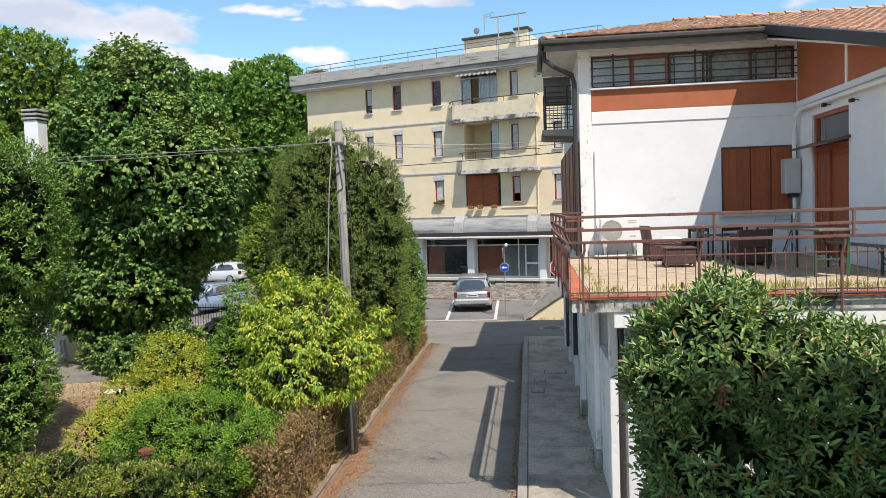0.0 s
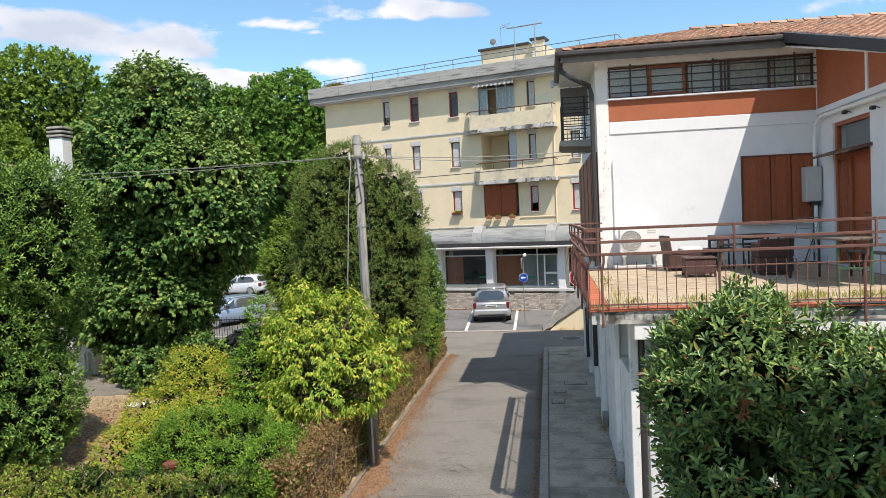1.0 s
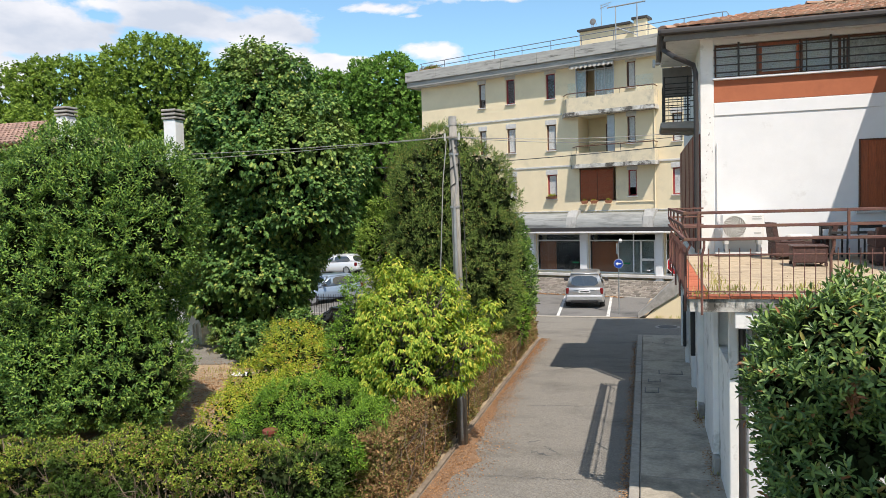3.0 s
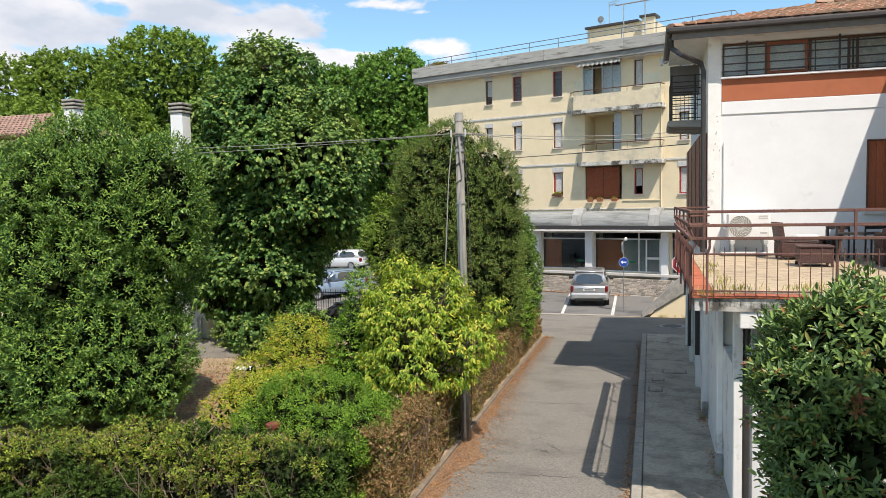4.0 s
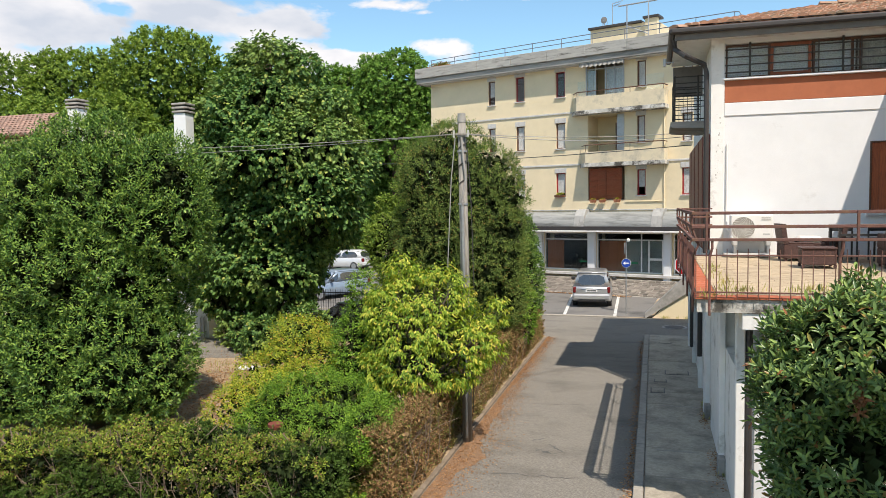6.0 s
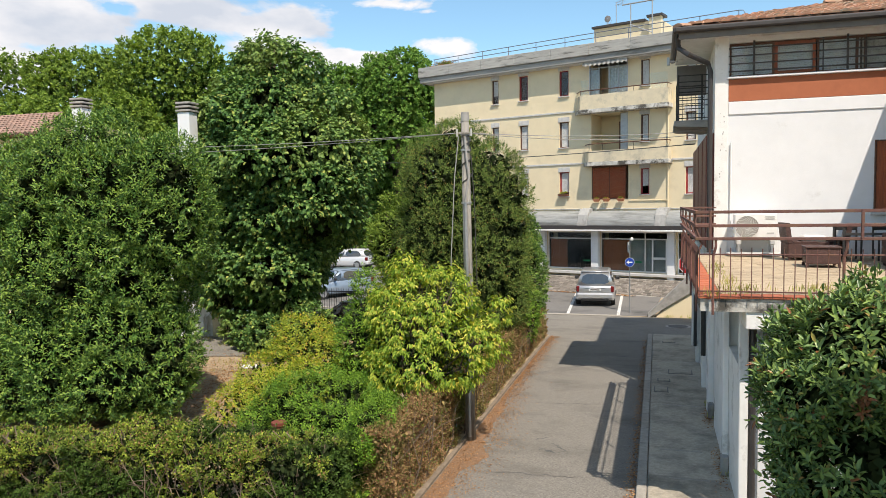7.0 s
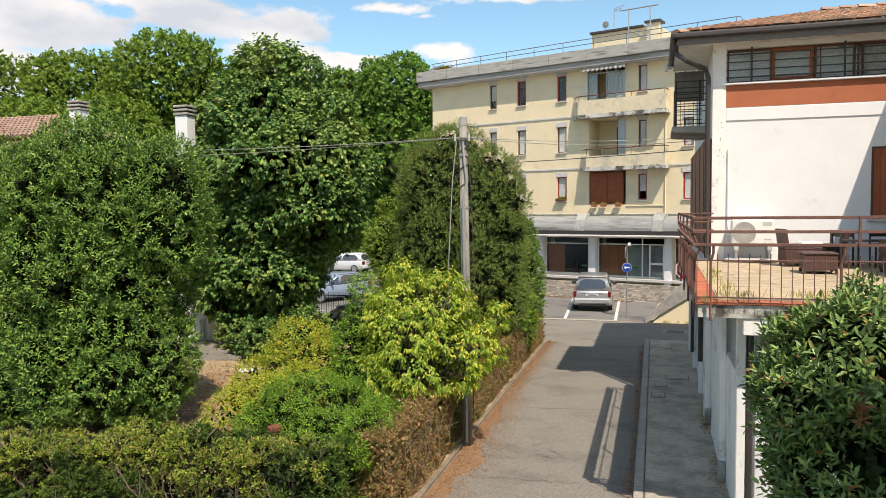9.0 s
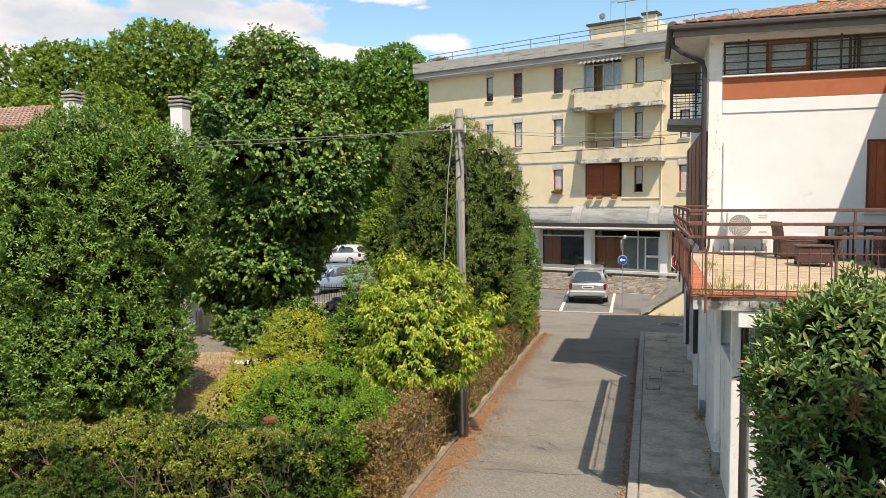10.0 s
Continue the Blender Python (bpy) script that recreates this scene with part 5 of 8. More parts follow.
for k in range(n):
    a, b = 2.70 + k * 2.5 / n, 2.70 + (k + 1) * 2.5 / n
    d = 0.05 * math.sin(k * 1.4)
    lo = 12.03 + 0.04 * math.sin(k * 1.4)
    m.add([(a, -0.55 + d, lo), (b, -0.55 + 0.05 * math.sin((k + 1) * 1.4), 12.03 + 0.04 * math.sin((k + 1) * 1.4)), (b, -0.48, 12.22), (a, -0.48, 12.22)], [(0, 1, 2, 3)])
m.add([(2.7, -0.48, 12.22), (5.2, -0.48, 12.22), (5.2, -0.05, 12.228), (2.7, -0.05, 12.228)], [(0, 1, 2, 3)])
part("awning", m, M["fabric"], ver, "ruffled grey striped awning")
# balconies
for zb, zt, x0, z_rail in ((9.50, 10.45, 2.05, 10.70), (6.66, 7.46, 2.54, 7.83)):
    b = thing("balcony", (0, 0, 0), 0)
    b.parent = apt
    m = Mesh()
    m.prism([(x0, -0.02), (x0 + 0.5, -0.72), (7.44, -0.72), (7.44, -0.02)], zb, zb + 0.20, "z")
    part("balcony_slab", m, M["white_stained"], b, "white balcony slab with black mould stains")
    m = Mesh()
    m.prism([(x0 + 0.06, -0.02), (x0 + 0.56, -0.68), (7.40, -0.68), (7.40, -0.02), (7.30, -0.02), (7.30, -0.58), (x0 + 0.62, -0.58), (x0 + 0.17, -0.02)], zb + 0.201, zt, "z")
    part("parapet", m, M["cream_stained"], b, "cream parapet with water stains")
    m = Mesh()
    m.tube([(x0 + 0.12, -0.05, z_rail), (x0 + 0.58, -0.64, z_rail), (7.36, -0.64, z_rail), (7.36, -0.05, z_rail)], 0.028, 8)
    part("handrail", m, M["wood_dark"], b)
    for x in (x0 + 0.58, 3.9, 5.6, 7.34):
        m = Mesh(); m.tube([(x, -0.64, zt - 0.02), (x, -0.64, z_rail)], 0.014, 6)
        part("bracket", m, M["black_iron"], b)
for x0, x1 in ((2.68, 3.1), (6.4, 7.36)):
    m = Mesh(); m.box(x0, -0.65, 10.46, x1, -0.645, 11.25)
    part("glass_screen", m, M["glass"], apt)
m = Mesh(); m.tube([(7.21, -0.04, 4.35), (7.21, -0.04, 9.5)], 0.035, 8)
part("downpipe", m, M["cream"], apt)
# vaulted cladding band above the shops
band = thing("cladding_band", (0, 0, 0), 0)
band.parent = apt
def vault(x0, x1):
    m = Mesh()
    prof = [(-0.03, 4.22)] + [(-0.03 - 0.85 * math.sin(a), 3.45 + 0.77 * math.cos(a)) for a in [k * math.pi / 16 for k in range(1, 9)]] + [(-0.03, 3.45)]
    m.prism(prof, x0, x1, "x")
    return part("vault_panel", m, M["vault"], band, "curved grey metal cladding", smooth=False)
for a, b in ((-7.5, -5.97), (-5.40, -1.72), (-1.15, 2.53), (3.10, 6.79), (7.36, 11.05), (11.62, 14)):
    vault(a, b)
for x in (-5.97, -1.72, 2.53, 6.79, 11.05):
    m = Mesh()
    prof = [(-0.02, 4.38), (-0.5, 4.33), (-0.78, 4.0), (-0.95, 3.32), (-0.02, 3.32)]
    m.prism(prof, x + 0.003, x + 0.56, "x")
    part("cladding_pier", m, M["pier_concrete"], band, "pale concrete pier between the vaults")
# The dark gap under the vaults is drawn by this strip's dark colour.
m = Mesh(); m.box(-7.5, -0.95, 3.22, 14, -0.02, 3.44, 0.01)
part("shop_fascia", m, M["brown_metal"], band, "fascia strip coloured dark as the gap under the vaults")
m = Mesh(); m.box(-7.5, -0.98, 3.14, 14, -0.90, 3.22, 0.01)
part("fascia_edge", m, M["white_metal"], band)
# shop fronts
for x0, x1 in ((-3.4, -2.92), (-0.18, 0.28), (3.06, 3.47), (7.25, 7.62), (11.05, 11.5)):
    m = Mesh(); m.box(x0, -0.28, 0.3, x1, -0.002, 3.14, 0.012)
    part("pillar", m, M["white"], apt, "white shop pillar")
for k, (x0, x1, z0, z1) in enumerate(shops):
    s = thing("shop_window", (0, 0, 0), 0)
    s.parent = apt
    w = x1 - x0
    cuts = [0.0, 0.66, 1.0] if k == 2 else [0.0, 1.0]
    m = Mesh()
    m.box(x0 + 0.001, 0.08, z1 - 0.06, x1 - 0.001, 0.16, z1 - 0.001); m.box(x0 + 0.001, 0.08, z0 + 0.001, x1 - 0.001, 0.16, z0 + 0.06)
    m.box(x0 + 0.001, 0.07, 2.66, x1 - 0.001, 0.15, 2.72)
    for c in ([0.0, 0.655, 0.985] if k == 2 else [0.0, 0.975]):
        m.box(x0 + c * w + 0.001, 0.085, z0 + 0.06, x0 + c * w + 0.05, 0.155, z1 - 0.06)
    part("shop_frame", m, M["white_metal"], s)
    for a, b in zip(cuts, cuts[1:]):
        m = Mesh(); m.box(x0 + a * w + 0.05, 0.117, z0 + 0.06, x0 + b * w, 0.125, z1 - 0.06)
        part("pane", m, M["glass_shop"], s)
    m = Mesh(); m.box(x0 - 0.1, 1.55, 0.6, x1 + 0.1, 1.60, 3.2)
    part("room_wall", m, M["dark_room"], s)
    if k == 2:
        m = Mesh(); m.box(x0 + w * 0.44, 0.22, 0.7, x1 - 0.06, 0.25, 2.64, 0.004)
        part("screen", m, M["pale_room"], s, "pale grey-green screen behind the glass")
        m = Mesh()
        for a in (0.76, 0.955):
            m.box(x0 + w * a, 0.075, z0 + 0.062, x0 + w * a + 0.08, 0.112, 2.655, 0.006)
        m.box(x0 + w * 0.76 + 0.082, 0.077, 1.62, x0 + w * 0.955 - 0.002, 0.11, 1.74, 0.006)
        part("door_frame", m, M["white_metal"], s, "white metal frame of the shop door")
    else:
        m = Mesh()
        for j in range(5):
            a = x0 + w * (0.40 + 0.11 * j)
            m.box(a, 0.7, 0.7, a + 0.28, 0.95, 1.15 + 0.22 * ((j * 7) % 4), 0.02)
        part("display_shelf", m, M["plastic_black"], s, "dark shelves of goods behind the glass")
    m = Mesh(); m.box(x0 - 0.05, 0.31, 0.62, x1 + 0.05, 3.2, 0.70)
    part("room_floor", m, M["wood_shop"], s)
    m = Mesh()
    j = 0
    a = x0 + 0.08
    while a < x0 + w * (0.36 if k == 2 else 0.24):
        m.box(a, 0.30, 0.7, a + 0.50, 0.34, 2.62, 0.006)
        a += 0.51
    part("wood_panels", m, M["wood_shop"], s, "brown wooden panels behind the glass")
    if k in (1, 2):
        m = Mesh()
        x = x0 + (0.78 if k == 1 else 0.50) * w
        m.box(x, 0.104, 1.42, x + 0.42, 0.116, 1.50)
        part("sticker", m, M["green_sign"], s, "small green sticker")
m = Mesh(); m.box(0.5, 2.2, 0.7, 2.6, 2.7, 1.5, 0.02); tagged(part("counter", m, M["lintel"], apt), "")
m = Mesh(); m.box(-7.5, -0.35, 0.74, 14, 0.0, 0.88, 0.01)
part("shop_step", m, M["lintel"], apt)
# stair head, chimney and aerials on the roof
m = Mesh(); m.box(1.9, 3.0, 12.9, 5.85, 6.5, 14.80, 0.01); m.box(5.25, 2.7, 12.9, 5.95, 2.999, 14.92, 0.01)
part("stair_head", m, M["cream"], apt)
m = Mesh(); m.box(1.82, 2.8, 14.80, 5.0, 6.6, 14.92, 0.01); m.box(5.15, 2.6, 14.92, 6.05, 3.5, 15.05, 0.01)
part("stair_head_cap", m, M["brown_metal"], apt, "dark metal roof cap")
aer = thing("roof_aerial", on_apt(3.1, 3.4, 14.92), AR, "thin metal television aerial on the roof", "aerial")
m = Mesh(); m.tube([(0, 0, 0), (0, 0, 1.35)], 0.022, 6); part("mast", m, M["grey_metal"], aer)
for z, l in ((1.3, 0.5), (1.15, 0.35)):
    m = Mesh(); m.tube([(-0.05, 0, z), (l * 1.3, 0, z + 0.12)], 0.013, 5)
    for j in range(5):
        x = l * (0.2 + 0.22 * j)
        m.tube([(x, -0.2, z + 0.02 + x * 0.1), (x, 0.2, z + 0.02 + x * 0.1)], 0.007, 4)
    part("antenna", m, M["grey_metal"], aer)
m = Mesh()
for k in range(3):
    m.tube([(-0.6 + 0.1 * k, 0, 0), (-0.65 + 0.18 * k, 0, 0.55 - 0.1 * k)], 0.012, 5)
part("rod", m, M["grey_metal"], aer)
dish = thing("satellite_dish", on_apt(2.75, 2.95, 14.92), AR, "small grey satellite dish on the stair head", "satellite dish")
m = Mesh()
rings = [[(r * math.cos(a), 0.5 * r * r - 0.02, 0.35 + r * math.sin(a)) for a in [2 * math.pi * k / 16 for k in range(16)]] for r in (0.02, 0.10, 0.19)]
m.loft(rings, True, False); m.loft([[(x, y + 0.012, z) for x, y, z in g] for g in rings], True, False)
part("reflector", m, M["dish"], dish)
m = Mesh(); m.tube([(0, 0.02, 0), (0, 0.02, 0.35)], 0.02, 6); part("stand", m, M["grey_metal"], dish)
goal = thing("pipe_frame", on_apt(5.0, 2.2, 13.20), AR, "tall pale steel pipe frame on the roof", "pipe frame")
for x in (-0.6, 0.62):
    m = Mesh(); m.tube([(x, 0, 0), (x, 0, 2.48)], 0.035, 8); part("upright", m, M["grey_metal"], goal)
m = Mesh(); m.tube([(-1.08, 0, 2.50), (1.08, 0, 2.50)], 0.04, 8); part("crossbar", m, M["grey_metal"], goal)
m = Mesh(); m.tube([(-0.6, 0, 1.35), (0.62, 0, 0.75)], 0.03, 8); part("brace", m, M["grey_metal"], goal)
# plants on the far end of the roof
t = thing("roof_planter", on_apt(-7.2, 0.0, 13.20), AR, "low dry planting on the roof corner", "planter")
m = Mesh(); m.box(-0.5, -0.3, 0, 1.4, 0.2, 0.1, 0.01); part("trough", m, M["pot"], t)
clump("plants", t, rng, (0.45, 0, 0.1), (0.95, 0.25, 0.30), 500, 0.09, L_FALLEN)["kind"] = "stuff"
clump("leaves", t, rng, (0.5, 0, 0.1), (0.9, 0.25, 0.25), 400, 0.09, L_BUSH)["kind"] = "stuff"

# sloping apron of broken stone before the shops
apron = thing("stone_apron", (AX, AY, 0), AR, "sloping apron of irregular brown paving stones", "pavement", "", "structure")
m = Mesh()
m.loft([[(-8, y, -0.2), (-8, y, z), (14, y, z), (14, y, -0.2)] for y, z in ((-2.75, 0.0), (-0.35, 0.60), (0.0, 0.62))])
part("bed", m, M["mortar"], apron)
rs = np.random.default_rng(31)
nx, ny = 56, 9
gx = np.linspace(-5.0, 9.5, nx + 1)[:, None] + rs.uniform(-0.09, 0.09, (nx + 1, ny + 1))
gy = np.linspace(-2.65, -0.4, ny + 1)[None] + rs.uniform(-0.075, 0.075, (nx + 1, ny + 1))
for i in range(nx):
    for k in range(ny):
        q = [(gx[i, k], gy[i, k]), (gx[i + 1, k], gy[i + 1, k]), (gx[i + 1, k + 1], gy[i + 1, k + 1]), (gx[i, k + 1], gy[i, k + 1])]
        c = np.mean(q, 0)
        q = [c + (np.array(p) - c) * 0.90 for p in q]
        # cut one corner so that the stones read as broken
        j = int(rs.integers(4))
        q = q[:j] + [q[j] * 0.6 + q[j - 1] * 0.4, q[j] * 0.65 + q[(j + 1) % 4] * 0.35] + q[j + 1:]
        h = 0.02 + float(rs.uniform(0, 0.012))
        m = Mesh()
        top = [(p[0], p[1], 0.25 * (p[1] + 2.75) + h) for p in q]
        low = [(p[0], p[1], 0.25 * (p[1] + 2.75) - 0.02) for p in q]
        n = len(q)
        m.add(low + top, [tuple(range(n, 2 * n))] + [(a, (a + 1) % n, n + (a + 1) % n, n + a) for a in range(n)])
        part("stone", m, M["stone"], apron)

# ramp wall at the street corner
rw = thing("ramp_wall", (0, 30.25, 0), 0, "cream ramp wall under a sloping ribbed concrete parapet", "wall", "", "structure")
m = Mesh(); m.prism([(-0.05, 0.0), (9.0, 0.0), (9.0, 1.75), (1.55, 1.75)], 0.0, 0.35, "y")
part("wall", m, M["cream"], rw)
m = Mesh()
m.loft([[(x, y, z) for y, z in ((-0.10, z0), (0.45, z0), (0.45, z1), (-0.10, z1))] for x, z0, z1 in ((-0.35, -0.02, 0.14), (1.35, 1.10, 1.85), (9.0, 1.10, 1.9))])
part("parapet", m, M["concrete"], rw, "grey ribbed concrete parapet")


# ---- trees and shrubs ----
def tree(name, label, category, base, lobes, seed, twigs, per, twig, leaf, material, trunk_r, fork, group="", **more):
    """A trunk with limbs into each lobe of the crown, and the crown's leaves. Lobes are given from the foot of the trunk."""
    rng = np.random.default_rng(seed)
    t = thing(name, base, 0, label, category, group)
    m = Mesh()
    limb(m, rng, (0, 0, -0.1), (rng.normal() * 0.1, rng.normal() * 0.1, fork), trunk_r * 1.25, trunk_r * 0.8, 9, 0.06)
    for x, y, z, rx, ry, rz in lobes:
        limb(m, rng, (0, 0, fork * rng.uniform(0.7, 1.0)), (x, y, z), trunk_r * 0.62, trunk_r * 0.12, 6, 0.12)
        for k in range(4):
            d = unit(rng.normal(size=(1, 3)))[0]
            limb(m, rng, (x * 0.6, y * 0.6, fork + (z - fork) * 0.6), (x + d[0] * rx * 0.8, y + d[1] * ry * 0.8, z + d[2] * rz * 0.8), trunk_r * 0.22, trunk_r * 0.05, 5, 0.12)
    part("trunk", m, M["bark"], t, "", True)
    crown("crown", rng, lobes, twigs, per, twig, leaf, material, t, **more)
    return t


# tall laurel beside the front hedge
tree("laurel_tree", "tall dense dark green laurel, clipped to a rounded column", "tree", (-12.02, 13.2, 0),
     [(0, 0, 1.9, 1.95, 1.8, 1.5), (0.05, 0, 3.3, 2.0, 1.9, 1.7), (-0.4, 0, 4.9, 1.6, 1.6, 1.4), (1.0, 0.1, 4.7, 1.3, 1.4, 1.25), (1.75, 0.1, 4.5, 0.95, 1.0, 1.2), (-1.3, 0, 4.4, 1.3, 1.3, 1.6), (0.95, -0.2, 2.2, 1.12, 1.2, 1.3), (1.25, -0.3, 1.15, 1.02, 1.1, 0.85), (0.2, -0.4, 1.0, 1.7, 1.4, 0.75), (-1.2, -0.4, 1.0, 1.5, 1.3, 0.8), (-0.2, 0.2, 5.7, 1.0, 1.1, 0.9), (-1.0, 0, 2.2, 1.2, 1.3, 1.4), (1.6, 0.2, 5.25, 0.9, 0.9, 0.85), (-1.6, 0.2, 5.3, 0.9, 0.9, 0.8), (-2.0, 0, 4.0, 1.0, 1.1, 1.5), (1.55, -0.3, 1.3, 0.9, 1.0, 1.0)],
     11, 13500, 10, 0.20, 0.098, L_LAUREL, 0.13, 1.2, aspect=0.38, rise=0.55, follow=0.9, spread=1.05, droop=0.05, upward=0.5, floor=0.3, rough=0.16, pits=-0.45, grain=1.1, core=0.9, puffs=(330, 0.36, 0.46))
tree("shrub", "tall green shrub rising behind the laurel", "tree", (-16.9, 18.6, 0),
     [(0, 0, 4.2, 2.2, 1.6, 3.0), (-1.2, 0, 5.6, 1.3, 1.2, 1.0), (1.1, 0, 5.7, 1.3, 1.2, 1.0)],
     27, 2600, 9, 0.28, 0.13, L_LAUREL, 0.1, 1.0, aspect=0.38, rise=0.7, core=0.5, puffs=(110, 0.45, 0.5))
tree("laurel_tree", "dark green laurel growing beyond the taller one", "tree", (-15.0, 13.6, 0),
     [(0, 0, 2.2, 1.5, 1.6, 2.0), (0, 0, 4.2, 1.4, 1.5, 1.5), (0.3, 0, 5.2, 0.9, 1.0, 0.9)],
     12, 2600, 9, 0.22, 0.11, L_LAUREL, 0.12, 1.2, aspect=0.36, rise=0.8, core=0.5, puffs=(110, 0.40, 0.5))
tree("shrub", "withered creeper with bare brown stems and yellow leaves", "shrub", (-14.15, 12.6, 0),
     [(0, 0, 4.3, 0.30, 0.28, 0.75), (0.05, 0, 3.2, 0.32, 0.3, 0.7), (-0.1, 0, 5.1, 0.25, 0.25, 0.4)],
     28, 420, 7, 0.16, 0.075, L_HEDGE_DRY, 0.06, 2.2, aspect=0.6, rise=0.2, droop=0.4, core=0.1, pits=-0.1)
# broad-leaved tree with layered boughs
tree("linden_tree", "broad linden with large drooping deep green leaves", "tree", (-12.9, 23.0, 0),
     [(-0.05, 0.2, 4.5, 2.7, 2.2, 1.8), (-0.9, 0.2, 6.0, 2.4, 2.2, 2.0), (0.9, 0, 6.2, 2.4, 2.4, 1.9), (-0.25, 0, 7.9, 1.75, 1.9, 1.45), (1.6, -0.4, 4.8, 1.4, 1.6, 1.3), (-0.25, 0, 9.0, 0.60, 0.7, 0.9), (-0.95, 0.1, 9.65, 0.16, 0.16, 0.62), (-0.62, -0.1, 9.85, 0.18, 0.18, 0.45), (-0.1, 0, 9.9, 0.16, 0.16, 0.50), (0.42, 0, 9.75, 0.18, 0.18, 0.55), (0.85, 0.1, 9.35, 0.2, 0.2, 0.5), (1.4, 0, 8.8, 0.22, 0.22, 0.5), (2.1, 0, 8.1, 0.25, 0.25, 0.45), (-1.4, 0, 8.9, 0.2, 0.2, 0.45), (-2.1, 0, 8.3, 0.25, 0.25, 0.45), (2.8, 0, 7.2, 0.35, 0.4, 0.5), (-2.75, 0, 7.9, 0.3, 0.3, 0.45), (0.2, -0.4, 2.6, 1.5, 1.7, 1.3), (1.9, 0, 6.7, 1.1, 1.1, 1.1), (0.55, 0, 8.8, 0.5, 0.55, 0.6), (-1.6, 0, 7.7, 0.85, 0.9, 0.9), (-2.4, 0.1, 5.6, 0.9, 0.9, 1.5), (-2.55, -0.2, 3.6, 0.75, 0.8, 1.3), (-1.9, -0.3, 6.9, 0.8, 0.8, 1.0), (-0.9, -0.4, 2.5, 1.4, 1.3, 1.2), (0.7, -0.5, 2.9, 1.1, 1.2, 1.1), (-1.2, -0.7, 1.7, 1.1, 0.9, 1.1), (0.2, -0.7, 1.8, 1.1, 0.9, 1.0)],
     13, 9000, 8, 0.32, 0.165, L_LINDEN, 0.2, 1.8, aspect=0.82, rise=0.0, follow=0.8, spread=0.8, droop=0.65, upward=0.9, rich=True, fold=0.12, rough=0.16, pits=-0.38, core=1.0, core_leaf=0.3, floor=0.5, low=-0.7, puffs=(230, 0.66, 0.30))
# yew
tree("yew_tree", "dense dark green yew with an upright rounded crown", "tree", (-5.25, 20.0, 0),
     [(0, 0, 2.2, 1.75, 1.7, 2.0), (0, 0, 3.9, 1.80, 1.7, 1.9), (-0.55, 0, 5.35, 1.30, 1.35, 1.25), (0.35, 0, 5.1, 1.20, 1.3, 1.30), (-0.25, 0, 6.15, 0.80, 0.85, 0.75), (-0.15, 0, 6.68, 0.20, 0.20, 0.30), (0.25, 0, 6.45, 0.22, 0.22, 0.30), (-0.65, 0, 6.65, 0.14, 0.14, 0.32), (-1.15, 0, 6.3, 0.16, 0.16, 0.35), (0.75, 0, 6.15, 0.16, 0.16, 0.32), (1.3, 0, 5.5, 0.18, 0.18, 0.35), (0.95, 0, 4.85, 0.75, 0.85, 0.95), (0.75, -0.3, 3.2, 0.95, 1.1, 1.6), (-0.95, 0, 3.8, 1.0, 1.0, 1.5)],
     14, 13000, 9, 0.17, 0.075, L_YEW, 0.16, 1.0, aspect=0.32, rise=0.4, follow=0.9, spread=0.8, droop=0.0, upward=0.2, rough=0.10, core=1.2, puffs=(420, 0.24, 0.32))
# ivy-green shrub where the hedge ends
tree("shrub", "bright green shrub spilling over the end of the hedge", "shrub", (-4.15, 21.9, 0),
     [(0, 0, 1.3, 0.62, 1.0, 1.1), (-0.2, -0.6, 1.6, 0.7, 0.9, 0.9)], 15, 1100, 8, 0.14, 0.085, L_BUSH, 0.05, 0.5, aspect=0.5, droop=0.2, core=0.6)
tree("shrub", "tall green shrub standing beside the yew", "shrub", (-4.35, 24.6, 0),
     [(0, 0, 1.8, 0.6, 1.0, 1.7), (-0.1, 0.2, 3.2, 0.5, 0.7, 1.1), (0, -0.6, 2.4, 0.5, 0.8, 1.2)], 16, 1500, 8, 0.18, 0.11, L_LAUREL, 0.05, 0.5, aspect=0.5, droop=0.2, core=0.6)
tree("shrub", "tall light green shrub between the yew and the linden", "shrub", (-7.35, 21.6, 0),
     [(0, 0, 2.2, 1.0, 1.0, 2.0), (-0.5, 0, 3.5, 0.9, 0.9, 1.1), (0.3, 0, 3.9, 0.8, 0.8, 1.2), (-0.9, 0, 4.5, 0.2, 0.2, 0.5), (-0.3, 0, 5.1, 0.2, 0.2, 0.5)], 17, 2300, 8, 0.22, 0.12, L_WOOD, 0.07, 0.5, aspect=0.42, droop=0.3, core=0.5)
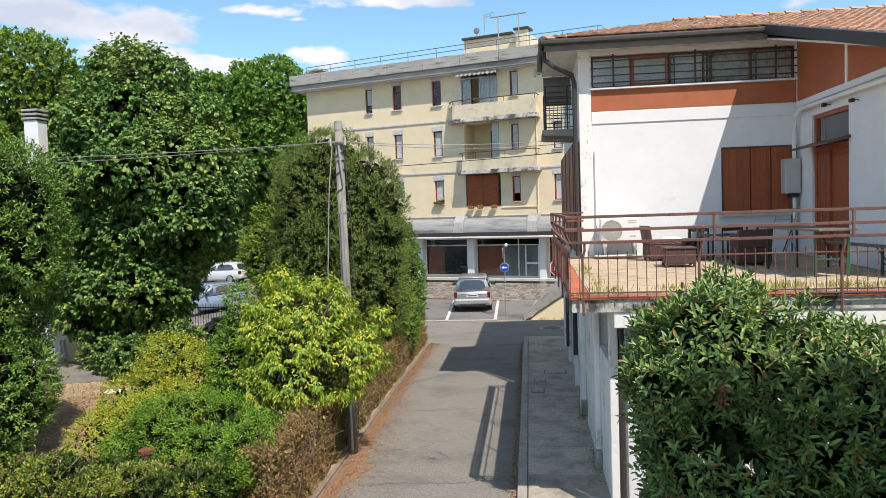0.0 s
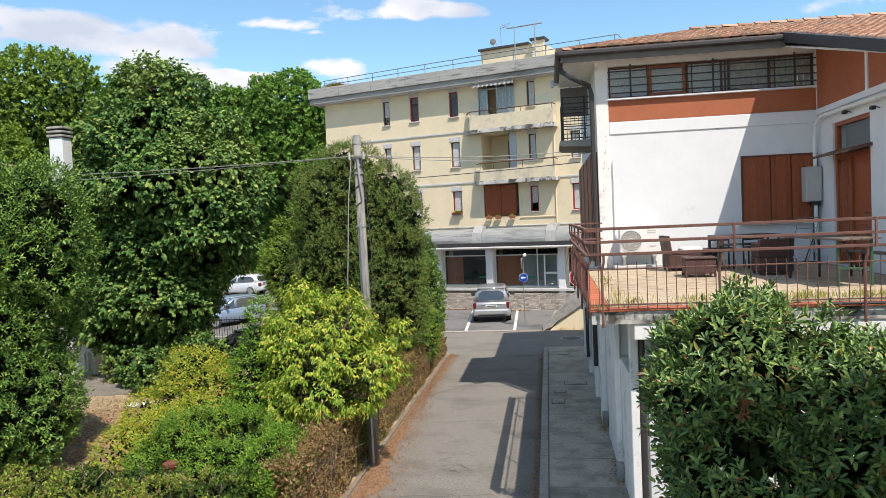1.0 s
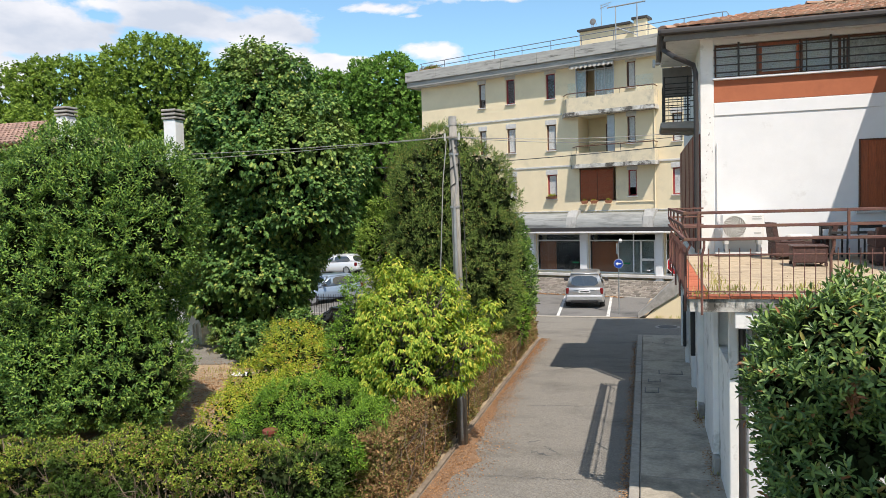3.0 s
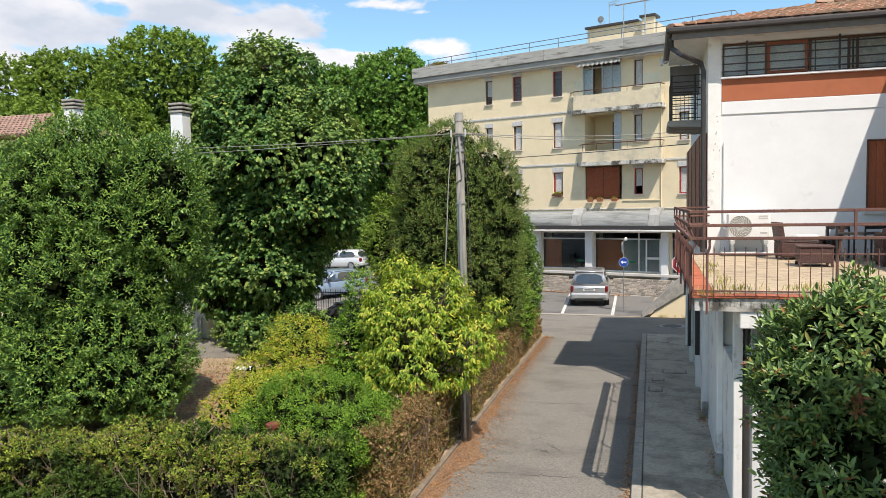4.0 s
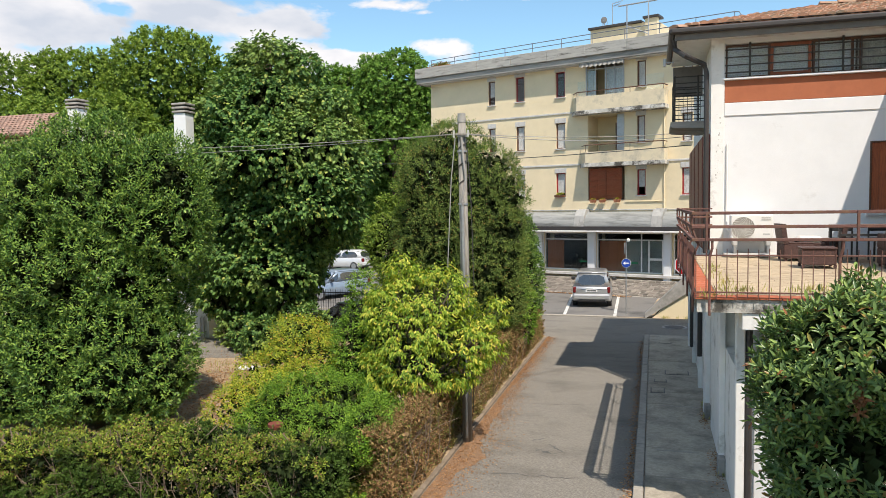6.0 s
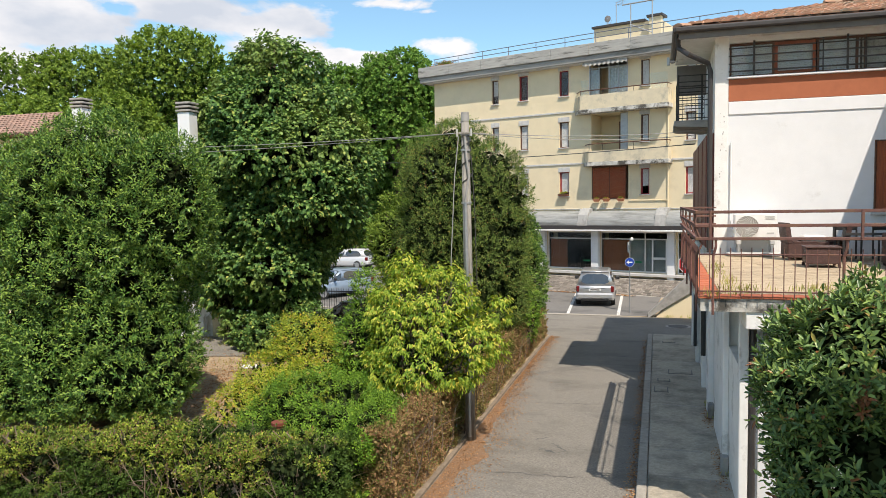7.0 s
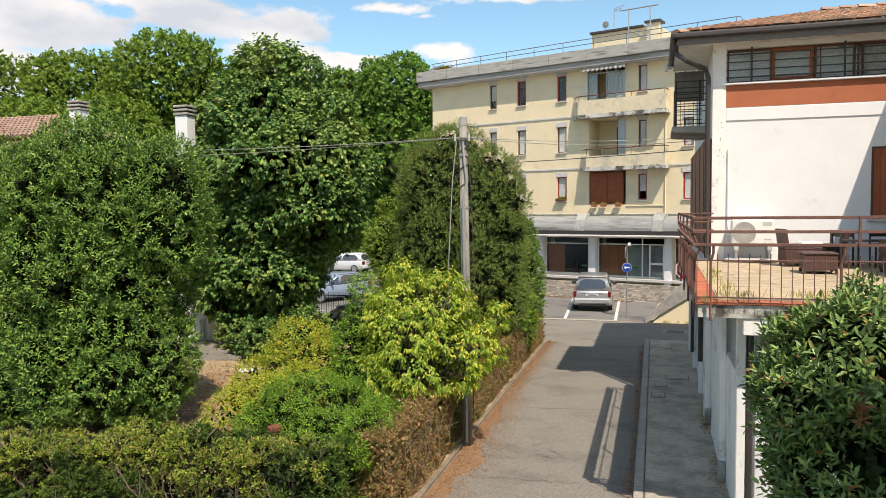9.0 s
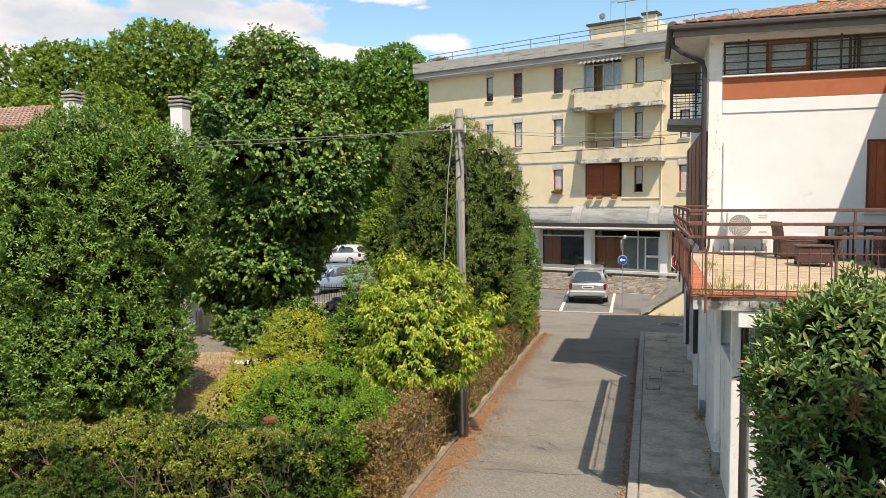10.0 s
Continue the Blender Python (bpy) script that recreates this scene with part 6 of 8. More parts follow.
# persimmon with yellowing leaves
tree("persimmon_tree", "small spreading persimmon with yellow-green drooping leaves", "tree", (-4.62, 13.2, 0),
     [(0.15, 0, 2.2, 0.85, 0.8, 0.65), (-0.35, 0, 2.55, 0.45, 0.6, 0.5), (0.05, 0.1, 2.85, 0.55, 0.5, 0.45), (0.6, 0, 2.75, 0.55, 0.6, 0.45), (1.25, -0.1, 2.05, 0.55, 0.5, 0.32), (1.6, -0.1, 2.3, 0.3, 0.3, 0.2), (-0.35, 0, 1.9, 0.4, 0.6, 0.5), (0.4, -0.5, 1.7, 0.75, 0.5, 0.4), (-0.3, -0.3, 1.5, 0.5, 0.5, 0.35), (-0.1, 0, 3.35, 0.22, 0.22, 0.25), (0.55, 0, 3.25, 0.2, 0.2, 0.25), (-0.5, 0, 3.1, 0.22, 0.22, 0.25), (0.9, 0, 3.1, 0.2, 0.2, 0.25), (1.75, 0, 2.6, 0.16, 0.16, 0.2), (0.95, -0.45, 1.75, 0.5, 0.35, 0.4), (0.9, -0.4, 2.3, 0.4, 0.3, 0.35), (0.25, 0, 3.25, 0.12, 0.12, 0.4), (0.75, 0.1, 3.05, 0.12, 0.12, 0.4), (-0.35, 0.1, 3.0, 0.12, 0.12, 0.4)],
     18, 1900, 8, 0.20, 0.100, L_PERSIMMON, 0.07, 0.9, aspect=0.40, rise=0.25, follow=0.8, spread=0.9, droop=1.05, upward=0.55, rich=True, core=0.1, core_leaf=0.12, rough=0.42, pits=-0.22, grain=2.0)
tree("shrub", "yellowing shrub with small drooping leaves", "shrub", (-7.35, 14.0, 0),
     [(0, 0, 1.0, 0.95, 0.9, 0.9), (0.05, 0, 1.75, 0.6, 0.6, 0.5), (-0.8, -0.3, 0.8, 0.65, 0.7, 0.6), (0.6, -0.4, 1.2, 0.75, 0.6, 0.7), (-0.3, 0, 1.95, 0.3, 0.3, 0.3), (0.3, -1.4, 0.8, 0.9, 0.7, 0.6), (-0.55, -1.6, 0.6, 0.6, 0.6, 0.5), (0.7, -1.2, 1.2, 0.4, 0.4, 0.4)],
     19, 3200, 9, 0.17, 0.070, L_GOLD, 0.05, 0.4, aspect=0.44, rise=0.6, spread=1.0, droop=0.35, upward=0.8, core=0.25, core_leaf=0.14, rough=0.16, pits=-0.7, grain=2.2)
tree("shrub", "rich green climbing shrub in the middle of the garden", "shrub", (-5.85, 13.9, 0),
     [(0, -0.3, 1.3, 0.5, 0.6, 1.2), (0.1, -0.1, 2.1, 0.38, 0.4, 0.8), (0.2, -0.5, 0.9, 0.7, 0.7, 0.8), (0.05, -0.1, 2.85, 0.22, 0.22, 0.5)],
     20, 1500, 9, 0.16, 0.075, L_BUSH, 0.05, 0.4, aspect=0.44, rise=0.5, droop=0.3, upward=0.8, core=0.6, core_leaf=0.14)
tree("shrub", "low spreading dark green shrub behind the front hedge", "shrub", (-5.55, 11.3, 0),
     [(0, 0, 0.90, 1.15, 0.9, 0.85), (-0.9, 0.0, 0.75, 0.7, 0.8, 0.65), (0.75, -0.3, 0.75, 0.6, 0.8, 0.75), (1.02, -1.0, 0.72, 0.36, 0.5, 0.66), (0.45, -0.8, 0.85, 0.7, 0.6, 0.62), (1.15, -0.3, 0.95, 0.35, 0.5, 0.5), (1.30, -1.60, 0.80, 0.20, 0.24, 0.50), (1.25, -0.95, 1.15, 0.34, 0.45, 0.38)],
     22, 4300, 10, 0.12, 0.055, L_BUSH, 0.05, 0.4, aspect=0.46, rise=0.9, spread=1.1, droop=0.1, upward=0.9, core=0.6, core_leaf=0.14, rough=0.3, pits=-0.3, grain=2.6)
tree("shrub", "shadowed green shrub under the linden", "shrub", (-11.6, 19.9, 0),
     [(0, 0, 0.6, 0.7, 0.7, 0.6), (0.6, -0.2, 0.5, 0.6, 0.6, 0.5), (-1.0, 0.9, 0.5, 0.8, 0.6, 0.55), (-2.0, 1.7, 0.5, 0.8, 0.6, 0.5), (0.9, 1.0, 0.7, 0.9, 0.7, 0.7)],
     23, 1000, 8, 0.2, 0.13, L_LINDEN, 0.04, 0.3, droop=0.5, aspect=0.7, rich=True, core=0.5)
# big cherry laurel before the terrace
tree("cherry_laurel", "large glossy cherry laurel bush standing before the terrace", "shrub", (3.76, 8.2, -0.08),
     [(-2.0, 0.1, 2.75, 0.66, 0.8, 0.85), (-1.75, 0, 3.10, 0.72, 0.8, 0.68), (-0.75, -0.1, 2.50, 1.0, 1.0, 0.85), (-0.6, -0.5, 0.9, 0.9, 0.9, 0.9), (0.5, -0.4, 2.08, 1.3, 1.2, 1.0), (1.7, -0.6, 2.10, 1.3, 1.2, 1.0), (-1.75, -0.2, 1.9, 0.8, 0.9, 0.9), (-1.85, -0.3, 0.9, 0.85, 0.8, 0.95), (0.1, -0.6, 1.2, 1.4, 1.1, 1.2), (1.6, -0.8, 1.2, 1.5, 1.1, 1.2), (-1.65, 0.1, 3.62, 0.3, 0.35, 0.3), (0.0, -0.2, 2.85, 0.30, 0.4, 0.35), (0.75, 0.2, 3.15, 0.13, 0.13, 0.40), (1.75, 0.1, 2.95, 0.16, 0.16, 0.32), (-2.2, 0, 3.2, 0.25, 0.3, 0.3), (-0.80, 0.2, 3.25, 0.15, 0.18, 0.35)],
     25, 6200, 9, 0.17, 0.125, L_CHERRY, 0.09, 0.8, aspect=0.37, rise=0.75, follow=0.7, spread=0.95, droop=0.05, upward=0.3, rich=True, fold=0.14, rough=0.22, pits=-0.45, grain=1.6, core=1.3, core_leaf=0.16)


# clipped hedges
def hedge(name, label, x0, y0, x1, y1, z1, seed, clumps, per, leaf, material, taper=0.0, gaps=-0.30, ragged=0.14, twigs=22, inner=None, tops=None, stubs=0):
    """A clipped hedge; tops: its height along x as two rows, the places and the shares of z1; stubs: bare cut branches on top."""
    rng = np.random.default_rng(seed)
    t = thing(name, ((x0 + x1) / 2, (y0 + y1) / 2, 0), 0, label, "hedge")
    hx, hy = (x1 - x0) / 2, (y1 - y0) / 2
    share = lambda x, y: (np.interp(x + (x0 + x1) / 2, *tops) if tops else 1.0) * (1.0 - taper * (y + hy) / (2 * hy))
    m = Mesh()
    for k in range(stubs):
        x, y = rng.uniform(-hx, hx), rng.uniform(-hy * 0.2, hy)
        z = z1 * share(x, y)
        limb(m, rng, (x, y, z - 0.25), (x + rng.normal() * 0.16, y + rng.normal() * 0.12, z + rng.uniform(0.0, 0.14)), 0.016, 0.008, 5, 0.15, 3)
    for k in range(int((hx + hy) * twigs)):
        x, y = rng.uniform(-hx, hx) * 0.92, rng.uniform(-hy, hy) * 0.97
        q = (x + rng.normal() * 0.2, y + rng.normal() * 0.2, z1 * rng.uniform(0.75, 1.08) * share(x, y))
        limb(m, rng, (x, y, 0), q, 0.011, 0.004, 4, 0.12, 3)
        for j in range(2):
            limb(m, rng, (x * 0.5 + q[0] * 0.5, y * 0.5 + q[1] * 0.5, q[2] * 0.6), (q[0] + rng.normal() * 0.2, q[1] + rng.normal() * 0.2, q[2] * rng.uniform(0.7, 1.05)), 0.006, 0.003, 3, 0.1, 2)
    part("brushwood", m, M["twig"], t, "dry brown twigs")["kind"] = "stuff"

    def shell(count, depth):
        area = np.array([2 * hy * z1, 2 * hy * z1, 2 * hx * z1, 2 * hx * z1, 4 * hx * hy])
        pick = rng.choice(5, count, p=area / area.sum())
        u, v = rng.uniform(-1, 1, count), rng.uniform(0, 1, count)
        at, out = np.zeros((count, 3)), np.zeros((count, 3))
        for k, (ax, sg) in enumerate(((0, -1), (0, 1), (1, -1), (1, 1), (2, 1))):
            s = pick == k
            if ax == 2:
                at[s, 0], at[s, 1], at[s, 2] = u[s] * hx, (v[s] * 2 - 1) * hy, z1 - depth
            elif ax == 0:
                at[s, 0], at[s, 1], at[s, 2] = sg * (hx - depth), u[s] * hy, v[s] * z1
            else:
                at[s, 0], at[s, 1], at[s, 2] = u[s] * hx, sg * (hy - depth), v[s] * z1
            out[s, ax] = sg
        wob = np.array([noise.noise(Vector((p[0] * 2.4 + seed, p[1] * 2.4, p[2] * 2.4))) + 0.6 * noise.noise(Vector((p[0] * 6 + seed, p[1] * 6, p[2] * 6))) for p in at])
        return at, out, wob

    c, out, wob = shell(clumps, 0.04)
    keep = wob > gaps
    c, out, wob = c[keep], out[keep], wob[keep]
    c = c + out * (wob * ragged)[:, None]
    axis = out * 0.6 + np.array([0, 0, 0.6]) + rng.normal(size=c.shape) * 0.5
    at, along, face, ln, wd = sprigs(rng, c - out * 0.04, axis, per, 0.10, leaf, 0.58, 1.0, 0.0, 0.5, 0.3)
    at[:, 2] *= share(at[:, 0], at[:, 1])
    at[:, 2] = np.maximum(at[:, 2], 0.02)
    blades("foliage", at, along, face, ln, wd, material, t, "stuff")
    # leaves deeper in; by default L_INNER, its colour darkened as if in shade
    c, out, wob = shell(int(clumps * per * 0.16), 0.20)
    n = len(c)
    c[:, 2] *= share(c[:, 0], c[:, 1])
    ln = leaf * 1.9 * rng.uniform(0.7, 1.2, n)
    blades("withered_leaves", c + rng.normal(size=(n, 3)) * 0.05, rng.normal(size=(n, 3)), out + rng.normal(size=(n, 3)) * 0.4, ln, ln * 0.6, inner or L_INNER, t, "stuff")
    return t


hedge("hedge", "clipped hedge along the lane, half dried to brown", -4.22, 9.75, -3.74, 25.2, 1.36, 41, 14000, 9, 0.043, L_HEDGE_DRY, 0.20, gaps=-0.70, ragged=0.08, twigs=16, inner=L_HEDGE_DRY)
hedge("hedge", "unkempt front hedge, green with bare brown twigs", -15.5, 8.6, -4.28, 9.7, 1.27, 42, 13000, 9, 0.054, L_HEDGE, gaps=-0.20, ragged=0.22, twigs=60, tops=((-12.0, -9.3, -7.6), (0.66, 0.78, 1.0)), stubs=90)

# the wood behind, each tree apart
def wood_tree(x, y, top, r, seed, material, label, dense):
    rng = np.random.default_rng(seed)
    zc = top - r * 1.08
    lobes = [(0, 0, zc, r * 0.92, r * 0.92, r * 0.98), (0, 0, zc - r * 1.0, r * 1.0, r * 0.95, r * 1.0)]
    for k in range(9):
        a = rng.uniform(0, 2 * math.pi)
        lobes.append((math.cos(a) * r * 0.62, math.sin(a) * r * 0.5, zc + rng.uniform(-1.2, 0.60) * r, r * rng.uniform(0.35, 0.50), r * rng.uniform(0.35, 0.50), r * rng.uniform(0.35, 0.48)))
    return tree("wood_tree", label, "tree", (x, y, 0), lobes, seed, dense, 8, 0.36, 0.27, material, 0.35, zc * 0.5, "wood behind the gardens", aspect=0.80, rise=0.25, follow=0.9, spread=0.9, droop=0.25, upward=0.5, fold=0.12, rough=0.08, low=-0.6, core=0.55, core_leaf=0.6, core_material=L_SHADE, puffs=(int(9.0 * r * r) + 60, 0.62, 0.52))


for x, y, top, r, seed, kind_, dense in (
        (-41.9, 56, 21.6, 6.0, 101, 0, 4700), (-51.7, 56, 20.2, 5.2, 102, 0, 3800), (-62.4, 56, 20.8, 5.0, 103, 0, 3200), (-36.0, 58, 17.6, 4.4, 105, 1, 2400),
        (-30.3, 57, 17.0, 3.6, 106, 1, 2600), (-25.3, 56, 16.5, 3.4, 107, 1, 2800), (-20.1, 55, 17.3, 3.5, 108, 1, 3200), (-41.0, 48, 14.2, 4.4, 109, 0, 2600), (-50.0, 49, 14.6, 4.8, 110, 0, 2600),
        (-33.5, 50, 13.0, 4.0, 111, 1, 2400), (-27.2, 56, 13.5, 4.0, 112, 1, 2800), (-21.6, 58, 13.0, 3.8, 114, 1, 2800), (-59.0, 48, 13.8, 4.4, 115, 0, 2400), (-24.4, 55.5, 9.0, 3.0, 116, 1, 2000)):
    wood_tree(x, y, top, r, seed, (L_WOOD, L_WOOD_DEEP)[kind_], ("tall sunlit yellow-green tree in the wood behind", "tall deep green tree in the wood behind")[kind_], dense)


# ---- the lane: pole, cables, signs, cars ----
pole = thing("utility_pole", (-3.57, 13.66, 0), 0, "weathered grey timber utility pole wound with cables", "utility pole")
m = Mesh(); m.tube([(0.02, 0, -0.2), (0.01, 0, 3.3), (-0.02, 0, 6.42)], 0.098, 14, 0.076)
part("shaft", m, M["pole_wood"], pole, "", True)
m = Mesh(); m.tube([(-0.02, 0, 6.30), (-0.02, 0, 6.47)], 0.084, 14, 0.075)
part("cap", m, M["grey_concrete"], pole)
m = Mesh(); m.tube([(0.03, -0.11, 0.1), (0.02, -0.10, 2.4), (0.0, -0.09, 4.72)], 0.03, 10)
part("conduit", m, M["grey_metal"], pole, "pale steel cable conduit")
m = Mesh(); m.tube([(0.0, -0.115, 4.72), (0.03, -0.115, 4.95), (0.07, -0.09, 5.2), (0.03, -0.11, 5.6), (0.0, -0.10, 6.0)], 0.022, 8)
part("cable_tail", m, M["cable"], pole)
m = Mesh()
for k in range(40):
    a, b = k * 0.55, (k + 1) * 0.55
    za, zb = 4.9 + k * 0.03, 4.9 + (k + 1) * 0.03
    r = 0.092
    m.tube([(r * math.cos(a), r * math.sin(a), za), (r * math.cos(b), r * math.sin(b), zb)], 0.010, 5, None, False)
part("cable_wrap", m, M["cable_dark"], pole, "dark cable wound round the pole")
for z in (6.02, 5.72, 4.7, 3.2):
    m = Mesh(); m.tube([(-0.01, 0, z), (-0.01, 0, z + 0.04)], 0.098, 14)
    part("band", m, M["grey_metal"], pole)
m = Mesh(); m.box(-0.14, -0.13, 6.04, 0.12, -0.09, 6.08, 0.008)
part("bracket", m, M["pole_wood"], pole)
for x in (-0.15, 0.13):
    m = Mesh(); m.tube([(x, -0.115, 6.0), (x, -0.115, 6.14)], 0.020, 8)
    part("insulator", m, M["grey_box"], pole)
m = Mesh(); m.tube([(-0.12, -0.12, 6.0), (-0.2, -0.16, 5.2), (-0.28, -0.2, 3.6), (-0.30, -0.22, 2.0), (-0.22, -0.2, 0.3)], 0.010, 5)
part("loose_wire", m, M["cable"], pole)
m = Mesh(); m.tube([(0.10, -0.05, 5.8), (0.17, -0.06, 4.6), (0.20, -0.05, 3.0), (0.16, -0.05, 0.6)], 0.008, 5)
part("loose_wire", m, M["cable_dark"], pole)


def cable(a, b, sag, r, material, label):
    m = Mesh()
    a, b = Vector(a), Vector(b)
    m.tube([a.lerp(b, t) - Vector((0, 0, sag * 4 * t * (1 - t))) for t in [k / 24 for k in range(25)]], r, 5)
    tagged(part("overhead_cable", m, material), label, "cable", "overhead cables")


B = Vector((-3.6, 13.54, 6.07))
cable(B, (1.10, 18.25, 6.36), 0.10, 0.0075, M["cable"], "pale overhead cable from the pole to the house")
cable(B, (1.10, 18.6, 6.30), 0.14, 0.0075, M["cable"], "pale overhead cable from the pole to the house")
cable(B, (-21.5, 17.6, 6.85), 0.22, 0.007, M["cable"], "pale overhead cable from the pole to the gardens")
cable(B, (-21.5, 17.8, 6.5), 0.20, 0.007, M["cable"], "pale overhead cable from the pole to the gardens")
cable((1.03, 22.0, 6.32), (-11.6, 29.0, 6.5), 0.10, 0.014, M["cable_dark"], "dark overhead cable across the street")
cable((-11.6, 29.0, 6.5), (-30, 38, 7.2), 0.3, 0.014, M["cable_dark"], "dark overhead cable behind the trees")

sp = thing("direction_sign", (-1.12, 31.3, 0), 0, "round blue arrow sign and small lamp on a grey post", "road sign")
m = Mesh(); m.tube([(0, 0, 0), (0, 0, 3.05)], 0.026, 10); part("post", m, M["grey_metal"], sp)
m = Mesh(); m.tube([(0, -0.05, 2.15), (0, -0.065, 2.15)], 0.195, 28); part("disc", m, M["sign_white"], sp, "white rim")
m = Mesh(); m.tube([(0, -0.064, 2.15), (0, -0.071, 2.15)], 0.183, 28); part("face", m, M["sign_blue"], sp, "blue face")
m = Mesh()
m.prism([(-0.125, 2.15), (-0.035, 2.225), (-0.035, 2.175), (0.115, 2.175), (0.115, 2.125), (-0.035, 2.125), (-0.035, 2.075)], -0.077, -0.0705, "y")
part("arrow", m, M["sign_white"], sp, "white arrow")
m = Mesh(); m.box(-0.09, -0.05, 2.55, -0.035, 0.01, 3.0, 0.015); part("box", m, M["grey_box"], sp)
m = Mesh(); m.tube([(0, 0, 3.0), (0.03, -0.05, 3.1), (0.10, -0.16, 3.17)], 0.022, 8); part("arm", m, M["grey_metal"], sp)
m = Mesh(); m.loft([[(0.10 + sx * w, -0.30 + sy * d, z) for sx, sy in ((-1, -1), (1, -1), (1, 1), (-1, 1))] for z, w, d in ((3.06, 0.045, 0.10), (3.13, 0.06, 0.13), (3.21, 0.035, 0.09))])
part("lamp_head", m, M["white_metal"], sp)

st = thing("stop_sign", (1.25, 31.0, 0), 0, "red eight-sided stop sign with white letters", "road sign")
m = Mesh(); m.tube([(0, 0.03, 0), (0, 0.03, 2.55)], 0.03, 8); part("post", m, M["grey_metal"], st)
octagon = lambda r, zc: [(r * math.cos(math.pi / 8 + k * math.pi / 4), zc + r * math.sin(math.pi / 8 + k * math.pi / 4)) for k in range(8)]
m = Mesh(); m.prism(octagon(0.45, 2.12), -0.012, 0.0, "y"); part("plate", m, M["sign_white"], st, "white rim")
m = Mesh(); m.prism(octagon(0.415, 2.12), -0.018, -0.0115, "y"); part("face", m, M["sign_red"], st, "red face")


def lettering(text, size, parent, m, material, depth=0.004):
    """Raised letters as a mesh."""
    c = bpy.data.curves.new("text", "FONT")
    c.body, c.size, c.extrude, c.align_x, c.align_y = text, size, depth, "CENTER", "CENTER"
    tmp = bpy.data.objects.new("text", c)
    me = bpy.data.meshes.new_from_object(tmp)
    bpy.data.objects.remove(tmp)
    me.materials.clear()
    me.materials.append(material)
    ob = new("lettering", me)
    ob.parent = parent
    ob.matrix_basis = m
    return ob


lettering("STOP", 0.30, st, pose(0, -0.022, 2.12, 90, 0, 0) @ Matrix.Diagonal((0.95, 1.25, 1, 1)), M["sign_white"])


def car(name, label, loc, rz, paint, length=4.35, width=1.74, height=1.62, van=True, group="parked cars"):
    """A parked car, its nose towards +y: lower body, glasshouse, roof, wheels, lamps, bumpers, plates."""
    t = thing(name, loc, rz, label, "car", group)
    h, hw, L = height, width / 2, length / 2
    belt = h * (0.60 if van else 0.63)

    def ring(y, w, z0, z1, r):
        return [(-w + r * 0.4, y, z0), (-w, y, z0 + r), (-w, y, (z0 + z1) / 2), (-w * 0.985, y, z1 - r * 0.5), (-w * 0.93, y, z1),
                (w * 0.93, y, z1), (w * 0.985, y, z1 - r * 0.5), (w, y, (z0 + z1) / 2), (w, y, z0 + r), (w - r * 0.4, y, z0)]

    m = Mesh()
    nose = belt * 0.78 if van else belt * 0.76
    st_ = [(-L, 0.80, 0.44, belt * 0.90), (-L + 0.04, 0.88, 0.36, belt * 0.96), (-L + 0.14, 0.95, 0.30, belt * 0.99), (-L + 0.45, 1.0, 0.24, belt), (-L * 0.3, 1.0, 0.22, belt * 0.985), (L * 0.28, 1.0, 0.22, belt * 0.95), (L * 0.50, 1.0, 0.22, nose * 1.08), (L - 0.35, 0.98, 0.26, nose), (L - 0.08, 0.88, 0.30, nose * 0.86), (L, 0.74, 0.40, nose * 0.72)]
    m.loft([ring(y, hw * w, z0, z1, 0.10) for y, w, z0, z1 in st_])
    part("body", m, paint, t, "", True)
    gb, gf, rb, rf = -L + (0.10 if van else 0.14), L * 0.40, -L + (0.34 if van else 0.55), L * 0.06
    lo, hi = belt - 0.03, h - 0.06
    base = [(-hw * 0.93, gb), (hw * 0.93, gb), (hw * 0.95, 0), (hw * 0.90, gf), (-hw * 0.90, gf), (-hw * 0.95, 0)]
    top = [(-hw * 0.69, rb), (hw * 0.69, rb), (hw * 0.76, -0.1), (hw * 0.69, rf), (-hw * 0.69, rf), (-hw * 0.76, -0.1)]
    m = Mesh()
    m.loft([[(x, y, lo) for x, y in base], [(x, y, hi) for x, y in top]])
    me = m.mesh("cabin", True)
    bm = bmesh.new()
    bm.from_mesh(me)
    bmesh.ops.bevel(bm, geom=[e for e in bm.edges if abs(e.verts[0].co.z - e.verts[1].co.z) > 0.2 and abs(e.verts[0].co.y) > 0.25], offset=0.075, segments=3, affect="EDGES")
    bm.to_mesh(me)
    bm.free()
    part("cabin", me, paint, t)

    def pane(name, a, b, u0, u1, v0, v1):
        """A window let into the side of the cabin that stands on the corners a and b."""
        P = [Vector((*base[a], lo)), Vector((*base[b], lo)), Vector((*top[b], hi)), Vector((*top[a], hi))]
        at = lambda u, v: P[0].lerp(P[1], u).lerp(P[3].lerp(P[2], u), v)
        nor = (P[1] - P[0]).cross(P[3] - P[0]).normalized()
        c, e = 0.16 * (u1 - u0), 0.22 * (v1 - v0)
        uv = [(u0 + c, v0), (u1 - c, v0), (u1, v0 + e), (u1, v1 - e), (u1 - c, v1), (u0 + c, v1), (u0, v1 - e), (u0, v0 + e)]
        q = [at(*k) for k in uv]
        m = Mesh()
        m.loft([[tuple(k - nor * 0.01) for k in q], [tuple(k + nor * 0.008) for k in q]])
        part(name, m, M["car_glass"], t)

    pane("rear_window", 0, 1, 0.09, 0.91, 0.14, 0.84)
    pane("side_window", 1, 2, 0.16, 0.93, 0.10, 0.88)
    pane("side_window", 2, 3, 0.06, 0.90, 0.10, 0.88)
    pane("windscreen", 3, 4, 0.04, 0.96, 0.08, 0.94)
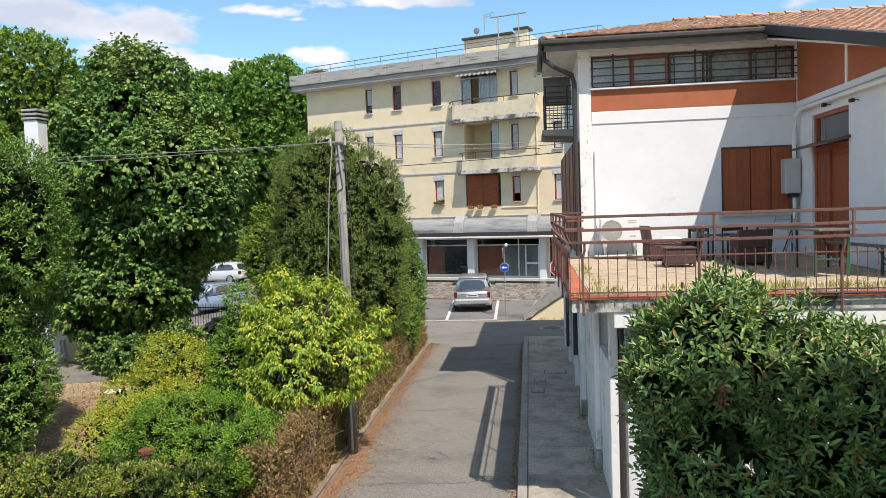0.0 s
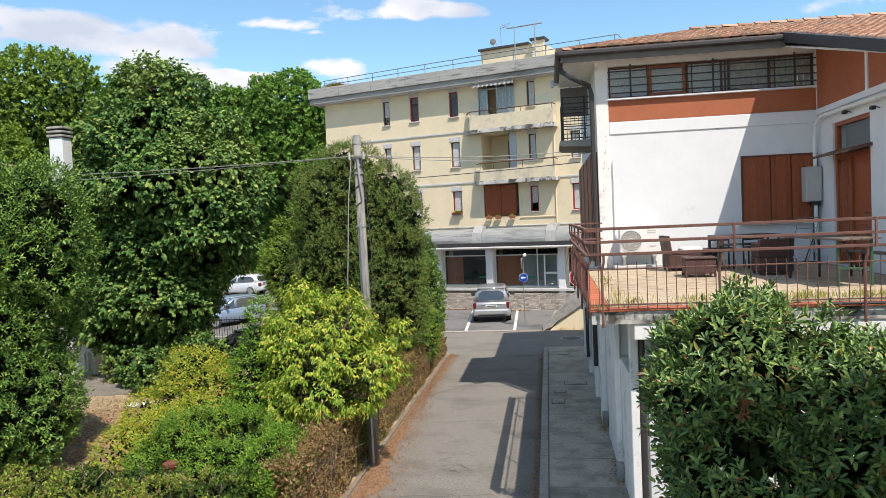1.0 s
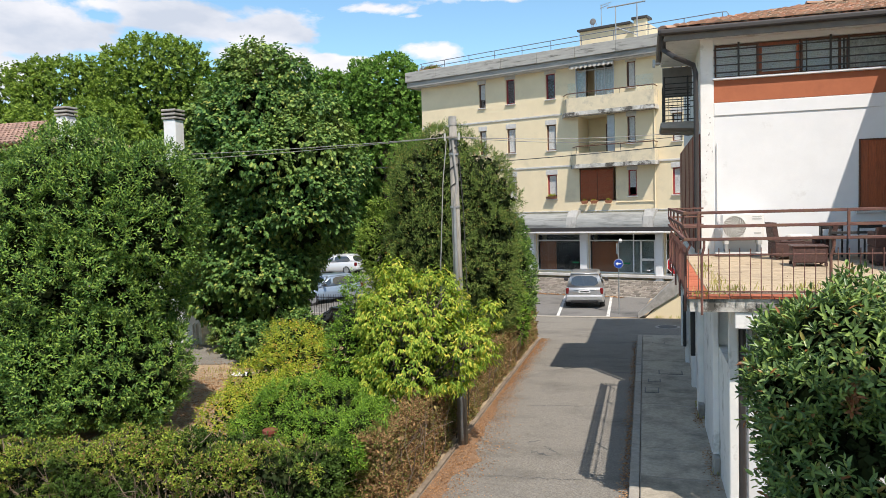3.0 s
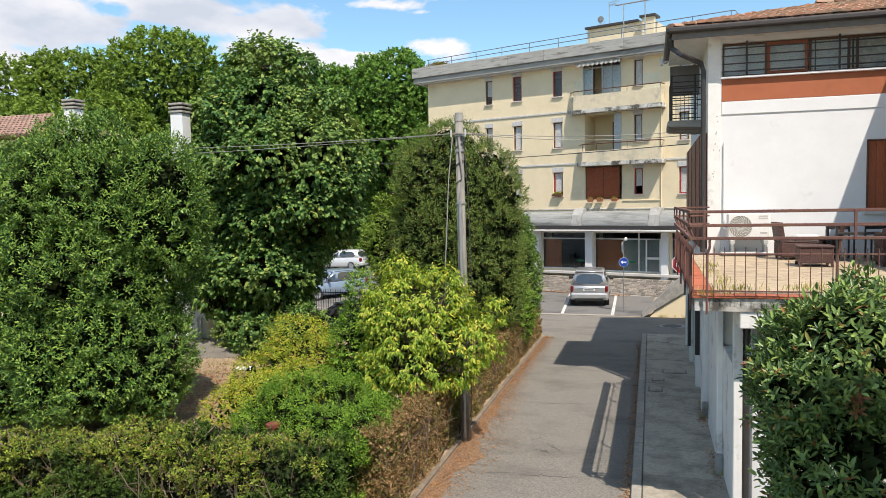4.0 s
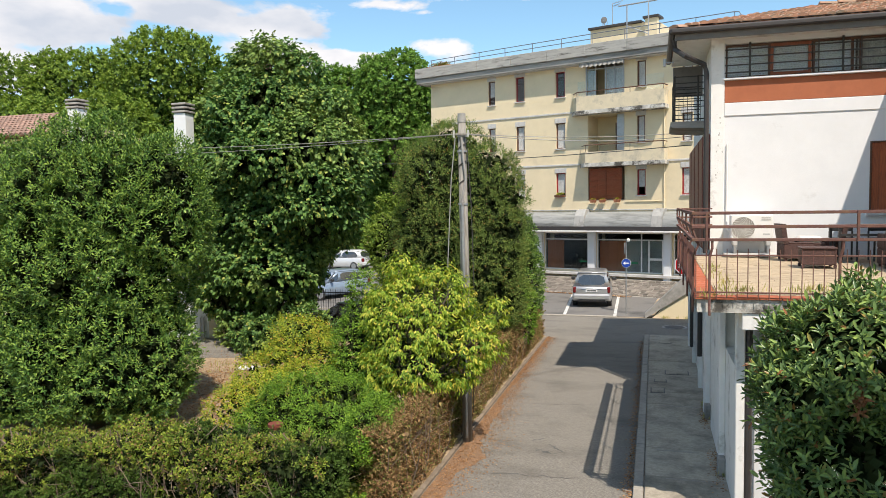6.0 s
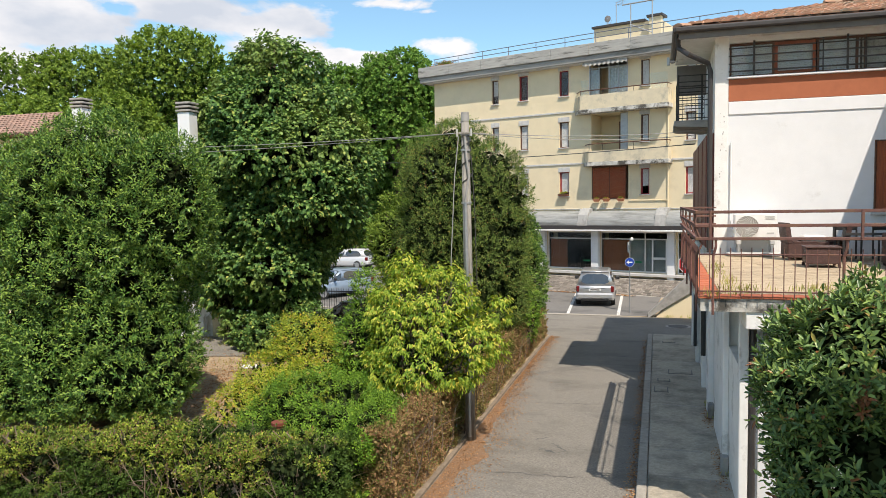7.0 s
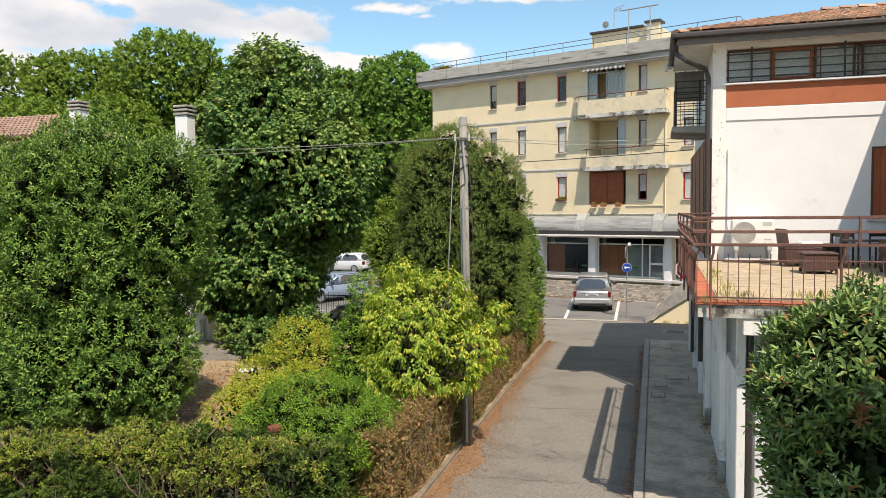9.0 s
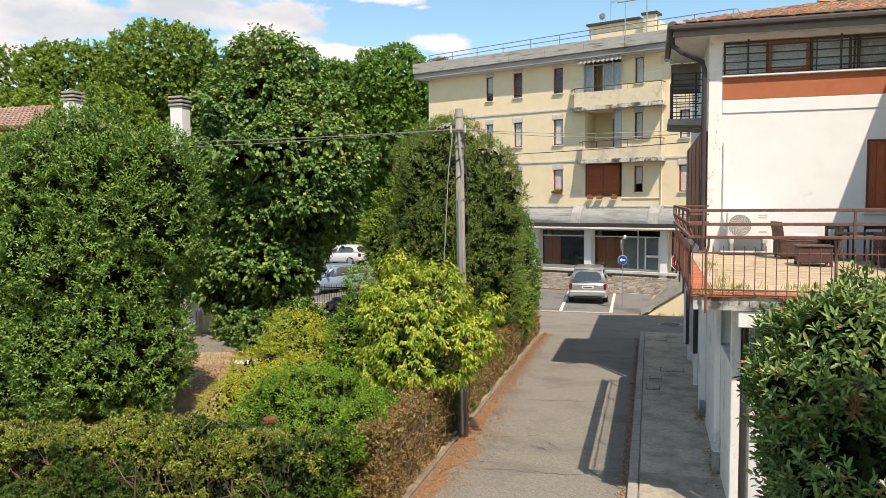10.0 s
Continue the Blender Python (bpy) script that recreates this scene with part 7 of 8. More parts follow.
    pane("side_window", 4, 5, 0.10, 0.94, 0.10, 0.88)
    pane("side_window", 5, 0, 0.07, 0.84, 0.10, 0.88)
    m = Mesh()
    m.loft([[(x * k, (y + 0.25) * k2 - 0.25, z) for x, y in top] for z, k, k2 in ((hi - 0.012, 1.015, 1.02), (hi + 0.03, 1.0, 1.0), (h, 0.86, 0.88))])
    part("roof", m, paint, t, "", True)
    for sx in (-1, 1):
        for y in (-L + 0.82, L - 0.88):
            wx = sx * (hw - 0.10)
            m = Mesh(); m.tube([(wx - 0.10, y, 0.31), (wx + 0.105, y, 0.31)], 0.31, 24)
            wh = part("wheel", m, M["rubber"], t)
            m = Mesh(); m.tube([(wx + sx * 0.09, y, 0.31), (wx + sx * 0.113, y, 0.31)], 0.20, 18)
            part("rim", m, M["grey_metal"], wh)
        m = Mesh(); m.box(min(sx * hw * 0.99, sx * (hw + 0.19)), gf - 0.38, belt + 0.02, max(sx * hw * 0.99, sx * (hw + 0.19)), gf - 0.26, belt + 0.17, 0.03)
        part("mirror", m, M["plastic_black"], t)
        x0, x1 = sorted((sx * hw * (0.76 if van else 0.72), sx * hw * 0.95))
        m = Mesh(); m.box(x0, -L - 0.006, belt * 0.68, x1, -L + 0.20, belt * 0.97, 0.04)
        part("tail_lamp", m, M["red_lens"], t)
        x0, x1 = sorted((sx * hw * 0.48, sx * hw * 0.84))
        m = Mesh(); m.box(x0, L - 0.20, nose * 0.66, x1, L - 0.02, nose * 0.84, 0.03)
        part("headlamp", m, M["grey_metal"], t)
    m = Mesh(); m.box(-hw * 0.95, -L - 0.07, 0.34, hw * 0.95, -L + 0.20, 0.62, 0.07)
    part("rear_bumper", m, paint, t)
    m = Mesh(); m.box(-hw * 0.70, -L - 0.03, 0.26, hw * 0.70, -L + 0.16, 0.365, 0.03)
    part("bumper_skirt", m, M["plastic_black"], t)
    m = Mesh(); m.box(-hw * 0.80, L - 0.16, 0.34, hw * 0.80, L + 0.04, 0.54, 0.05)
    part("front_bumper", m, paint, t)
    m = Mesh(); m.box(-0.26, -L - 0.022, belt * 0.74, 0.26, -L + 0.02, belt * 0.74 + 0.11, 0.004)
    plate = part("number_plate", m, M["sign_white"], t)
    m = Mesh(); m.box(-0.20, -L - 0.026, belt * 0.74 + 0.03, 0.20, -L - 0.0215, belt * 0.74 + 0.08)
    part("bar", m, M["plastic_black"], plate)
    m = Mesh(); m.box(-0.45, -L - 0.026, belt * 0.74 + 0.125, 0.45, -L + 0.03, belt * 0.74 + 0.15, 0.004)
    part("trim_strip", m, M["grey_metal"], t)
    return t


car("silver_car", "silver compact people carrier parked nose towards the shops", (-2.78, 34.9, 0.012), 2.6, M["car_silver"], 4.35, 1.74, 1.60)
car("parked_car", "pale blue-grey hatchback parked in the yard behind the fence", (-16.2, 34.2, 0.012), 150, M["car_blue"], 4.1, 1.70, 1.42, False)
car("parked_car", "white hatchback parked under the trees", (-22.3, 50.0, 0.012), 82, M["car_white"], 4.0, 1.70, 1.47, False)
car("parked_car", "black car half hidden behind the shrubs", (-10.6, 24.0, 0.0), 75, M["car_black"], 4.2, 1.72, 1.30, False)

# garden fence of upright bars
fen = thing("garden_fence", (-13.2, 27.3, 0), 0, "dark iron bar fence on a low wall", "fence")
m = Mesh(); m.box(-3.6, -0.1, 0, 5.0, 0.1, 0.25, 0.015); part("plinth", m, M["concrete"], fen)
for z in (0.36, 1.14):
    m = Mesh(); m.box(-3.6, -0.015, z, 5.0, 0.015, z + 0.035, 0.004); part("rail", m, M["black_iron"], fen)
for k in range(78):
    x = -3.55 + k * 0.11
    m = Mesh(); m.tube([(x, 0, 0.25), (x, 0, 1.28)], 0.010, 5); part("bar", m, M["black_iron"], fen)

# ---- the neighbouring house with two chimneys ----
nh = thing("garden_house", (-27.5, 26.5, 0), 0, "pale two-storey house with a clay tile roof, mostly behind trees", "house")
m = Mesh(); m.box(-7.5, -4.2, 0, 5.9, 0.8, 7.5, 0.02); part("wall", m, M["cream_stained"], nh)
m = Mesh(); m.box(5.9, -3.9, 0, 11.9, 0.5, 5.1, 0.02); part("wing_wall", m, M["white"], nh, "white plastered side wing")
m = Mesh()
v = [(-8.3, -4.9, 7.55), (6.4, -4.9, 7.55), (6.4, 1.5, 7.55), (-8.3, 1.5, 7.55), (-5.1, -1.7, 8.75), (3.2, -1.7, 8.75)]
m.add(v, [(0, 1, 5, 4), (1, 2, 5), (2, 3, 4, 5), (3, 0, 4), (3, 2, 1, 0)])
part("roof", m, M["faded_tile"], nh)
m = Mesh()
v = [(5.95, -4.4, 5.15), (12.3, -4.4, 5.15), (12.3, 1.0, 5.15), (5.95, 1.0, 5.15), (5.95, -1.7, 6.0), (10.2, -1.7, 6.0)]
m.add(v, [(0, 1, 5, 4), (1, 2, 5), (2, 3, 4, 5), (3, 0, 4), (3, 2, 1, 0)])
part("wing_roof", m, M["faded_tile"], nh)
sl = 1.2 / 3.2
tiles = Mesh()
y = -4.9
while y < -1.9:
    k = (y + 4.9) / 3.2
    x = -8.2 + 3.2 * k
    while x < 6.3 - 3.1 * k:
        tiles.m = pose(x, y, 7.57 + sl * (y + 4.9), math.degrees(math.atan(sl)), 0, 0)
        tiles.add(base_v, base_f)
        x += 0.225
    y += 0.36
part("tile_field", tiles, M["faded_tile"], nh)["kind"] = "stuff"
for x, y, z0, z1 in ((7.45, -4.9, 5.0, 8.38), (12.13, -5.2, 4.5, 7.95)):
    c = thing("chimney", (x, y, 0), 0)
    c.parent = nh
    m = Mesh(); m.box(-0.23, -0.23, z0, 0.23, 0.23, z1 - 0.02, 0.01); part("flue", m, M["white"], c, "white plastered flue")
    for k in range(3):
        z = z1 + k * 0.13
        m = Mesh(); m.box(-0.275, -0.275, z, 0.275, 0.275, z + 0.07, 0.012); part("cowl_slab", m, M["concrete"], c)
    m = Mesh(); m.box(-0.19, -0.19, z1 - 0.02, 0.19, 0.19, z1 + 0.26); part("cowl_core", m, M["black_iron"], c)
gw = thing("garden_wall", (-15.56, 22.62, 0), 10, "white plastered garden wall ending in a stained pier", "wall", "", "structure")
m = Mesh(); m.box(-4.0, 0.0, 0, -0.003, 0.2, 1.80, 0.02); part("wall", m, M["white"], gw)
m = Mesh(); m.box(0, -0.04, 0, 0.52, 0.24, 1.42, 0.015); part("gate_post", m, M["cream_stained"], gw, "stained beige pier")
m = Mesh(); m.box(-0.05, -0.08, 1.42, 0.56, 0.28, 1.50, 0.015); part("coping", m, M["concrete"], gw)
for x in (-0.30, -0.18):
    m = Mesh(); m.tube([(x, -0.06, 0), (x, -0.06, 0.72), (x + 0.05, 0.03, 0.80)], 0.03, 8); part("pipe", m, M["lintel"], gw, "pale pipe end")
sheet("garden_path", [(-17.8, 22.4), (-15.0, 22.5), (-12.4, 21.2), (-12.0, 19.8), (-13.9, 19.4), (-16.8, 20.8)], 0.012, M["asphalt"], "worn grey concrete garden path", "path")

# fallen leaves: over the bare earth, and along the edges of the lane
def scatter(name, label, rng, n, place, size, material):
    at = np.array([place() for _ in range(n)])
    along = rng.normal(size=(n, 3)); along[:, 2] *= 0.08
    face = rng.normal(size=(n, 3)) * 0.18 + np.array([0, 0, 1.0])
    ln = size * rng.uniform(0.5, 1.3, n)
    ob = blades(name, at, along, face, ln, ln * 0.6, material, None, "stuff")
    return tagged(ob, label, "leaves")


rng = np.random.default_rng(55)
def by_hedge():
    y = rng.uniform(7, 25.2)
    reach = 0.26 + 0.40 * math.exp(-((y - 13.0) / 4.0) ** 2)
    return (-3.58 + abs(rng.normal(0, reach * 0.62)), y, 0.012 + rng.uniform(0, 0.012))
scatter("fallen_leaves", "dry brown leaves gathered along the foot of the hedge", rng, 9000, by_hedge, 0.036, L_FALLEN)
def by_kerb():
    return (-0.33 - abs(rng.normal(0, 0.07)), 10 + 15 * rng.uniform(0, 1) ** 1.3, 0.012 + rng.uniform(0, 0.012))
scatter("fallen_leaves", "dry leaves lying along the kerb", rng, 1300, by_kerb, 0.05, L_FALLEN)
def by_wall():
    return (1.10 - abs(rng.normal(0, 0.08)), rng.choice([12.6, 13.4, 15.8, 16.2]) + rng.normal(0, 0.35), 0.105 + rng.uniform(0, 0.01))
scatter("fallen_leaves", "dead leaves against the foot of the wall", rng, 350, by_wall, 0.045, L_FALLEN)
def on_earth():
    return (-10.6 + rng.normal(0, 1.6), 16.2 + rng.normal(0, 2.4), 0.008 + rng.uniform(0, 0.02))
scatter("fallen_leaves", "dry leaves over the bare garden earth", rng, 12000, on_earth, 0.06, L_FALLEN)
def by_apron():
    return tuple(pose(AX, AY, 0, 0, 0, AR) @ Vector((rng.uniform(-2, 6.5), -2.85 - abs(rng.normal(0, 0.16)), 0.02 + rng.uniform(0, 0.02))))
scatter("fallen_leaves", "dry orange leaves at the foot of the stone apron", rng, 900, by_apron, 0.10, L_FALLEN)
m = Mesh()
n = 160
edge = [(-3.60, 6 + 19.3 * k / n) for k in range(n + 1)]
inner = [(-3.60 + 0.07 + 0.40 * math.exp(-((y - 12.6) / 3.4) ** 2) * (0.75 + 0.9 * noise.noise(Vector((y * 0.9, 0, 0)))) + 0.16 * abs(noise.noise(Vector((y * 2.7, 0, 0)))), y) for _, y in edge]
m.add([(x, y, 0.0095) for x, y in edge] + [(x, y, 0.0095) for x, y in inner], [(k, k + n + 1, k + n + 2, k + 1) for k in range(n)])
tagged(part("leaf_litter", m, M["litter"]), "brown leaf dust along the hedge's foot", "litter", "", "structure")
# terracotta pot among the shrubs
t = thing("terracotta_pot", (-5.86, 10.22, 0), 0, "red-brown terracotta pot on a block among the shrubs", "pot")
m = Mesh(); m.box(-0.12, -0.12, 0, 0.12, 0.12, 0.98, 0.01); part("block", m, M["concrete"], t)
m = Mesh(); m.loft([[(r * math.cos(a), r * math.sin(a), z) for a in [2 * math.pi * k / 14 for k in range(14)]] for r, z in ((0.09, 0.98), (0.115, 1.16), (0.125, 1.17), (0.125, 1.22))]); part("pot", m, M["red_brown"], t)

# a pale plastic sheet dropped on the garden earth
rng = np.random.default_rng(71)
m = Mesh()
n = 12
m.add([(-0.28 + 0.56 * i / n + float(rng.normal(0, 0.02)), -0.2 + 0.4 * j / n + float(rng.normal(0, 0.02)), 0.02 + 0.10 * abs(noise.noise(Vector((i * 0.5, j * 0.6, 3.0)))) + float(rng.uniform(0, 0.02))) for i in range(n + 1) for j in range(n + 1)],
      [(i * (n + 1) + j, (i + 1) * (n + 1) + j, (i + 1) * (n + 1) + j + 1, i * (n + 1) + j + 1) for i in range(n) for j in range(n)])
ob = tagged(part("plastic_sheet", m, M["cushion"]), "crumpled pale plastic sheet lying on the earth", "sheet")
ob.location = (-11.38, 18.37, 0.0)

# ---- things on the terrace ----
ac = thing("air_conditioner", (2.0, 16.72, 3.84), 0, "white outdoor air-conditioning unit with a round fan grille", "air conditioner")
m = Mesh(); m.box(-0.42, -0.16, 0, 0.42, 0.17, 0.56, 0.02); part("casing", m, M["white_metal"], ac)
# flat grey disc for the opening, shade behind the grille put into its colour
m = Mesh(); m.tube([(-0.17, -0.163, 0.28), (-0.17, -0.168, 0.28)], 0.235, 32); part("fan_opening", m, M["fan_dark"], ac)
m = Mesh()
for r in (0.235, 0.05):
    n = 32
    m.tube([(-0.17 + r * math.cos(2 * math.pi * k / n), -0.176, 0.28 + r * math.sin(2 * math.pi * k / n)) for k in range(n + 1)], 0.005, 5)
for k in range(22):
    a = 2 * math.pi * k / 22
    m.tube([(-0.17 + r * math.cos(a + 1.1 * (r - 0.05) / 0.18), -0.178, 0.28 + r * math.sin(a + 1.1 * (r - 0.05) / 0.18)) for r in (0.05, 0.09, 0.13, 0.17, 0.225)], 0.0032, 4)
part("fan_grille", m, M["white_metal"], ac)
m = Mesh()
for k in range(2):
    m.box(0.19, -0.166, 0.44 + k * 0.045, 0.37, -0.158, 0.465 + k * 0.045)
part("vent_slots", m, M["grey_box"], ac)
m = Mesh(); m.box(0.22, -0.165, 0.13, 0.36, -0.158, 0.16); part("badge", m, M["grey_box"], ac, "small grey maker's mark")
for x in (-0.33, 0.33):
    m = Mesh(); m.box(x - 0.05, -0.18, -0.10, x + 0.05, 0.18, -0.001, 0.015); part("foot", m, M["grey_box"], ac)
m = Mesh(); m.box(-0.55, -0.20, -0.335, 0.50, 0.20, -0.27, 0.015)
part("plinth_block", m, M["grey_box"], ac)
for x in (-0.33, 0.33):
    m = Mesh(); m.box(x - 0.03, -0.18, -0.269, x + 0.03, 0.18, -0.101, 0.006); part("stand", m, M["grey_metal"], ac)
m = Mesh(); m.tube([(-0.42, 0.1, 0.2), (-0.47, 0.2, 0.25), (-0.47, 0.245, 0.5), (-0.47, 0.25, 2.1)], 0.018, 6); part("pipe", m, M["white_metal"], ac)
m = Mesh(); m.tube([(-0.2, 0.0, -0.335), (0.5, -0.30, -0.32), (1.0, -0.25, -0.325)], 0.012, 6); part("hose", m, M["grey_box"], ac)


def rattan_chair(loc, rz, label, w=0.60, d=0.62, seat=0.34, back=0.70, arm=0.58):
    t = thing("rattan_armchair", loc, rz, label, "chair", "rattan lounge set")
    m = Mesh(); m.box(-w / 2, -d / 2, 0.05, w / 2, d / 2, seat, 0.02); part("seat", m, M["rattan"], t)
    m = Mesh(); m.loft([[(-w / 2, y, z), (w / 2, y, z), (w / 2, y + 0.09, z), (-w / 2, y + 0.09, z)] for y, z in ((d / 2 - 0.09, seat), (d / 2 - 0.03, back))]); part("backrest", m, M["rattan"], t)
    for sx in (-1, 1):
        x0, x1 = sorted((sx * w / 2, sx * (w / 2 - 0.09)))
        m = Mesh(); m.box(x0, -d / 2, seat + 0.001, x1, d / 2 - 0.1, arm, 0.015); part("armrest", m, M["rattan"], t)
        for sy in (-1, 1):
            m = Mesh(); m.box(sx * (w / 2 - 0.05) - 0.025, sy * (d / 2 - 0.05) - 0.025, 0, sx * (w / 2 - 0.05) + 0.025, sy * (d / 2 - 0.05) + 0.025, 0.05); part("leg", m, M["rattan"], t)
    return t


fz = lambda y: floor_z(y) - 0.004
rattan_chair((2.74, 15.95, fz(15.95)), 95, "dark brown rattan armchair beside the white wall", 0.56, 0.56, 0.34, 0.74, 0.37)
rattan_chair((4.22, 14.55, fz(14.5)), 178, "dark brown rattan armchair turned to the wall", 0.62, 0.6, 0.34, 0.68, 0.60)
rattan_chair((3.38, 16.3, fz(16.3)), -95, "dark brown rattan armchair with a pale cushion", 0.5, 0.6, 0.30, 0.66, 0.42)
cu = thing("cushion", (3.0, 16.05, fz(16.0) + 0.36), 0, "pale seat cushion lying on the rattan set", "cushion")
m = Mesh(); m.box(-0.22, -0.25, 0, 0.22, 0.25, 0.12, 0.04); part("cover", m, M["cushion"], cu)
rs_ = thing("rattan_bench", (3.0, 16.1, fz(16.1)), 0, "low dark brown rattan bench between the armchairs", "bench", "rattan lounge set")
m = Mesh(); m.box(-0.28, -0.28, 0.04, 0.28, 0.28, 0.36, 0.02); part("seat", m, M["rattan"], rs_)
stool = thing("rattan_stool", (2.86, 14.5, fz(14.5)), -3, "square dark brown rattan footstool", "stool", "rattan lounge set")
m = Mesh(); m.box(-0.28, -0.26, 0.06, 0.28, 0.26, 0.34, 0.012); part("body", m, M["rattan"], stool)
m = Mesh(); m.box(-0.30, -0.28, 0.341, 0.30, 0.28, 0.375, 0.012); part("top", m, M["rattan"], stool)
for sx in (-1, 1):
    for sy in (-1, 1):
        m = Mesh(); m.box(sx * 0.26 - 0.025, sy * 0.24 - 0.025, 0, sx * 0.26 + 0.025, sy * 0.24 + 0.025, 0.06); part("leg", m, M["rattan"], stool)

dt = thing("dining_table", (3.95, 15.5, fz(15.5)), 0, "black metal table with a thin dark top", "table")
m = Mesh(); m.box(-0.62, -0.40, 0.70, 0.62, 0.40, 0.725, 0.006); part("tabletop", m, M["plastic_black"], dt)
for sx in (-1, 1):
    for sy in (-1, 1):
        m = Mesh(); m.box(sx * 0.58 - 0.02, sy * 0.36 - 0.02, 0, sx * 0.58 + 0.02, sy * 0.36 + 0.02, 0.70, 0.004); part("leg", m, M["plastic_black"], dt)
for z in (0.52,):
    m = Mesh(); m.box(-0.6, -0.37, z, 0.6, -0.35, z + 0.05, 0.004); part("apron", m, M["plastic_black"], dt)
for x in (3.6, 4.3):
    ch = thing("dining_chair", (x, 15.9, fz(15.9)), 0, "black metal garden chair pushed under the table", "chair", "chairs at the black table")
    m = Mesh(); m.box(-0.22, -0.22, 0.42, 0.22, 0.22, 0.45, 0.01); part("seat", m, M["plastic_black"], ch)
    m = Mesh(); m.box(-0.22, 0.195, 0.58, 0.22, 0.22, 0.70, 0.01); m.box(-0.22, 0.195, 0.45, -0.19, 0.22, 0.58); m.box(0.19, 0.195, 0.45, 0.22, 0.22, 0.58); part("backrest", m, M["plastic_black"], ch)
    for sx in (-1, 1):
        for sy in (-1, 1):
            m = Mesh(); m.box(sx * 0.2 - 0.015, sy * 0.2 - 0.015, 0, sx * 0.2 + 0.015, sy * 0.2 + 0.015, 0.42); part("leg", m, M["plastic_black"], ch)


def trestle(name, label, category, loc, rz, length, width, height, planks, legs_at):
    t = thing(name, loc, rz, label, category, "folding beer table set")
    w = width / planks
    for k in range(planks):
        m = Mesh(); m.box(-length / 2, -width / 2 + k * w + 0.004, height - 0.03, length / 2, -width / 2 + (k + 1) * w - 0.004, height + 0.004 * (k % 2), 0.004)
        part("board", m, M["grey_wood"], t)
    for x, mtl in legs_at:
        for sy in (-1, 1):
            m = Mesh(); m.box(x - 0.018, sy * width * 0.42 - 0.018, 0, x + 0.018, sy * width * 0.42 + 0.018, height - 0.03, 0.003); part("leg", m, M[mtl], t)
        m = Mesh(); m.box(x - 0.012, -width * 0.40, height * 0.35, x + 0.012, width * 0.40, height * 0.35 + 0.03, 0.003); part("crossbar", m, M[mtl], t)
        s_ = -1 if x > 0 else 1
        m = Mesh(); m.tube([(x, 0, height * 0.36), (x + s_ * 0.35, 0, height - 0.03)], 0.012, 6); part("stay", m, M["black_iron"], t)
    return t


trestle("trestle_table", "weathered grey board table on green folding legs", "table", (4.62, 12.9, fz(12.9)), 97, 2.1, 0.62, 0.76, 4, ((-0.85, "green_paint"), (0.80, "black_iron")))
trestle("trestle_bench", "weathered grey board bench beside the trestle table", "bench", (5.50, 12.9, fz(12.9)), 97, 2.1, 0.26, 0.46, 2, ((-0.8, "black_iron"), (0.8, "black_iron")))
fc = thing("folding_chair", (5.3, 16.1, fz(16.1)), 10, "pale metal folding chair frame by the shutter", "chair")
for sx in (-1, 1):
    m = Mesh(); m.tube([(sx * 0.24, -0.25, 0), (sx * 0.24, 0.25, 0.62)], 0.012, 6); part("leg", m, M["grey_metal"], fc)
    m = Mesh(); m.tube([(sx * 0.22, 0.28, 0), (sx * 0.22, -0.05, 0.55), (sx * 0.22, -0.25, 1.0)], 0.012, 6); part("leg", m, M["grey_metal"], fc)
for a, b in (((-0.22, -0.25, 1.0), (0.22, -0.25, 1.0)), ((-0.24, 0.25, 0.62), (0.24, 0.25, 0.62)), ((-0.22, -0.15, 0.78), (0.22, -0.15, 0.78))):
    m = Mesh(); m.tube([a, b], 0.011, 6); part("crossbar", m, M["grey_metal"], fc)
ub = thing("meter_box", (5.78, 16.86, 4.82), 0, "grey metal meter box on the white wall", "meter box")
m = Mesh(); m.box(-0.19, -0.14, 0, 0.15, 0.138, 0.76, 0.012); part("casing", m, M["grey_box"], ub)
m = Mesh(); m.box(-0.165, -0.152, 0.02, 0.125, -0.139, 0.74, 0.006); part("lid", m, M["grey_box"], ub)
m = Mesh(); m.tube([(0.02, 0.05, -0.01), (0.02, 0.06, -0.5), (0.02, 0.06, -1.3)], 0.02, 6); part("pipe", m, M["cable_dark"], ub)
m = Mesh(); m.box(-0.06, -0.1, -0.09, 0.12, 0.1, -0.001, 0.02); part("gland", m, M["plastic_black"], ub)
for y, z in ((13.97, 6.41), (15.2, 6.5)):
    fl = thing("flood_lamp", (WX, y, z), 0, "small black flood lamp on the white wall", "lamp", "wall lamps")
    m = Mesh(); m.tube([(0, 0, 0.02), (-0.08, 0, 0.04)], 0.010, 6); part("arm", m, M["black_iron"], fl)
    m = Mesh(); m.box(-0.17, -0.05, -0.01, -0.08, 0.05, 0.06, 0.012); part("head", m, M["black_iron"], fl)
el = thing("eaves_lamp", (0.40, 17.0, 7.72), 0, "small grey lamp hung at the eaves corner", "lamp")
m = Mesh(); m.tube([(0.02, 0, 0.06), (-0.06, 0, 0.06)], 0.012, 6); part("arm", m, M["grey_metal"], el)
m = Mesh(); m.box(-0.21, -0.06, -0.02, -0.15, 0.06, 0.15, 0.012); m.tube([(-0.15, 0, 0.06), (-0.06, 0, 0.06)], 0.024, 8)
part("head", m, M["grey_metal"], el)


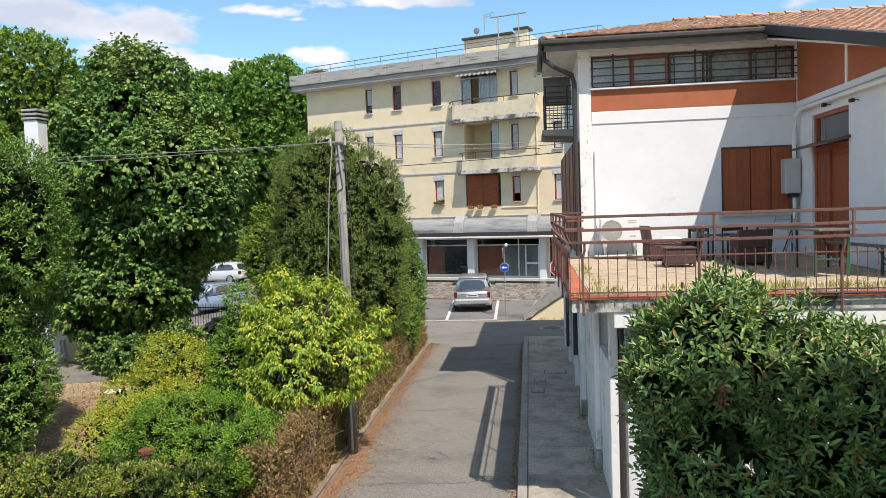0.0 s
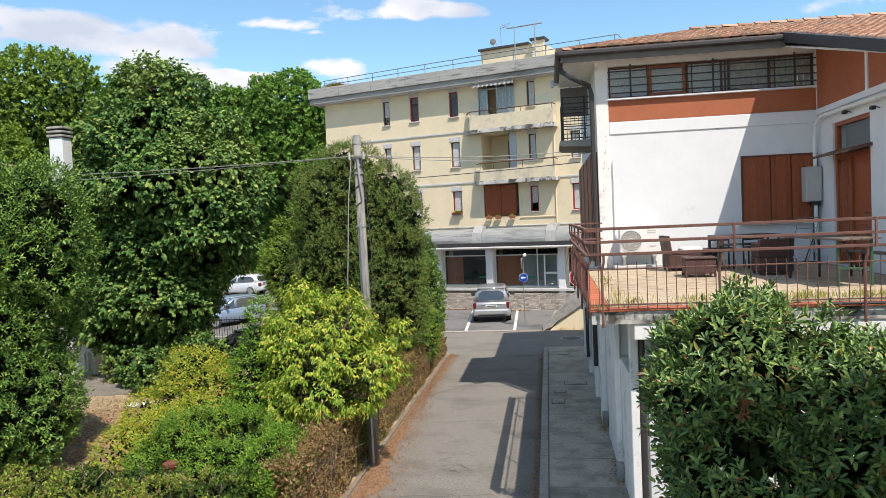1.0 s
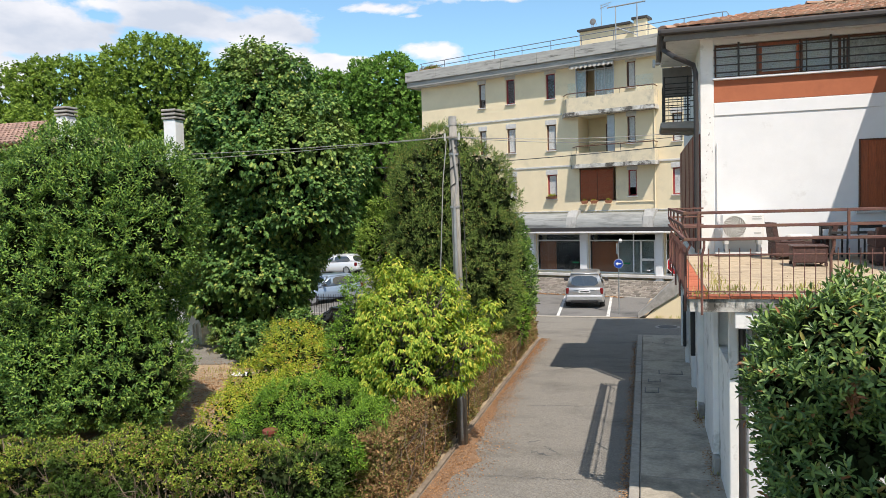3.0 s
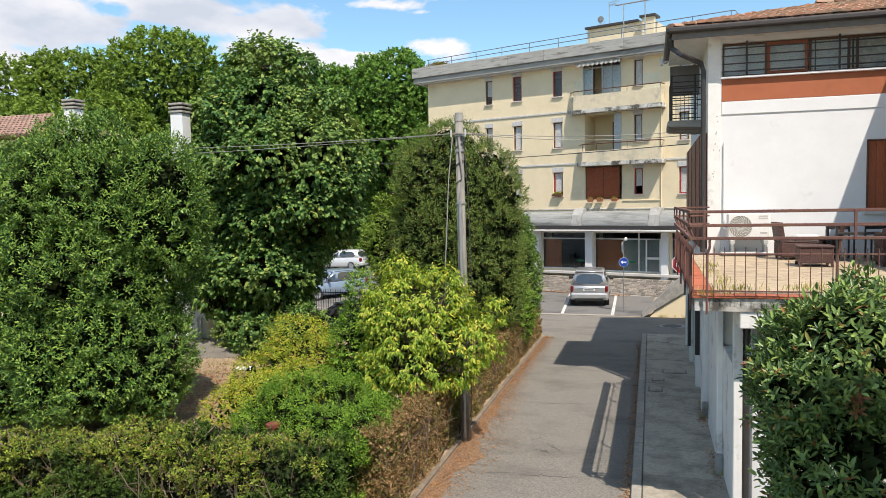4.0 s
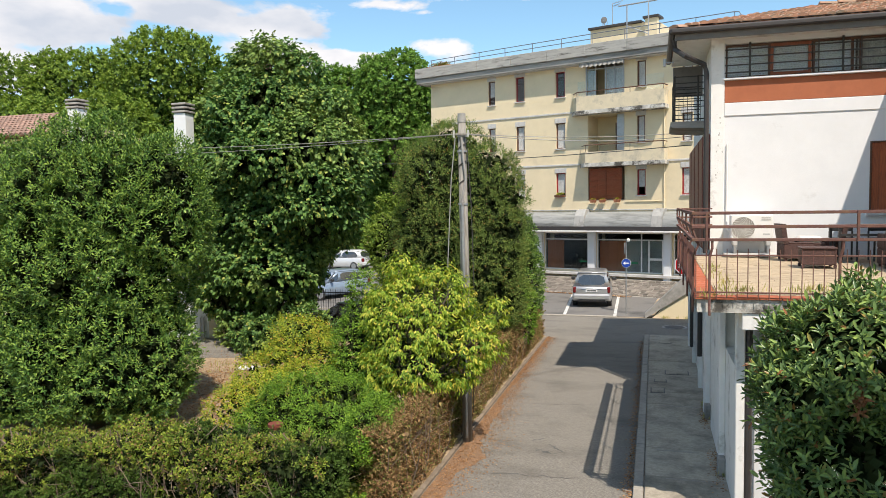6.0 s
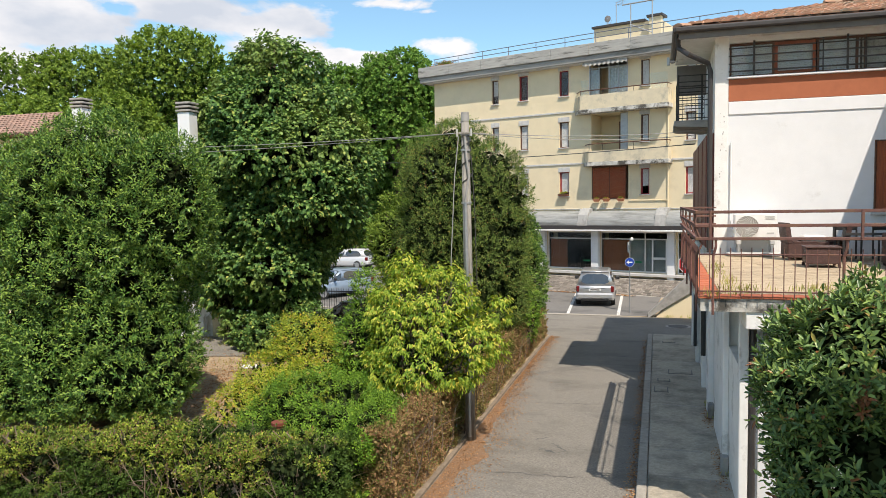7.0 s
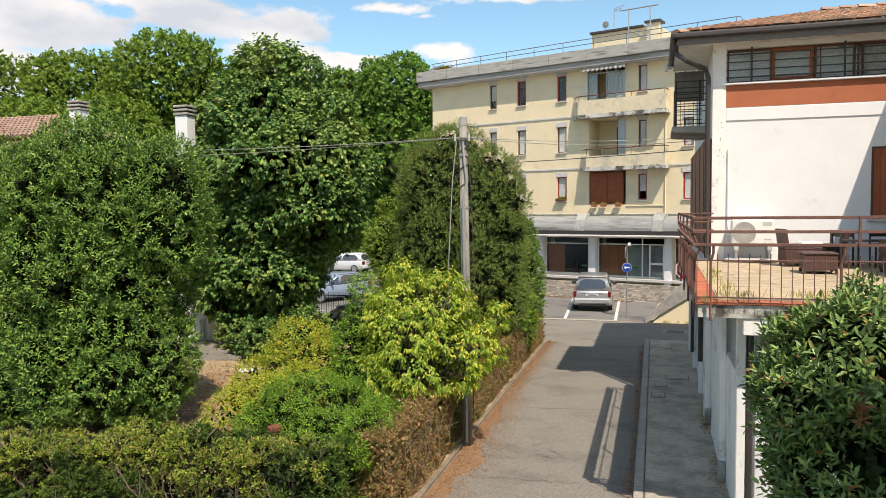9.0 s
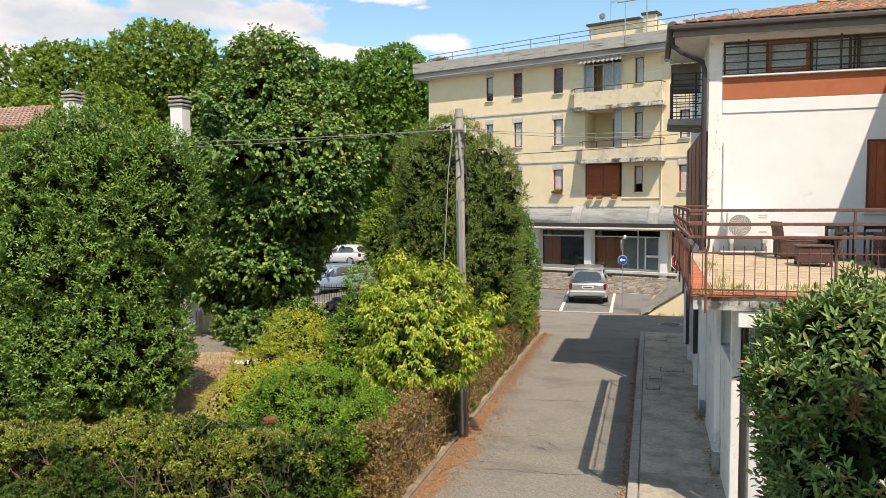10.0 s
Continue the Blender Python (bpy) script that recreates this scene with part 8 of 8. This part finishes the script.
# weeds and dry grass on the terrace edge
def tufts(name, label, rng, spots, n, h, material):
    at, al = [], []
    for x, y, z, r in spots:
        k = n
        p = np.c_[x + rng.normal(0, r, k), y + rng.normal(0, r * 0.5, k), np.full(k, z)]
        at.append(p); al.append(np.c_[rng.normal(0, 0.35, k), rng.normal(0, 0.35, k), np.ones(k)])
    at, al = np.concatenate(at), np.concatenate(al)
    ln = h * rng.uniform(0.4, 1.3, len(at))
    ob = blades(name, at, al, rng.normal(size=(len(at), 3)), ln, ln * 0.07 + 0.004, material, None, "stuff")
    tagged(ob, label, "grass")


rng = np.random.default_rng(66)
spots = [(0.95 + rng.normal(0, 0.2), 10.9 + rng.normal(0, 0.6), fz(10.9), 0.08) for _ in range(14)]
spots += [(rng.uniform(1.3, 5.8), 10.75 + rng.normal(0, 0.12), fz(10.7), 0.10) for _ in range(40)]
spots += [(rng.uniform(2.9, 4.6), 10.80 + rng.normal(0, 0.12), fz(10.7), 0.14) for _ in range(46)]
spots += [(1.05 + rng.normal(0, 0.08), 13 + rng.normal(0, 1.2), fz(13), 0.06) for _ in range(10)]
tufts("terrace_weeds", "dry grass tufts growing in the terrace joints", rng, spots, 9, 0.13, L_GRASS)
spots = [(rng.uniform(-15.5, -9), rng.uniform(17, 23.5), 0.0, 0.2) for _ in range(90)]
tufts("garden_grass", "sparse dry grass in the garden", rng, spots, 14, 0.16, L_GRASS)
spots = [(rng.uniform(0.2, 3.0), 30.17, 0.0, 0.05) for _ in range(20)] + [(1.12, rng.choice([12.9, 15.6, 16.8]) + rng.normal(0, 0.2), 0.09, 0.04) for _ in range(9)]
tufts("wall_weeds", "weeds along the foot of the walls", rng, spots, 12, 0.14, L_GRASS)

# a dark pipe left lying along the terrace edge
m = Mesh(); m.tube([(3.55, 10.12, 3.435), (5.0, 10.13, 3.43), (5.9, 10.15, 3.425)], 0.018, 8)
tagged(part("loose_pipe", m, M["black_iron"]), "dark pipe lying along the terrace edge", "pipe")
# chipped plaster near the house corner
rng = np.random.default_rng(88)
for k in range(18):
    x = 1.30 + abs(rng.normal(0, 0.10)) if k < 18 else rng.uniform(1.5, 2.2)
    z = rng.uniform(5.2, 6.6) if k < 18 else rng.uniform(6.6, 6.85)
    r = rng.uniform(0.006, 0.02)
    n = 9
    m = Mesh()
    yy = (HY - 0.037) if x < 1.45 else (HY - 0.024 if z > 6.58 else HY - 0.003)
    m.prism([(x + r * rng.uniform(0.4, 1.0) * math.cos(2 * math.pi * j / n), z + 1.6 * r * rng.uniform(0.4, 1.0) * math.sin(2 * math.pi * j / n)) for j in range(n)], yy, yy + 0.002, "y")
    part("plaster_chip", m, M["chip"], house)

# unseen building added behind the viewpoint, sized so that it shades the bush
m = Mesh(); m.box(4.5, -9, 0, 19, -1.2, 19.25)
tagged(part("neighbour_building", m, M["cream"]), "unseen cream building added behind the viewpoint to shade the bush", "building", "", "structure")
